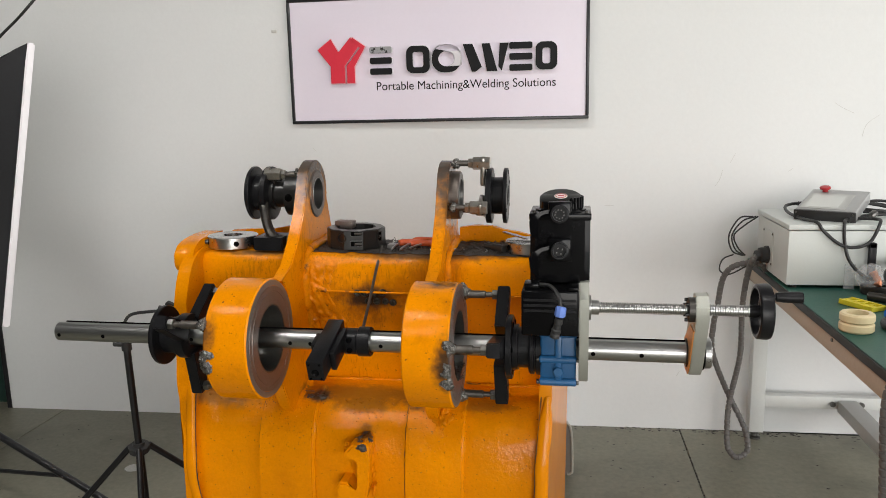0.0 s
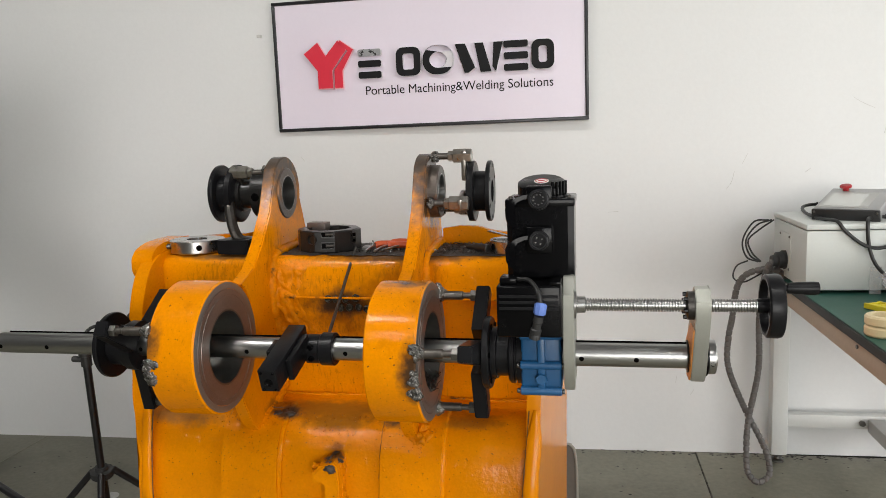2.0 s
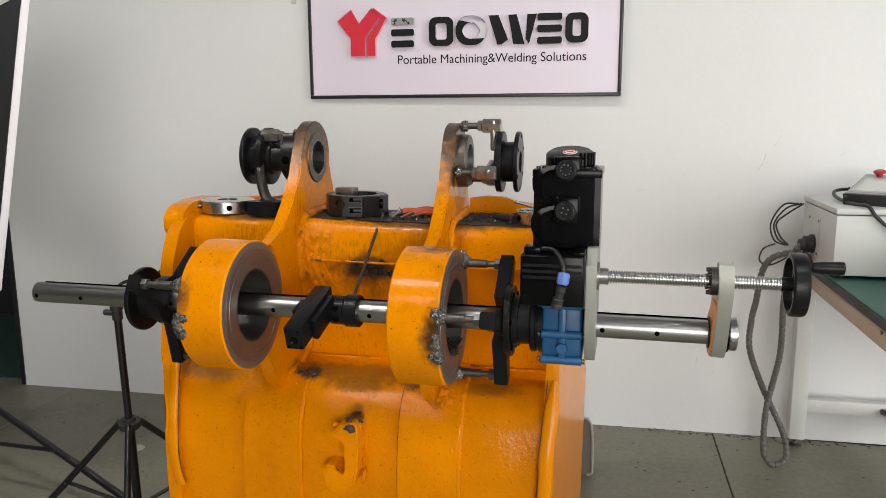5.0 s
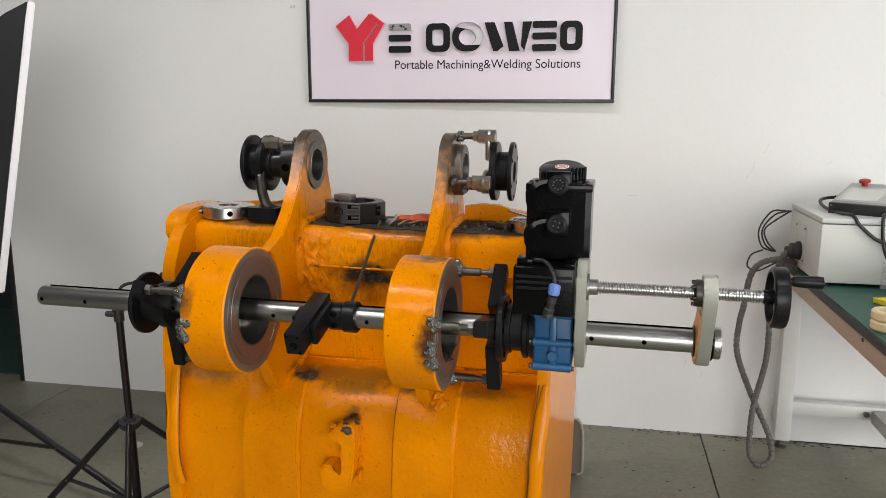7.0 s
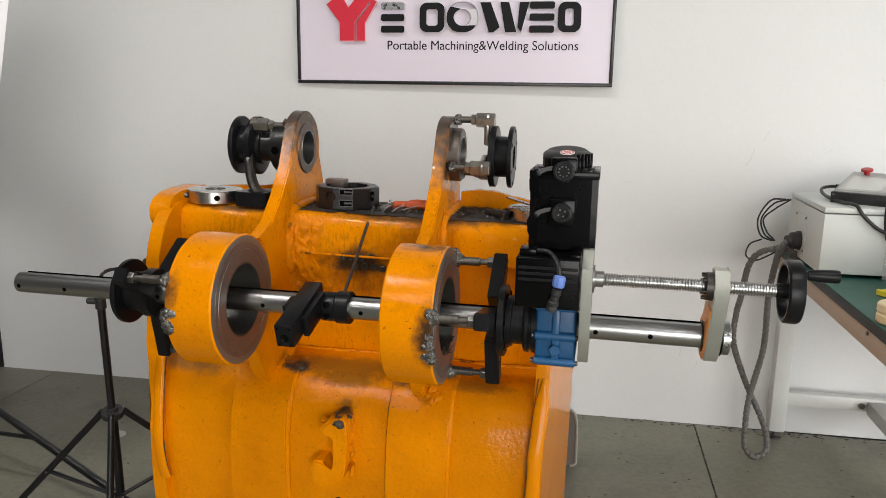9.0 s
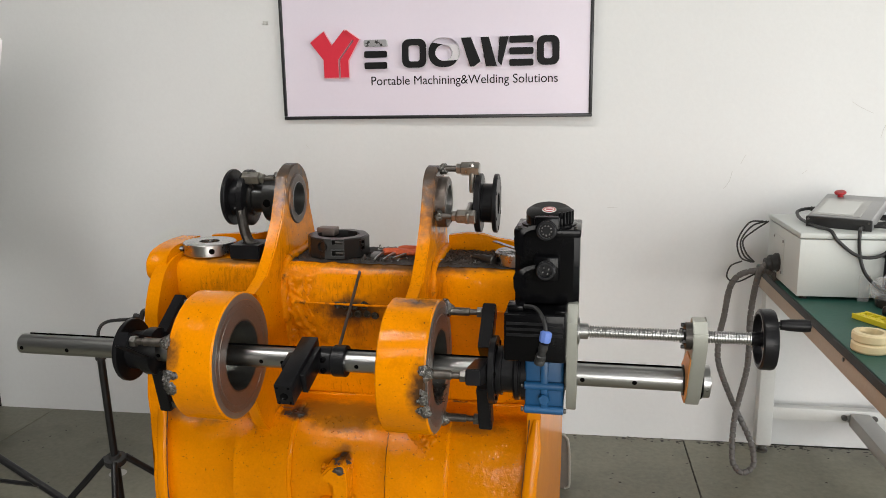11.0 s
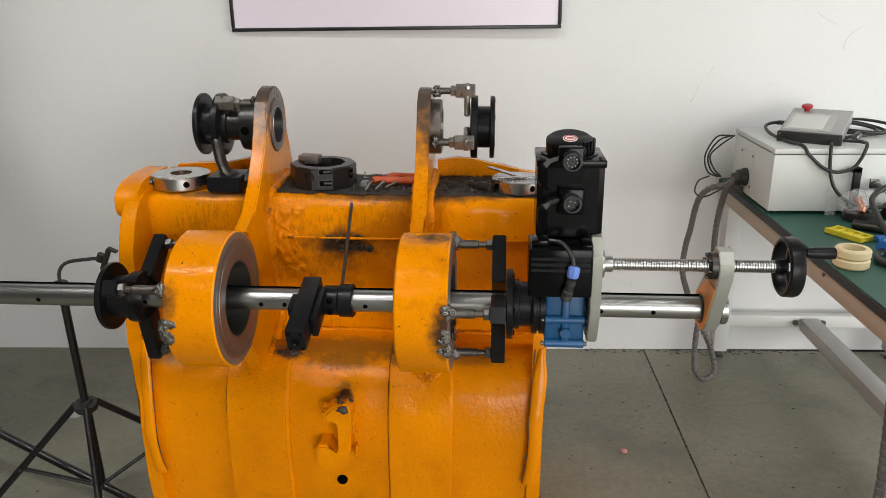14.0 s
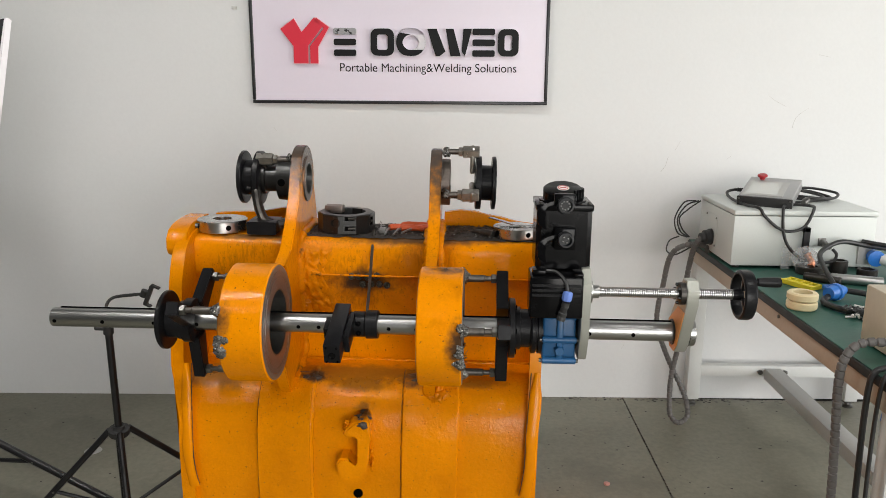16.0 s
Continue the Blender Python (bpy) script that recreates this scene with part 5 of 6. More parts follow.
def lug_support(x_face, sgn, label, flange_x, arms, reach, bright):
    ob = thing("bearing_housing", (flange_x[0], LUG_Y, LUG_Z), label, "bearing housing", "bearing housings on the lugs")

    def at(x, r=0.0, deg=0.0):
        return Vector((x, LUG_Y - r * math.sin(radians(deg)), LUG_Z + r * math.cos(radians(deg))))

    a, b = flange_x
    bm = newbm()
    n = abs(b - a)
    lathe(bm, at(a), at(b), [(0, 0.03), (0, 0.078), (0.002, 0.08), (0.010, 0.08), (0.012, 0.078), (0.0125, 0.053), (n - 0.02, 0.053), (n - 0.0195, 0.078), (n - 0.018, 0.08), (n - 0.004, 0.08), (n - 0.002, 0.075), (n, 0.05), (n, 0.03), (0, 0.03)], 52, caps=False)
    hs = part("housing", bm, M_BLACK, ob, "black flanged spool housing")
    for i in range(6):
        bm = newbm()
        p = at(a, 0.068, 60 * i)
        lathe(bm, p + X * sgn * 0.001, p - X * sgn * 0.001, [(0, 0.0055), (0.0018, 0.0055)], 12)
        part("bolt_hole", bm, M_HOLE, hs)
    for deg in arms:
        bm = newbm()
        p = at(b - sgn * 0.012, reach, deg)
        q = p + X * sgn * 0.05
        cyl(bm, p, q, 0.0195, 6, 0.002)
        shiny = bright is None or deg in bright
        blk = part("arm_block", bm, M_NICKEL if shiny else M_OXIDE, ob, "dull nickel clamp block" if shiny else "dark clamp block")
        bm = newbm()
        m = Matrix.Translation((0, LUG_Y, LUG_Z)) @ pose(0, 0, 0, deg, 0, 0)
        x0, x1 = sorted((b + sgn * 0.001, b + sgn * 0.016))
        wide, far = (0.016, reach + 0.018) if bright is None else (0.012, 0.075)
        box(bm, (x0, -wide, 0.03), (x1, wide, far), 0.005, 2, m)
        part("arm", bm, M_NICKEL if bright is None else M_BOLT, ob)
        bm = newbm()
        hexagon(bm, q + X * sgn * 0.0005, q + X * sgn * 0.013, 0.0145)
        part("nut", bm, M_NICKEL if shiny else M_OXIDE, blk)
        bm = newbm()
        cyl(bm, q, Vector((x_face, q.y, q.z)), 0.0085, 16)
        part("bolt", bm, M_BOLT, blk)
        bm = newbm()
        for i in range(5):
            lump(bm, (x_face - sgn * random.uniform(0, 0.01), q.y + random.uniform(-0.008, 0.008), q.z + random.uniform(-0.009, 0.009)), (0.009, 0.009, 0.009), 0.45)
        part("weld", bm, M_WELD if shiny else M_OXIDE, blk, kind="stuff")
    return ob


lug_support(-0.756, 1, "black spool-shaped bearing housing bolted to the lug", (-0.915, -0.85), (30, 268), 0.068, (30,))
lug_support(-0.303, -1, "black spool-shaped bearing housing with nickel clamp blocks", (-0.146, -0.209), (8, 105, 235), 0.094, None)
bush = thing("lug_bushing", (-0.754, LUG_Y, LUG_Z), "dark worn steel bushing against the lug", "bushing")
bm = newbm()
lathe(bm, (-0.852, LUG_Y, LUG_Z), (-0.75, LUG_Y, LUG_Z), [(0, 0.05), (0.012, 0.05), (0.014, 0.042), (0.05, 0.042), (0.052, 0.066), (0.09, 0.068), (0.0975, 0.068)], 44)
part("body", bm, M_TOOL, bush)
bm = newbm()
lathe(bm, (-0.783, LUG_Y - 0.06, LUG_Z - 0.006), (-0.783, LUG_Y - 0.0695, LUG_Z - 0.006), [(0, 0.011), (0.008, 0.011), (0.0095, 0.0085)], 18)
part("pin_hole", bm, M_HOLE, bush)
bm = newbm()
tube(bm, [(-0.862, 2.12, 1.18), (-0.856, 2.108, 1.155), (-0.848, 2.105, 1.115), (-0.832, 2.105, 1.085), (-0.80, 2.11, 1.074), (-0.77, 2.12, 1.078)], 0.0145, 10, 8)
part("curved_arm", bm, M_OXIDE, bush, "curved dull steel arm")

# ---- things lying on the bucket ----
TZ = TOPZ + 0.003


def disc_ring(cx, cy, r, r_in, h, label, tilt=0.0):
    ob = thing("steel_ring", (cx, cy, TZ), label, "steel ring", "bright steel rings on the bucket")
    bm = newbm()
    pipe_ring(bm, (cx, cy, TZ), (cx, cy, TZ + h), r, r_in, 56, 0.002)
    part("body", bm, M_CHROME, ob, "bright turned steel ring")
    for a in (215, 300):
        d = Vector((math.cos(radians(a)), math.sin(radians(a)), 0))
        p = Vector((cx, cy, TZ + h * 0.5)) + d * (r - 0.002)
        bm = newbm()
        lathe(bm, p, p + d * 0.004, [(0, 0.008), (0.0025, 0.008)], 14)
        part("set_screw", bm, M_HOLE, ob)
    return ob


disc_ring(-0.968, 2.128, 0.074, 0.028, 0.034, "bright steel set collar lying on the bucket's top")
bm = newbm()
cyl(bm, (-1.043, 2.083, TZ + 0.018), (-1.025, 2.093, TZ + 0.018), 0.007, 12, 0.002)
single("grub_bolt", bm, M_NUT, "small bright bolt in the set collar", "bolt")
disc_ring(-0.082, 2.14, 0.068, 0.02, 0.032, "bright steel set collar under a pair of callipers")
blk = thing("clamp_block", (-0.835, 2.11, TZ), "black steel clamp block with a bored hole", "clamp block")
bm = newbm()
plate(bm, [(2.062, TZ), (2.158, TZ), (2.158, TZ + 0.038), (2.062, TZ + 0.038)], -0.878, -0.79, (), 0.003)
part("body", bm, M_BLACK, blk)
bm = newbm()
pipe_ring(bm, (-0.835, 2.11, TZ + 0.037), (-0.835, 2.11, TZ + 0.0395), 0.027, 0.023, 32, 0.0005)
part("bore_rim", bm, M_OXIDE, blk)
bm = newbm()
lathe(bm, (-0.835, 2.11, TZ + 0.0375), (-0.835, 2.11, TZ + 0.0388), [(0, 0.0235), (0.001, 0.0235)], 28)
part("bore_hole", bm, M_HOLE, blk)
ringt = thing("tool_ring", (-0.598, 2.172, TZ), "black slotted tool ring with a steel block on it", "tool ring")
bm = newbm()
pipe_ring(bm, (-0.598, 2.172, TZ), (-0.598, 2.172, TZ + 0.058), 0.087, 0.06, 10, 0.003)
body = part("body", bm, M_TOOL, ringt)
for a, dz, w, h in ((255, 0.036, 0.012, 0.012), (285, 0.05, 0.018, 0.008), (285, 0.02, 0.018, 0.009), (335, 0.036, 0.01, 0.014)):
    d = Vector((math.cos(radians(a)), math.sin(radians(a)), 0))
    m = Matrix.Translation(Vector((-0.598, 2.172, TZ + dz)) + d * 0.0845) @ pose(0, 0, 0, 0, 0, a + 90)
    bm = newbm()
    if a == 255:
        lathe(bm, m @ Vector((0, 0.004, 0)), m @ Vector((0, -0.0035, 0)), [(0, 0.0155), (0.0075, 0.0155), (0.0075, 0.0125), (0.002, 0.0115), (0.0015, 0.0)], 24)
    else:
        for lo, hi in (((-w, -0.0035, h - 0.002), (w, 0.003, h)), ((-w, -0.0035, -h), (w, 0.003, -h + 0.002)), ((-w, -0.0035, -h + 0.002), (-w + 0.002, 0.003, h - 0.002)), ((w - 0.002, -0.0035, -h + 0.002), (w, 0.003, h - 0.002))):
            box(bm, lo, hi, 0.0, 1, m)
    part("slot_rim", bm, M_TOOL, body)
    if a != 255:
        bm = newbm()
        box(bm, (-w + 0.002, -0.0022, -h + 0.002), (w - 0.002, 0.0, h - 0.002), 0.0, 1, m)
        part("slot", bm, M_HOLE, body, "dark recessed slot")
        bm = newbm()
        cyl(bm, m @ Vector((-w * 0.3, -0.001, 0)), m @ Vector((w - 0.003, -0.001, 0)), min(h * 0.5, 0.0042), 12)
        part("slot_screw", bm, M_OXIDE, body)
bm = newbm()
box(bm, (-0.027, -0.019, 0), (0.027, 0.019, 0.022), 0.0015, 2, Matrix.Translation((-0.64, 2.205, TZ + 0.0485)) @ pose(0, 0, 0, 0, 0, -6))
single("steel_block", bm, M_BORE, "small grey steel block lying on the black tool ring", "steel block")


def allen_key(x, y, deg, ln, label):
    ob = thing("hex_key", (x, y, TZ), label, "hex key", "orange-handled keys on the bucket")
    m = Matrix.Translation((x, y, TZ + 0.012)) @ pose(0, 0, 0, 0, 0, deg)
    bm = newbm()
    tube(bm, [m @ Vector(p) for p in ((0, 0, 0), (0.012, 0.003, 0.002), (0.03, 0, 0.003), (0.05, 0.002, 0.002), (ln, 0, 0))], 0.0095, 10, 6, lumpy=0.12)
    part("grip", bm, M_TOOLR, ob, "orange rubber grip")
    bm = newbm()
    tube(bm, [m @ Vector(p) for p in ((0.002, 0, 0), (-0.01, -0.03, 0), (-0.022, -0.075, -0.004))], 0.003, 6, 4)
    part("shank", bm, M_STEEL, ob)
    return ob


allen_key(-0.465, 2.160, 12, 0.07, "orange-gripped steel key lying in oily dirt")
allen_key(-0.43, 2.155, 4, 0.07, "orange-gripped steel key lying in oily dirt")
allen_key(-0.385, 2.170, -14, 0.05, "orange-gripped steel key beside the lug")
allen_key(-0.43, 2.200, 8, 0.09, "orange-gripped steel key lying on others")
bm = newbm()
box(bm, (-0.495, 2.13, TZ), (-0.475, 2.17, TZ + 0.012), 0.002)
single("square_nut", bm, M_RIM, "small grey steel block beside the keys", "steel block")
cal = thing("calliper", (-0.085, 2.13, TZ + 0.033), "steel calliper lying on the bright ring", "calliper")
bm = newbm()
box(bm, (-0.075, -0.008, 0), (0.075, 0.008, 0.004), 0.001, 1, Matrix.Translation((-0.1, 2.15, TZ + 0.036)) @ pose(0, 0, 0, 0, 6, -38))
part("beam", bm, M_CHROME, cal)
bm = newbm()
box(bm, (-0.07, -0.006, 0), (0.05, 0.006, 0.004), 0.001, 1, Matrix.Translation((-0.07, 2.125, TZ + 0.034)) @ pose(0, 0, 0, 0, 0, 14))
part("jaw", bm, M_CHROME, cal)
bm = newbm()
cyl(bm, (-0.185, 2.13, TZ + 0.012), (-0.15, 2.10, TZ + 0.012), 0.011, 18, 0.002)
cyl(bm, (-0.21, 2.145, TZ + 0.012), (-0.185, 2.13, TZ + 0.012), 0.007, 14, 0.001)
single("socket_bit", bm, M_OXIDE, "short dark steel socket lying in the dirt", "socket")
bm = newbm()
for i in range(420):
    x = random.choice((random.uniform(-0.29, -0.05), random.uniform(-0.29, -0.05), random.uniform(-0.52, -0.34), random.uniform(-0.7, -0.05)))
    y = random.uniform(2.085, 2.28)
    s = random.uniform(0.003, 0.009)
    p = Vector((x, y, TOPZ + 0.004))
    a = random.uniform(0, 6.28)
    d = Vector((math.cos(a), math.sin(a), 0)) * s
    tube(bm, [p - d, p + Vector((0, 0, s * random.uniform(0.2, 1.2))), p + d], 0.001, 4, 3)
single("metal_chips", bm, M_OXIDE, "scattered dark curled steel chips on the bucket", "metal chips", kind="stuff")
bm = newbm()
for i in range(70):
    p = Vector((random.choice((random.uniform(-0.3, -0.17), random.uniform(-0.3, -0.06), random.uniform(-0.5, -0.36))), random.uniform(2.1, 2.27), TOPZ + 0.006))
    d = Vector((random.uniform(-1, 1), random.uniform(-1, 1), random.uniform(0.0, 0.6))).normalized() * random.uniform(0.003, 0.008)
    tube(bm, [p - d * 0.5, p + Vector((0, 0, 0.002)), p + d], 0.0011, 4, 3)
single("bright_chips", bm, M_CHROME, "bright curled steel chips in the oily dirt", "metal chips", kind="stuff")
level[0] = STILL

# ---- work bench with its control cabinet ----
BX0, BX1, BY0, BY1, BTZ = 0.803, 1.66, 1.2, 3.335, 0.792
bench = thing("work_bench", (1.2, 2.3, 0.0), "white steel work bench with green mat top", "work bench")
bm = newbm()
box(bm, (BX0 + 0.004, BY0 + 0.004, BTZ - 0.003), (BX1, BY1, BTZ), 0.001, 1)
part("mat", bm, M_TOP, bench, "green rubber bench mat")
bm = newbm()
box(bm, (BX0, BY0, BTZ - 0.03), (BX1, BY1, BTZ - 0.0035), 0.003)
part("tabletop", bm, M_EDGE, bench, "bench top with black edge")
for lo, hi in (((BX0 + 0.012, BY0 + 0.02, BTZ - 0.09), (BX0 + 0.032, BY1 - 0.01, BTZ - 0.0305)), ((BX0 + 0.033, BY0 + 0.02, BTZ - 0.09), (BX1 - 0.02, BY0 + 0.04, BTZ - 0.0305)), ((BX0 + 0.033, BY1 - 0.035, BTZ - 0.09), (BX1 - 0.02, BY1 - 0.015, BTZ - 0.0305))):
    bm = newbm()
    box(bm, lo, hi, 0.002)
    part("apron", bm, M_APRON, bench, "beige apron rail")
bm = newbm()
cyl(bm, (BX0 + 0.012, 2.32, 0.745), (BX0 + 0.008, 2.32, 0.745), 0.006, 12)
part("bolt_head", bm, M_NUT, bench)
for x, y in ((0.86, 3.285), (1.6, 3.285), (0.875, 1.7), (1.6, 1.7)):
    bm = newbm()
    box(bm, (x - 0.03, y - 0.03, 0.035), (x + 0.03, y + 0.03, BTZ - 0.091), 0.004)
    leg = part("leg", bm, M_LEG, bench, "white square steel leg")
    bm = newbm()
    lathe(bm, (x, y, 0.0), (x, y, 0.04), [(0, 0.026), (0.008, 0.026), (0.012, 0.012), (0.02, 0.011), (0.022, 0.02), (0.03, 0.02), (0.031, 0.011), (0.0345, 0.011)], 20)
    part("levelling_foot", bm, M_NUT, leg, "zinc levelling foot")
for y in (3.285, 1.7):
    bm = newbm()
    box(bm, (0.8905, y - 0.02, 0.15), (1.5695, y + 0.02, 0.203), 0.003)
    part("cross_rail", bm, M_LEG, bench)
bm = newbm()
box(bm, (1.185, 1.726, 0.142), (1.26, 3.259, 0.194), 0.003)
part("stretcher", bm, M_LEGG, bench, "grey steel stretcher")
for x in (1.165, 1.28):
    bm = newbm()
    hexagon(bm, (x, 3.2645, 0.175), (x, 3.25, 0.175), 0.012)
    part("bolt_head", bm, M_NUT, bench)

CX0, CX1, CY0, CY1 = 0.809, 1.351, 2.786, 3.2
cab = thing("control_cabinet", (1.09, 3.02, BTZ), "pale grey enamelled electrical control cabinet on the bench", "control cabinet")
bm = newbm()
box(bm, (CX0, CY0, BTZ + 0.012), (CX1, CY1, 1.0), 0.003)
body = part("body", bm, M_CAB, cab)
bm = newbm()
box(bm, (CX0 - 0.003, CY0 - 0.005, 1.003), (CX1 + 0.003, CY1 + 0.003, 1.022), 0.004)
part("lid", bm, M_CAB, cab)
for x in (CX0 + 0.03, CX1 - 0.03):
    for y in (CY0 + 0.03, CY1 - 0.03):
        bm = newbm()
        cyl(bm, (x, y, BTZ), (x, y, BTZ + 0.0125), 0.014, 14)
        part("foot", bm, M_RUBBER, cab)
bm = newbm()
box(bm, (CX0 - 0.002, 2.97, 0.83), (CX0 + 0.001, 3.11, 0.965), 0.001, 1)
pl = part("cover_plate", bm, M_CAB, cab)
for y, z in ((2.98, 0.84), (3.1, 0.84), (2.98, 0.955), (3.1, 0.955)):
    bm = newbm()
    cyl(bm, (CX0 - 0.001, y, z), (CX0 - 0.005, y, z), 0.0042, 10)
    part("screw", bm, M_NUT, pl)
bm = newbm()
lathe(bm, (CX0, 3.03, 0.868), (CX0 - 0.07, 3.02, 0.862), [(0, 0.034), (0.01, 0.034), (0.012, 0.03), (0.032, 0.03), (0.036, 0.022), (0.05, 0.02)], 24)
part("socket", bm, M_RUBBER, cab, "black round cable gland")
bm = newbm()
box(bm, (1.066, CY0 - 0.03, 0.942), (1.092, CY0 + 0.001, 0.962), 0.004)
box(bm, (1.066, CY0 - 0.03, 0.828), (1.092, CY0 - 0.016, 0.962), 0.004)
box(bm, (1.066, CY0 - 0.03, 0.826), (1.092, CY0 + 0.001, 0.844), 0.004)
part("carry_handle", bm, M_BLACK, cab, "black carry handle")
bm = newbm()
box(bm, (1.135, CY0 - 0.005, 0.885), (1.165, CY0 + 0.001, 0.918), 0.002)
lathe(bm, (1.15, CY0 - 0.004, 0.9), (1.167, CY0 - 0.06, 0.885), [(0, 0.014), (0.012, 0.014), (0.014, 0.0115), (0.03, 0.0115), (0.033, 0.009), (0.045, 0.009)], 18)
part("signal_connector", bm, M_NUT, cab, "metal signal connector")
bm = newbm()
box(bm, (1.29, CY0 - 0.006, 0.815), (1.345, CY0 + 0.001, 0.893), 0.003)
part("socket_plate", bm, M_LEGG, cab, "grey metal socket plate")
bm = newbm()
lathe(bm, (1.35, CY0 - 0.001, 0.85), (1.34, CY0 - 0.07, 0.845), [(0, 0.026), (0.03, 0.028), (0.036, 0.031), (0.044, 0.031), (0.046, 0.024)], 26)
plug = part("power_socket", bm, M_BLUEP, cab, "blue industrial power socket")
bm = newbm()
lathe(bm, (1.365, CY0 - 0.035, 0.845), (1.44, CY0 - 0.09, 0.83), [(0, 0.022), (0.05, 0.024), (0.075, 0.02)], 20)
part("plug_shell", bm, M_LEG, plug, "white plastic plug")

# teach pendant on the cabinet
pend = thing("control_pendant", (1.02, 3.0, 1.022), "silver and black control pendant with red stop button", "control pendant")
pm = Matrix.Translation((1.014, 2.98, 1.042)) @ pose(0, 0, 0, 12, 0, -31)
bm = newbm()
box(bm, (-0.1, -0.115, 0.0), (0.1, 0.125, 0.044), 0.004, 2, pm)
part("case", bm, M_TEACH, pend, "silver metal case")
bm = newbm()
box(bm, (-0.103, -0.127, -0.003), (0.103, -0.1155, 0.043), 0.003, 2, pm)
e = part("end_cap", bm, M_RUBBER, pend, "black end cap")
for x in (-0.094, 0.094):
    for z in (0.005, 0.035):
        bm = newbm()
        cyl(bm, pm @ Vector((x, -0.126, z)), pm @ Vector((x, -0.1295, z)), 0.004, 10)
        part("screw", bm, M_NUT, e)
bm = newbm()
box(bm, (-0.09, -0.102, 0.0442), (0.062, 0.072, 0.0456), 0.0006, 1, pm)
scr = part("bezel", bm, M_LEGG, pend)
bm = newbm()
box(bm, (-0.078, -0.09, 0.0458), (0.036, 0.05, 0.0466), 0.0004, 1, pm)
part("screen", bm, M_SCREEN, scr, "pale grey blank screen")
bm = newbm()
lathe(bm, pm @ Vector((-0.05, 0.1, 0.044)), pm @ Vector((-0.05, 0.1, 0.077)), [(0, 0.01), (0.01, 0.01), (0.011, 0.019), (0.016, 0.02), (0.02, 0.017), (0.022, 0.0)], 24)
part("stop_button", bm, M_RED, pend, "red mushroom stop button")


def cable(name, pts, r, label, mat=None, group="cables on and round the bench", rings=None, cat="cable"):
    bm = newbm()
    tube(bm, pts, r, 10, 10, rings)
    return single(name, bm, mat or M_CABLE, label, cat, group)


cable("pendant_cable", [(0.985, 3.09, 1.05), (0.93, 3.12, 1.055), (0.875, 3.08, 1.05), (0.865, 3.0, 1.035), (0.88, 2.87, 1.03), (0.9, 2.79, 1.03), (0.92, 2.772, 1.0), (0.97, 2.766, 0.958), (1.02, 2.766, 0.945), (1.07, 2.766, 0.965), (1.1, 2.772, 1.03), (1.11, 2.83, 1.035), (1.05, 2.87, 1.033)], 0.0058, "black pendant cable hanging over the cabinet's front")
bm = newbm()
tube(bm, [(0.99, 3.085, 1.052), (0.96, 3.11, 1.054), (0.93, 3.12, 1.055)], 0.0085, 10, 10, 0.008)
single("strain_relief", bm, M_RUBBER, "ribbed black strain relief of the pendant cable", "strain relief")
cable("signal_cable", [(1.167, 2.731, 0.886), (1.18, 2.72, 0.865), (1.165, 2.72, 0.84), (1.11, 2.72, 0.835), (1.05, 2.735, 0.85), (1.01, 2.755, 0.89), (0.99, 2.766, 0.95), (0.985, 2.772, 1.028), (1.02, 2.84, 1.034), (1.1, 2.93, 1.032), (1.2, 2.98, 1.032), (1.28, 3.03, 1.032), (1.3, 3.1, 1.034), (1.22, 3.15, 1.05), (1.12, 3.1, 1.045)], 0.0058, "black signal cable looping to a connector")
cable("coiled_cable", [(1.08, 2.98, 1.045), (1.16, 2.97, 1.04), (1.25, 3.02, 1.035), (1.26, 3.1, 1.04), (1.17, 3.12, 1.055), (1.08, 3.08, 1.05), (1.1, 3.0, 1.052), (1.2, 2.96, 1.045), (1.29, 3.01, 1.04), (1.33, 3.09, 1.05), (1.24, 3.16, 1.06), (1.15, 3.14, 1.05)], 0.0056, "black cable coiled on the cabinet's lid")
bm = newbm()
lathe(bm, (1.115, 2.9, 1.035), (1.15, 2.93, 1.05), [(0, 0.01), (0.01, 0.013), (0.03, 0.013), (0.034, 0.01)], 16)
single("cable_connector", bm, M_NUT, "metal cable connector lying on the cabinet", "connector")
for dz, dx in ((0.0, 0.0), (0.012, 0.012), (0.03, 0.02)):
    cable("thin_cable", [(0.79 + dx, 3.215, 0.99), (0.735 + dx, 3.2, 0.985 - dz), (0.69 + dx, 3.17, 0.92), (0.7 + dx, 3.15, 0.86 + dz / 2), (0.74 + dx * 0.5, 3.14, 0.842)], 0.0032, "thin black cable hanging beside the cabinet")
cable("thin_cable", [(0.8, 3.05, 0.86), (0.74, 3.08, 0.81), (0.68, 3.09, 0.775), (0.645, 3.1, 0.79), (0.66, 3.12, 0.83), (0.7, 3.12, 0.85)], 0.003, "thin black cable tied round the conduit")
bm = newbm()
tube(bm, [(0.772, 3.025, 0.864), (0.752, 3.030, 0.845), (0.747, 3.080, 0.771), (0.739, 3.100, 0.635), (0.740, 3.100, 0.434), (0.704, 3.090, 0.228), (0.694, 3.050, 0.081), (0.706, 3.030, 0.041), (0.728, 3.020, 0.027), (0.760, 3.030, 0.037), (0.777, 3.050, 0.067), (0.763, 3.090, 0.141), (0.696, 3.130, 0.282), (0.639, 3.140, 0.436), (0.639, 3.140, 0.551), (0.648, 3.130, 0.622), (0.662, 3.100, 0.762), (0.713, 3.080, 0.817), (0.800, 3.060, 0.815), (0.845, 3.100, 0.700)], 0.0118, 12, 10, 0.021)
single("flexible_conduit", bm, M_CONDUIT, "grey ribbed flexible conduit looping down to the floor", "conduit", "grey conduits")
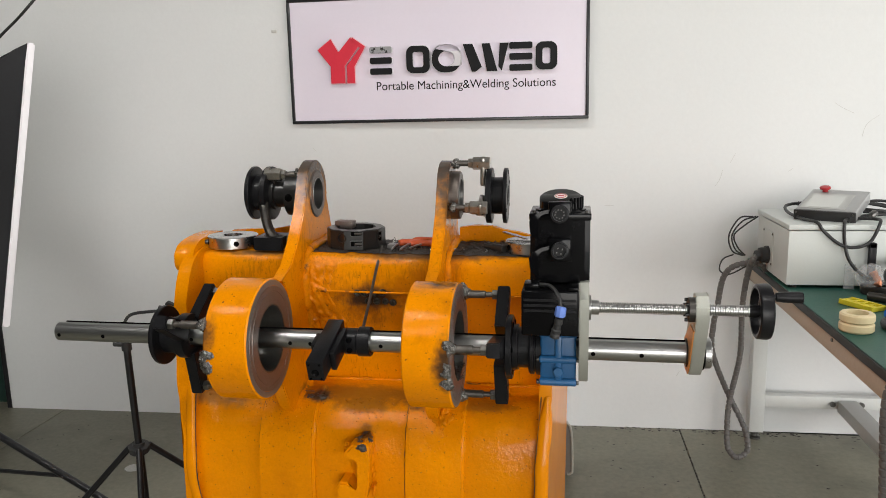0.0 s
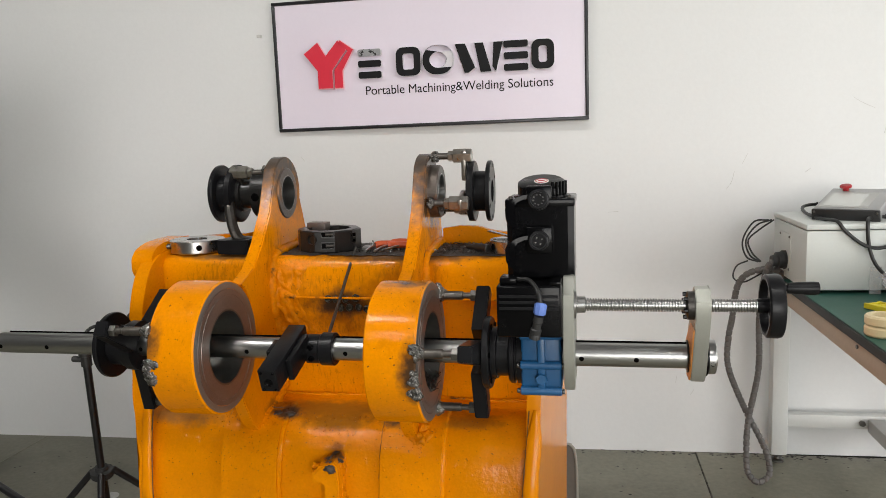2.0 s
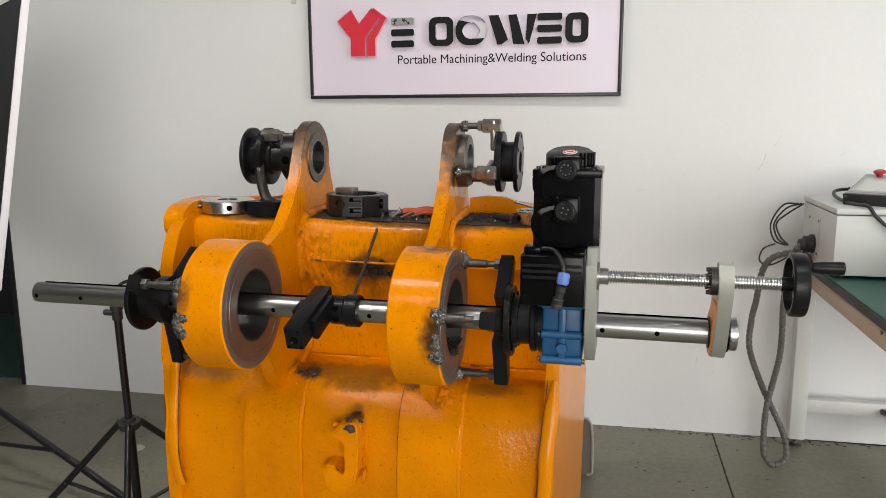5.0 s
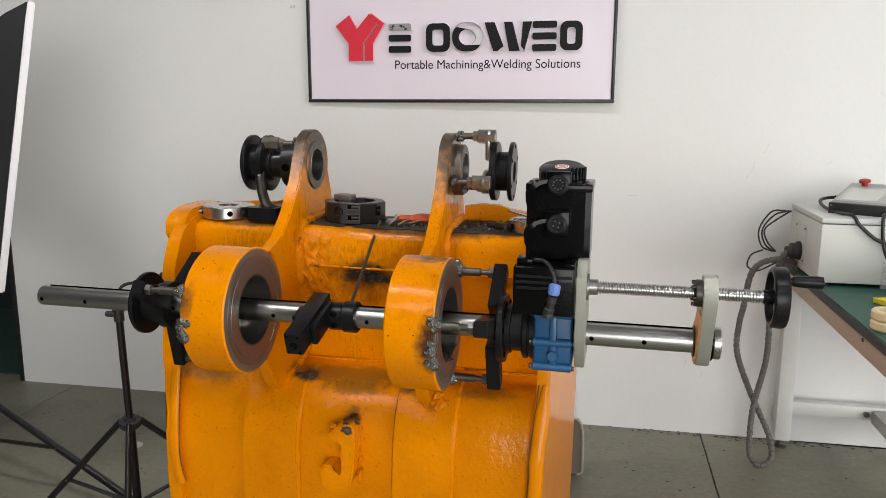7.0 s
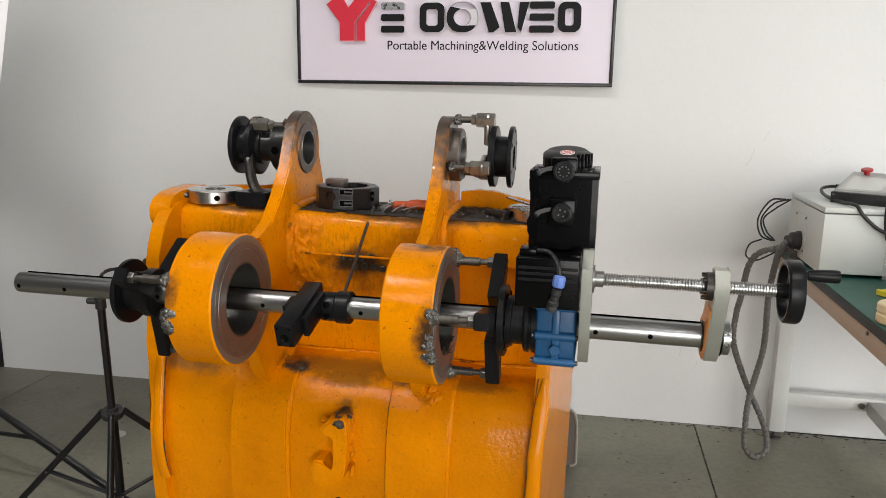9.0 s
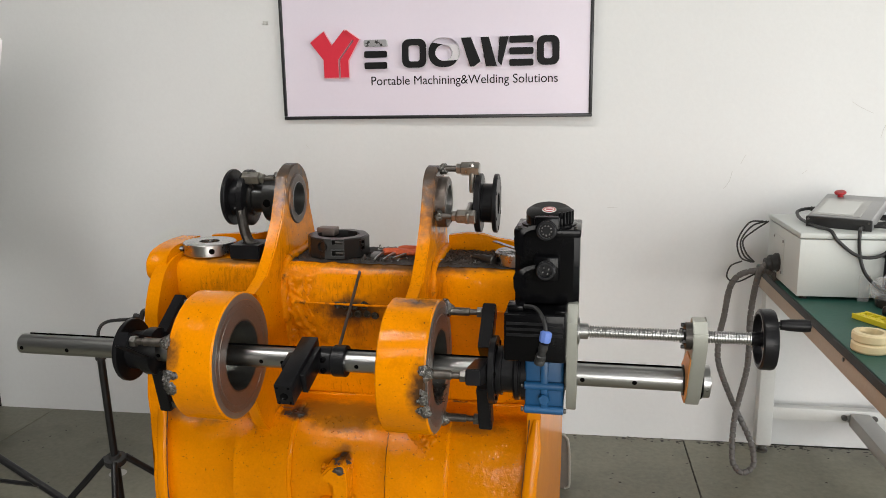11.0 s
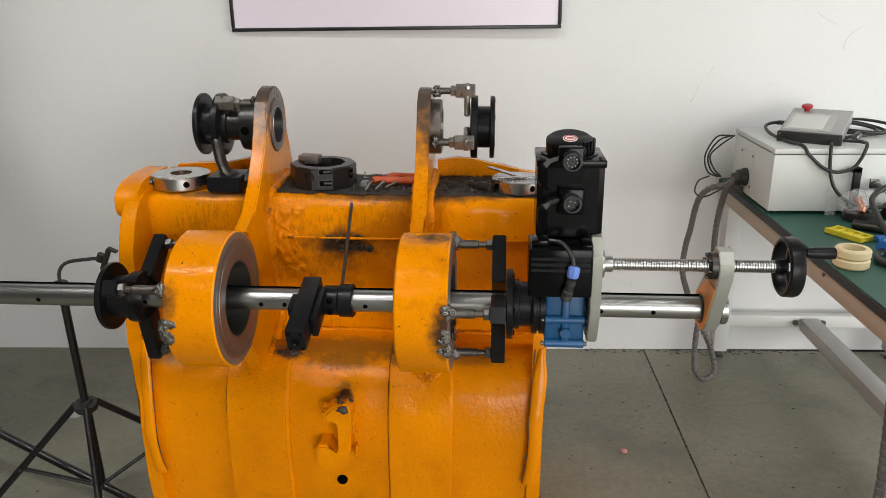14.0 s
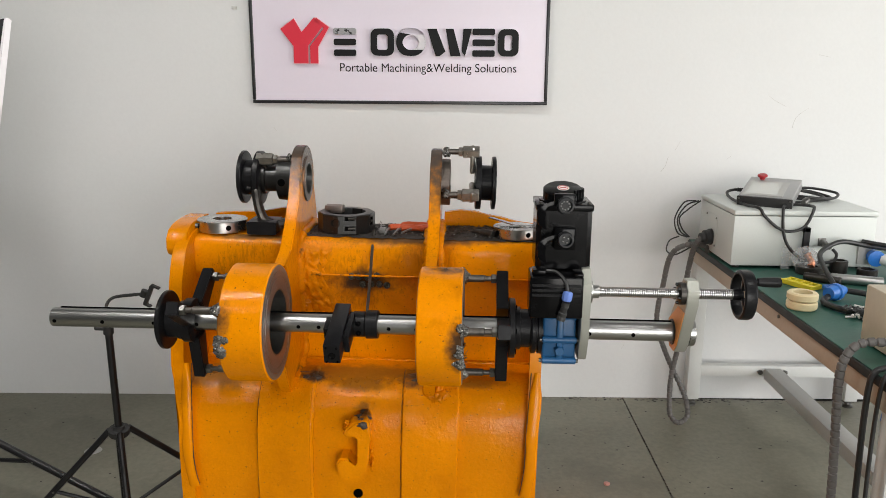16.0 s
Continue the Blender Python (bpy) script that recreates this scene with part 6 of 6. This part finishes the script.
bm = newbm()
tube(bm, [(0.965, 1.745, 0.86), (0.93, 1.735, 0.862), (0.87, 1.75, 0.858), (0.80, 1.775, 0.848), (0.764, 1.78, 0.812), (0.752, 1.78, 0.74), (0.762, 1.78, 0.57), (0.771, 1.78, 0.40), (0.775, 1.78, 0.1), (0.76, 1.74, 0.02), (0.7, 1.62, 0.013)], 0.0118, 12, 10, 0.021)
single("flexible_conduit", bm, M_CONDUIT, "grey ribbed conduit hanging over the bench's edge", "conduit", "grey conduits")
cable("mains_cable", [(1.03, 1.755, 0.85), (0.97, 1.71, 0.83), (0.9, 1.7, 0.812), (0.83, 1.7, 0.81), (0.793, 1.7, 0.79), (0.785, 1.7, 0.70), (0.789, 1.7, 0.5), (0.795, 1.7, 0.25), (0.79, 1.7, 0.012), (0.77, 1.65, 0.009)], 0.008, "black mains cable hanging over the bench's edge")
cable("mains_cable", [(1.06, 1.755, 0.84), (1.0, 1.68, 0.815), (0.9, 1.66, 0.807), (0.82, 1.66, 0.806), (0.795, 1.66, 0.78), (0.79, 1.66, 0.6), (0.795, 1.655, 0.3), (0.797, 1.65, 0.008), (0.82, 1.6, 0.007)], 0.0055, "thin black cable hanging over the bench's edge")

# power unit
pu = thing("power_unit", (1.05, 1.87, BTZ), "beige metal power unit with black plug", "power unit")
bm = newbm()
box(bm, (0.888, 1.775, BTZ + 0.006), (1.2, 1.955, 0.958), 0.004)
part("case", bm, M_BEIGE, pu)
for x, y in ((0.91, 1.795), (1.17, 1.795), (0.91, 1.935), (1.17, 1.935)):
    bm = newbm()
    cyl(bm, (x, y, BTZ), (x, y, BTZ + 0.0065), 0.01, 12)
    part("foot", bm, M_RUBBER, pu)
bm = newbm()
box(bm, (0.945, 1.7955, 0.9585), (1.15, 1.93, 0.963), 0.002)
part("top_panel", bm, M_RUBBER, pu)
bm = newbm()
box(bm, (0.935, 1.73, 0.845), (1.0, 1.7745, 0.92), 0.012, 3)
pg = part("plug", bm, M_RUBBER, pu, "black moulded plug")
for x, z in ((0.928, 0.83), (1.01, 0.83)):
    bm = newbm()
    cyl(bm, (x, 1.775, z), (x, 1.769, z), 0.006, 12)
    part("screw", bm, M_NUT, pu)
bm = newbm()
pipe_ring(bm, (1.06, 1.7745, 0.86), (1.06, 1.755, 0.86), 0.03, 0.02, 28, 0.002)
part("socket", bm, M_COPPER, pu)

# small things on the bench
for k in range(2):
    bm = newbm()
    z = BTZ + 0.001 + 0.0275 * k
    lathe(bm, (0.857, 2.262, z), (0.857, 2.262, z + 0.03), [(0, 0.03), (0, 0.043), (0.005, 0.047), (0.022, 0.047), (0.0265, 0.043), (0.0265, 0.03), (0, 0.03)], 40, caps=False)
    single("nylon_ring", bm, M_TAPE, "cream nylon ring stacked on the green bench", "nylon ring", "stacked nylon rings")
bm = newbm()
m = Matrix.Translation((0.972, 2.535, BTZ + 0.001)) @ pose(0, 0, 0, 0, 0, -62)
for i in range(5):
    box(bm, (-0.065 + 0.03 * i, -0.026, 0), (-0.056 + 0.03 * i, 0.026, 0.014), 0.001, 1, m)
box(bm, (-0.065, -0.03, 0), (0.064, -0.021, 0.016), 0.001, 1, m)
box(bm, (-0.065, 0.021, 0), (0.064, 0.03, 0.016), 0.001, 1, m)
box(bm, (-0.065, -0.006, 0), (0.064, 0.006, 0.012), 0.001, 1, m)
single("yellow_tray", bm, M_YPLA, "yellow plastic slotted insert tray on the bench", "plastic tray")


def black_ring(x, y, r, ri, h, label):
    bm = newbm()
    pipe_ring(bm, (x, y, BTZ + 0.0005), (x, y, BTZ + h), r, ri, 32, 0.003)
    return single("bearing_ring", bm, M_OXIDE, label, "bearing ring", "dark rings on the bench")


black_ring(1.09, 2.72, 0.055, 0.024, 0.03, "dark steel bearing lying on the bench")
black_ring(1.2, 2.735, 0.032, 0.022, 0.05, "tall dark steel ring on the bench")
black_ring(1.27, 2.66, 0.036, 0.024, 0.035, "dark steel ring on the bench")
bm = newbm()
cyl(bm, (1.1, 2.585, BTZ + 0.0185), (1.26, 2.53, BTZ + 0.0185), 0.018, 20, 0.002)
single("steel_pin", bm, M_STEEL, "bright steel pin lying on the bench", "steel pin")
bm = newbm()
cyl(bm, (1.02, 2.62, BTZ + 0.016), (1.12, 2.545, BTZ + 0.016), 0.015, 20, 0.003)
single("dark_pin", bm, M_OXIDE, "dark steel pin lying on the bench", "steel pin")
bag = thing("parts_bag", (1.08, 2.76, BTZ), "clear plastic bag with copper parts", "plastic bag")
bm = newbm()
tube(bm, [(1.075, 2.69, BTZ + 0.035), (1.08, 2.7, BTZ + 0.05), (1.07, 2.72, BTZ + 0.075)], 0.012, 10, 6, lumpy=0.5)
part("copper_parts", bm, M_COPPER, bag, "copper-coloured parts")
bm = newbm()
made = bmesh.ops.create_icosphere(bm, subdivisions=4, radius=1.0)
for v in bm.verts:
    d = v.co.copy()
    k = 1 + 0.25 * noise.noise(d * 3.1) + 0.12 * noise.noise(d * 8)
    v.co = Vector((1.06, 2.715, BTZ + 0.06)) + Vector((d.x * 0.045, d.y * 0.03, d.z * 0.045)) * k
fl = part("film", bm, M_GLASS, bag, "crumpled clear film")
bm = newbm()
box(bm, (1.0, 2.78, BTZ + 0.001), (1.035, 2.782, BTZ + 0.09), 0.0005, 1)
single("clear_sleeve", bm, M_GLASS, "clear plastic sleeve standing by the cabinet", "plastic sleeve")
bp = thing("blue_connector", (1.01, 2.42, BTZ), "blue industrial plug with black cable on the bench", "plug")
bm = newbm()
lathe(bm, (0.975, 2.335, BTZ + 0.0295), (1.05, 2.385, BTZ + 0.0295), [(0, 0.02), (0.03, 0.024), (0.034, 0.029), (0.048, 0.029), (0.052, 0.02), (0.085, 0.016)], 24)
part("shell", bm, M_BLUEP, bp)
bm = newbm()
box(bm, (1.03, 2.46, BTZ + 0.001), (1.07, 2.5, BTZ + 0.018), 0.004)
single("blue_tool", bm, M_BLUEP, "small blue plastic tool on the bench", "tool")
cable("bench_cable", [(1.045, 2.38, BTZ + 0.03), (1.13, 2.36, BTZ + 0.02), (1.2, 2.3, BTZ + 0.013), (1.3, 2.3, BTZ + 0.012)], 0.01, "thick black cable from the blue plug")
cable("bench_cable", [(0.98, 2.34, BTZ + 0.02), (0.95, 2.31, BTZ + 0.013), (0.945, 2.26, BTZ + 0.012), (0.98, 2.2, BTZ + 0.012), (1.08, 2.17, BTZ + 0.012), (1.2, 2.2, BTZ + 0.012)], 0.0105, "thick black cable lying on the bench")
cable("bench_cable", [(1.05, 2.42, BTZ + 0.014), (1.06, 2.55, BTZ + 0.06), (1.1, 2.68, BTZ + 0.09), (1.2, 2.74, BTZ + 0.12), (1.32, 2.76, BTZ + 0.1), (1.45, 2.74, BTZ + 0.08), (1.6, 2.66, BTZ + 0.012)], 0.009, "thick black cable arching over the bench")
cable("bench_cable", [(1.3, 2.78, BTZ + 0.115), (1.42, 2.66, BTZ + 0.1), (1.55, 2.5, BTZ + 0.02), (1.6, 2.4, BTZ + 0.011)], 0.009, "thick black cable crossing the bench")
bm = newbm()
for i in range(70):
    p = Vector((random.uniform(0.96, 1.1), random.uniform(2.13, 2.24), BTZ + random.uniform(0.003, 0.02)))
    d = Vector((random.uniform(-1, 1), random.uniform(-1, 1), random.uniform(-0.2, 0.2))).normalized() * 0.014
    f = bm.verts
    tube(bm, [p - d, p + d], 0.004, 6, 0)
for i, fce in enumerate(bm.faces):
    fce.material_index = 1 if (i // 8) % 3 == 0 else 0
single("cable_tie_heap", bm, [M_RUBBER, M_LABEL], "heap of black and white chain-like fasteners", "fasteners", kind="stuff")
bm = newbm()
lathe(bm, (1.3, 2.45, BTZ + 0.032), (1.42, 2.47, BTZ + 0.032), [(0, 0.02), (0.01, 0.031), (0.1, 0.031), (0.12, 0.022)], 22)
single("white_bottle", bm, M_LEG, "white plastic bottle lying on the bench", "bottle")
bm = newbm()
tube(bm, [(1.68, 3.1, 0.012), (1.7, 3.12, 0.05), (1.72, 3.1, 0.09)], 0.022, 12, 6)
single("blue_pipe", bm, M_BLUEP, "short blue plastic pipe on the floor under the bench", "pipe")

# ---- stands ----


def stand_legs(ob, hub, feet, r, brace_at, spread_z):
    for f in feet:
        f = Vector(f)
        top = Vector((hub[0], hub[1], hub[2]))
        out = Vector((f.x - top.x, f.y - top.y, 0)).normalized()
        a = top + out * 0.03
        bm = newbm()
        tube(bm, [a, f + Vector((0, 0, r + 0.003))], r, 12, 0)
        leg = part("leg", bm, M_STAND, ob)
        bm = newbm()
        e = f + Vector((0, 0, r + 0.003))
        d = (e - a).normalized()
        tube(bm, [e - d * 0.03, e + d * 0.0], r * 1.35, 12, 0)
        part("rubber_foot", bm, M_RUBBER, leg)
        mid = a.lerp(e, brace_at)
        bm = newbm()
        tube(bm, [(hub[0] + out.x * 0.012, hub[1] + out.y * 0.012, spread_z), mid], r * 0.62, 8, 0)
        part("strut", bm, M_STAND, ob)
        bm = newbm()
        side = d.cross(Vector((0, 0, 1))).normalized()
        cyl(bm, mid - side * (r + 0.003), mid + side * (r + 0.003), 0.0035, 10)
        part("rivet", bm, M_NUT, ob)


st = thing("phone_stand", (-1.36, 2.16, 0.0), "black light stand with a phone clip on a gooseneck", "tripod stand")
bm = newbm()
tube(bm, [(-1.362, 2.17, 0.09), (-1.352, 2.145, 0.39)], 0.0135, 14, 0)
part("lower_tube", bm, M_STAND, st)
bm = newbm()
tube(bm, [(-1.352, 2.145, 0.38), (-1.339, 2.112, 0.74)], 0.0115, 14, 0)
part("upper_tube", bm, M_STAND, st)
bm = newbm()
lathe(bm, (-1.3395, 2.113, 0.725), (-1.336, 2.106, 0.79), [(0, 0.0155), (0.03, 0.0155), (0.032, 0.019), (0.062, 0.019)], 18)
head = part("head", bm, M_RUBBER, st)
bm = newbm()
cyl(bm, (-1.338, 2.108, 0.745), (-1.376, 2.1, 0.748), 0.009, 12, 0.003)
part("knob", bm, M_RUBBER, head)
bm = newbm()
lathe(bm, (-1.354, 2.15, 0.365), (-1.351, 2.143, 0.4), [(0, 0.03), (0.003, 0.033), (0.022, 0.033), (0.025, 0.02), (0.036, 0.018)], 18)
part("leg_collar", bm, M_RUBBER, st)
stand_legs(st, (-1.352, 2.147, 0.382), ((-1.72, 2.08, 0), (-1.2, 1.86, 0), (-1.06, 2.42, 0)), 0.0105, 0.55, 0.1)
bm = newbm()
tube(bm, [(-1.338, 2.107, 0.785), (-1.343, 2.125, 0.815), (-1.325, 2.14, 0.834), (-1.265, 2.145, 0.842), (-1.235, 2.148, 0.844)], 0.0052, 10, 10, 0.006)
goose = part("gooseneck", bm, M_RUBBER, st)
bm = newbm()
tube(bm, [(-1.238, 2.148, 0.836), (-1.228, 2.148, 0.856)], 0.011, 12, 0)
box(bm, (-1.236, 2.14, 0.81), (-1.224, 2.156, 0.874), 0.002, 2, Matrix.Translation((-1.218, 2.148, 0.842)) @ pose(0, 0, 0, 0, 24, 0) @ Matrix.Translation((1.23, -2.148, -0.842)))
box(bm, (-0.004, -0.008, 0.03), (0.024, 0.008, 0.036), 0.001, 1, Matrix.Translation((-1.218, 2.148, 0.842)) @ pose(0, 0, 0, 0, 24, 0))
box(bm, (-0.004, -0.008, -0.036), (0.02, 0.008, -0.03), 0.001, 1, Matrix.Translation((-1.218, 2.148, 0.842)) @ pose(0, 0, 0, 0, 24, 0))
part("phone_clip", bm, M_RUBBER, goose, "black spring phone clip")

sb = thing("softbox_light", (-2.3, 2.32, 0.0), "black softbox studio light with white diffuser rim", "softbox")
bm = newbm()
tube(bm, [(-2.32, 2.34, 0.1), (-2.32, 2.34, 1.25)], 0.016, 14, 0)
part("pole", bm, M_STAND, sb)
bm = newbm()
lathe(bm, (-2.32, 2.34, 0.44), (-2.32, 2.34, 0.5), [(0, 0.03), (0.02, 0.034), (0.05, 0.034), (0.06, 0.02)], 18)
part("leg_collar", bm, M_RUBBER, sb)
stand_legs(sb, (-2.32, 2.34, 0.462), ((-1.2, 2.14, 0), (-2.62, 2.95, 0), (-2.75, 1.6, 0)), 0.0125, 0.545, 0.172)
apex = Vector((-2.3, 2.02, 1.27))
c = [Vector((-1.542, 2.087, 1.666)), Vector((-1.745, 2.087, 0.8)), Vector((-2.33, 2.66, 0.78)), Vector((-2.14, 2.66, 1.65))]
bm = newbm()
n = 10
for a, b in zip(c, c[1:] + c[:1]):
    rows_ = []
    for i in range(n + 1):
        row = []
        for j in range(n + 1):
            p = a.lerp(b, j / n).lerp(apex, 0.86 * i / n)
            bow = math.sin(math.pi * j / n) * math.sin(math.pi * min(1.0, i / n)) * 0.035
            nrm = (b - a).cross(apex - a).normalized()
            if nrm.dot(a - (c[0] + c[2]) / 2) < 0:
                nrm = -nrm
            row.append(bm.verts.new(p - nrm * bow + nrm * 0.004 * noise.noise(p * 12)))
        rows_.append(row)
    for i in range(n):
        for j in range(n):
            bm.faces.new((rows_[i][j], rows_[i][j + 1], rows_[i + 1][j + 1], rows_[i + 1][j]))
bmesh.ops.remove_doubles(bm, verts=bm.verts, dist=0.001)
bmesh.ops.solidify(bm, geom=list(bm.faces), thickness=0.002)
part("fabric_shell", bm, M_SOFT, sb, "black fabric shell")
bm = newbm()
nrm = (c[1] - c[0]).cross(c[3] - c[0]).normalized()
if nrm.x < 0:
    nrm = -nrm
ctr = (c[0] + c[2]) / 2
v0 = [bm.verts.new(p + (p - ctr) * 0.006 + nrm * 0.001) for p in c]
v1 = [bm.verts.new(p + (p - ctr) * 0.006 + nrm * 0.022) for p in c]
for i in range(4):
    bm.faces.new((v0[i], v0[(i + 1) % 4], v1[(i + 1) % 4], v1[i]))
bm.faces.new(v1)
bm.faces.new(v0[::-1])
bmesh.ops.bevel(bm, geom=list(bm.edges), offset=0.004, segments=2, affect="EDGES")
part("diffuser", bm, M_SOFTW, sb, "white fabric diffuser")
bm = newbm()
lathe(bm, apex + Vector((0.06, 0, 0)), apex - Vector((0.14, -0.03, -0.02)), [(0, 0.06), (0.06, 0.065), (0.13, 0.06), (0.2, 0.03)], 20)
part("lamp_head", bm, M_RUBBER, sb)
cable("hanging_wire", [(-1.9, 2.3, 1.5), (-1.72, 2.12, 1.63), (-1.636, 2.1, 1.689), (-1.575, 2.1, 1.735), (-1.512, 2.1, 1.788), (-1.3, 2.2, 2.05), (-1.1, 2.4, 2.6)], 0.004, "thin black wire running up from the softbox")

# ---- dirt on the floor ----
bm = newbm()
for i in range(330):
    near = random.random() < 0.55
    x = random.uniform(0.0, 1.7) if near else random.uniform(-0.1, 1.7)
    y = WALL_Y - abs(random.gauss(0, 0.025)) - 0.004 if near else random.uniform(1.6, 3.3)
    s = random.uniform(0.0015, 0.006) * (1.0 if near else 0.8)
    lump_v = bmesh.ops.create_icosphere(bm, subdivisions=1, radius=s)["verts"]
    for v in lump_v:
        v.co = Vector((x + v.co.x * random.uniform(0.7, 2.2), y + v.co.y, 0.0005 + abs(v.co.z) * 0.4))
for i in range(60):
    x = random.uniform(-2.4, -1.2)
    y = random.uniform(1.9, 3.3)
    for v in bmesh.ops.create_icosphere(bm, subdivisions=1, radius=random.uniform(0.001, 0.004))["verts"]:
        v.co = Vector((x + v.co.x * 1.6, y + v.co.y, 0.0005 + abs(v.co.z) * 0.4))
for i in range(120):
    y = random.uniform(1.4, 3.33)
    for v in bmesh.ops.create_icosphere(bm, subdivisions=1, radius=random.uniform(0.001, 0.005))["verts"]:
        v.co = Vector((0.551 + random.uniform(-0.0008, 0.0008) + v.co.x * 0.8, y + v.co.y * 2.2, 0.0004 + abs(v.co.z) * 0.25))
single("floor_grit", bm, M_DIRT, "scattered dark grit and chips on the floor", "grit", kind="stuff", smooth=0)
bm = newbm()
lathe(bm, (0.325, 2.53, 0.0), (0.325, 2.53, 0.008), [(0, 0.012), (0.005, 0.012), (0.007, 0.009)], 14)
single("bottle_cap", bm, M_CAPRED, "small red and white cap on the floor", "bottle cap")
bm = newbm()
lathe(bm, (-1.75, 2.72, 0.0002), (-1.75, 2.72, 0.002), [(0, 0.035), (0.0008, 0.034)], 18)
single("paint_spot", bm, M_SCUFF, "pale dried splash on the floor", "stain", kind="stuff")

# grey tray standing on edge between the bucket and the wall
bm = newbm()
edge = [(-0.16, 0.0), (0.045, 0.0)] + [(0.04 + 0.024 * math.cos(radians(a)), 0.026 + 0.024 * math.sin(radians(a))) for a in (-60, -30, 0)] + [(0.062, 0.15)] + [(0.025 + 0.032 * math.cos(radians(a)), 0.195 + 0.032 * math.sin(radians(a))) for a in (0, 30, 60, 90)] + [(-0.16, 0.227)]
plate(bm, edge, 2.845, 2.862, (), 0.004)
for v in bm.verts:
    v.co = Vector((v.co.y, v.co.x, v.co.z))
tray = thing("plastic_tray", (-0.05, 2.853, 0.0), "grey plastic tray standing on edge behind the bucket", "tray")
part("panel", bm, M_TRAY, tray)
bm = newbm()
tube(bm, [(x, 2.843, max(z, 0.006)) for x, z in edge[1:]], 0.005, 8, 4)
part("rim", bm, M_TRAYRIM, tray, "pale rounded rim")
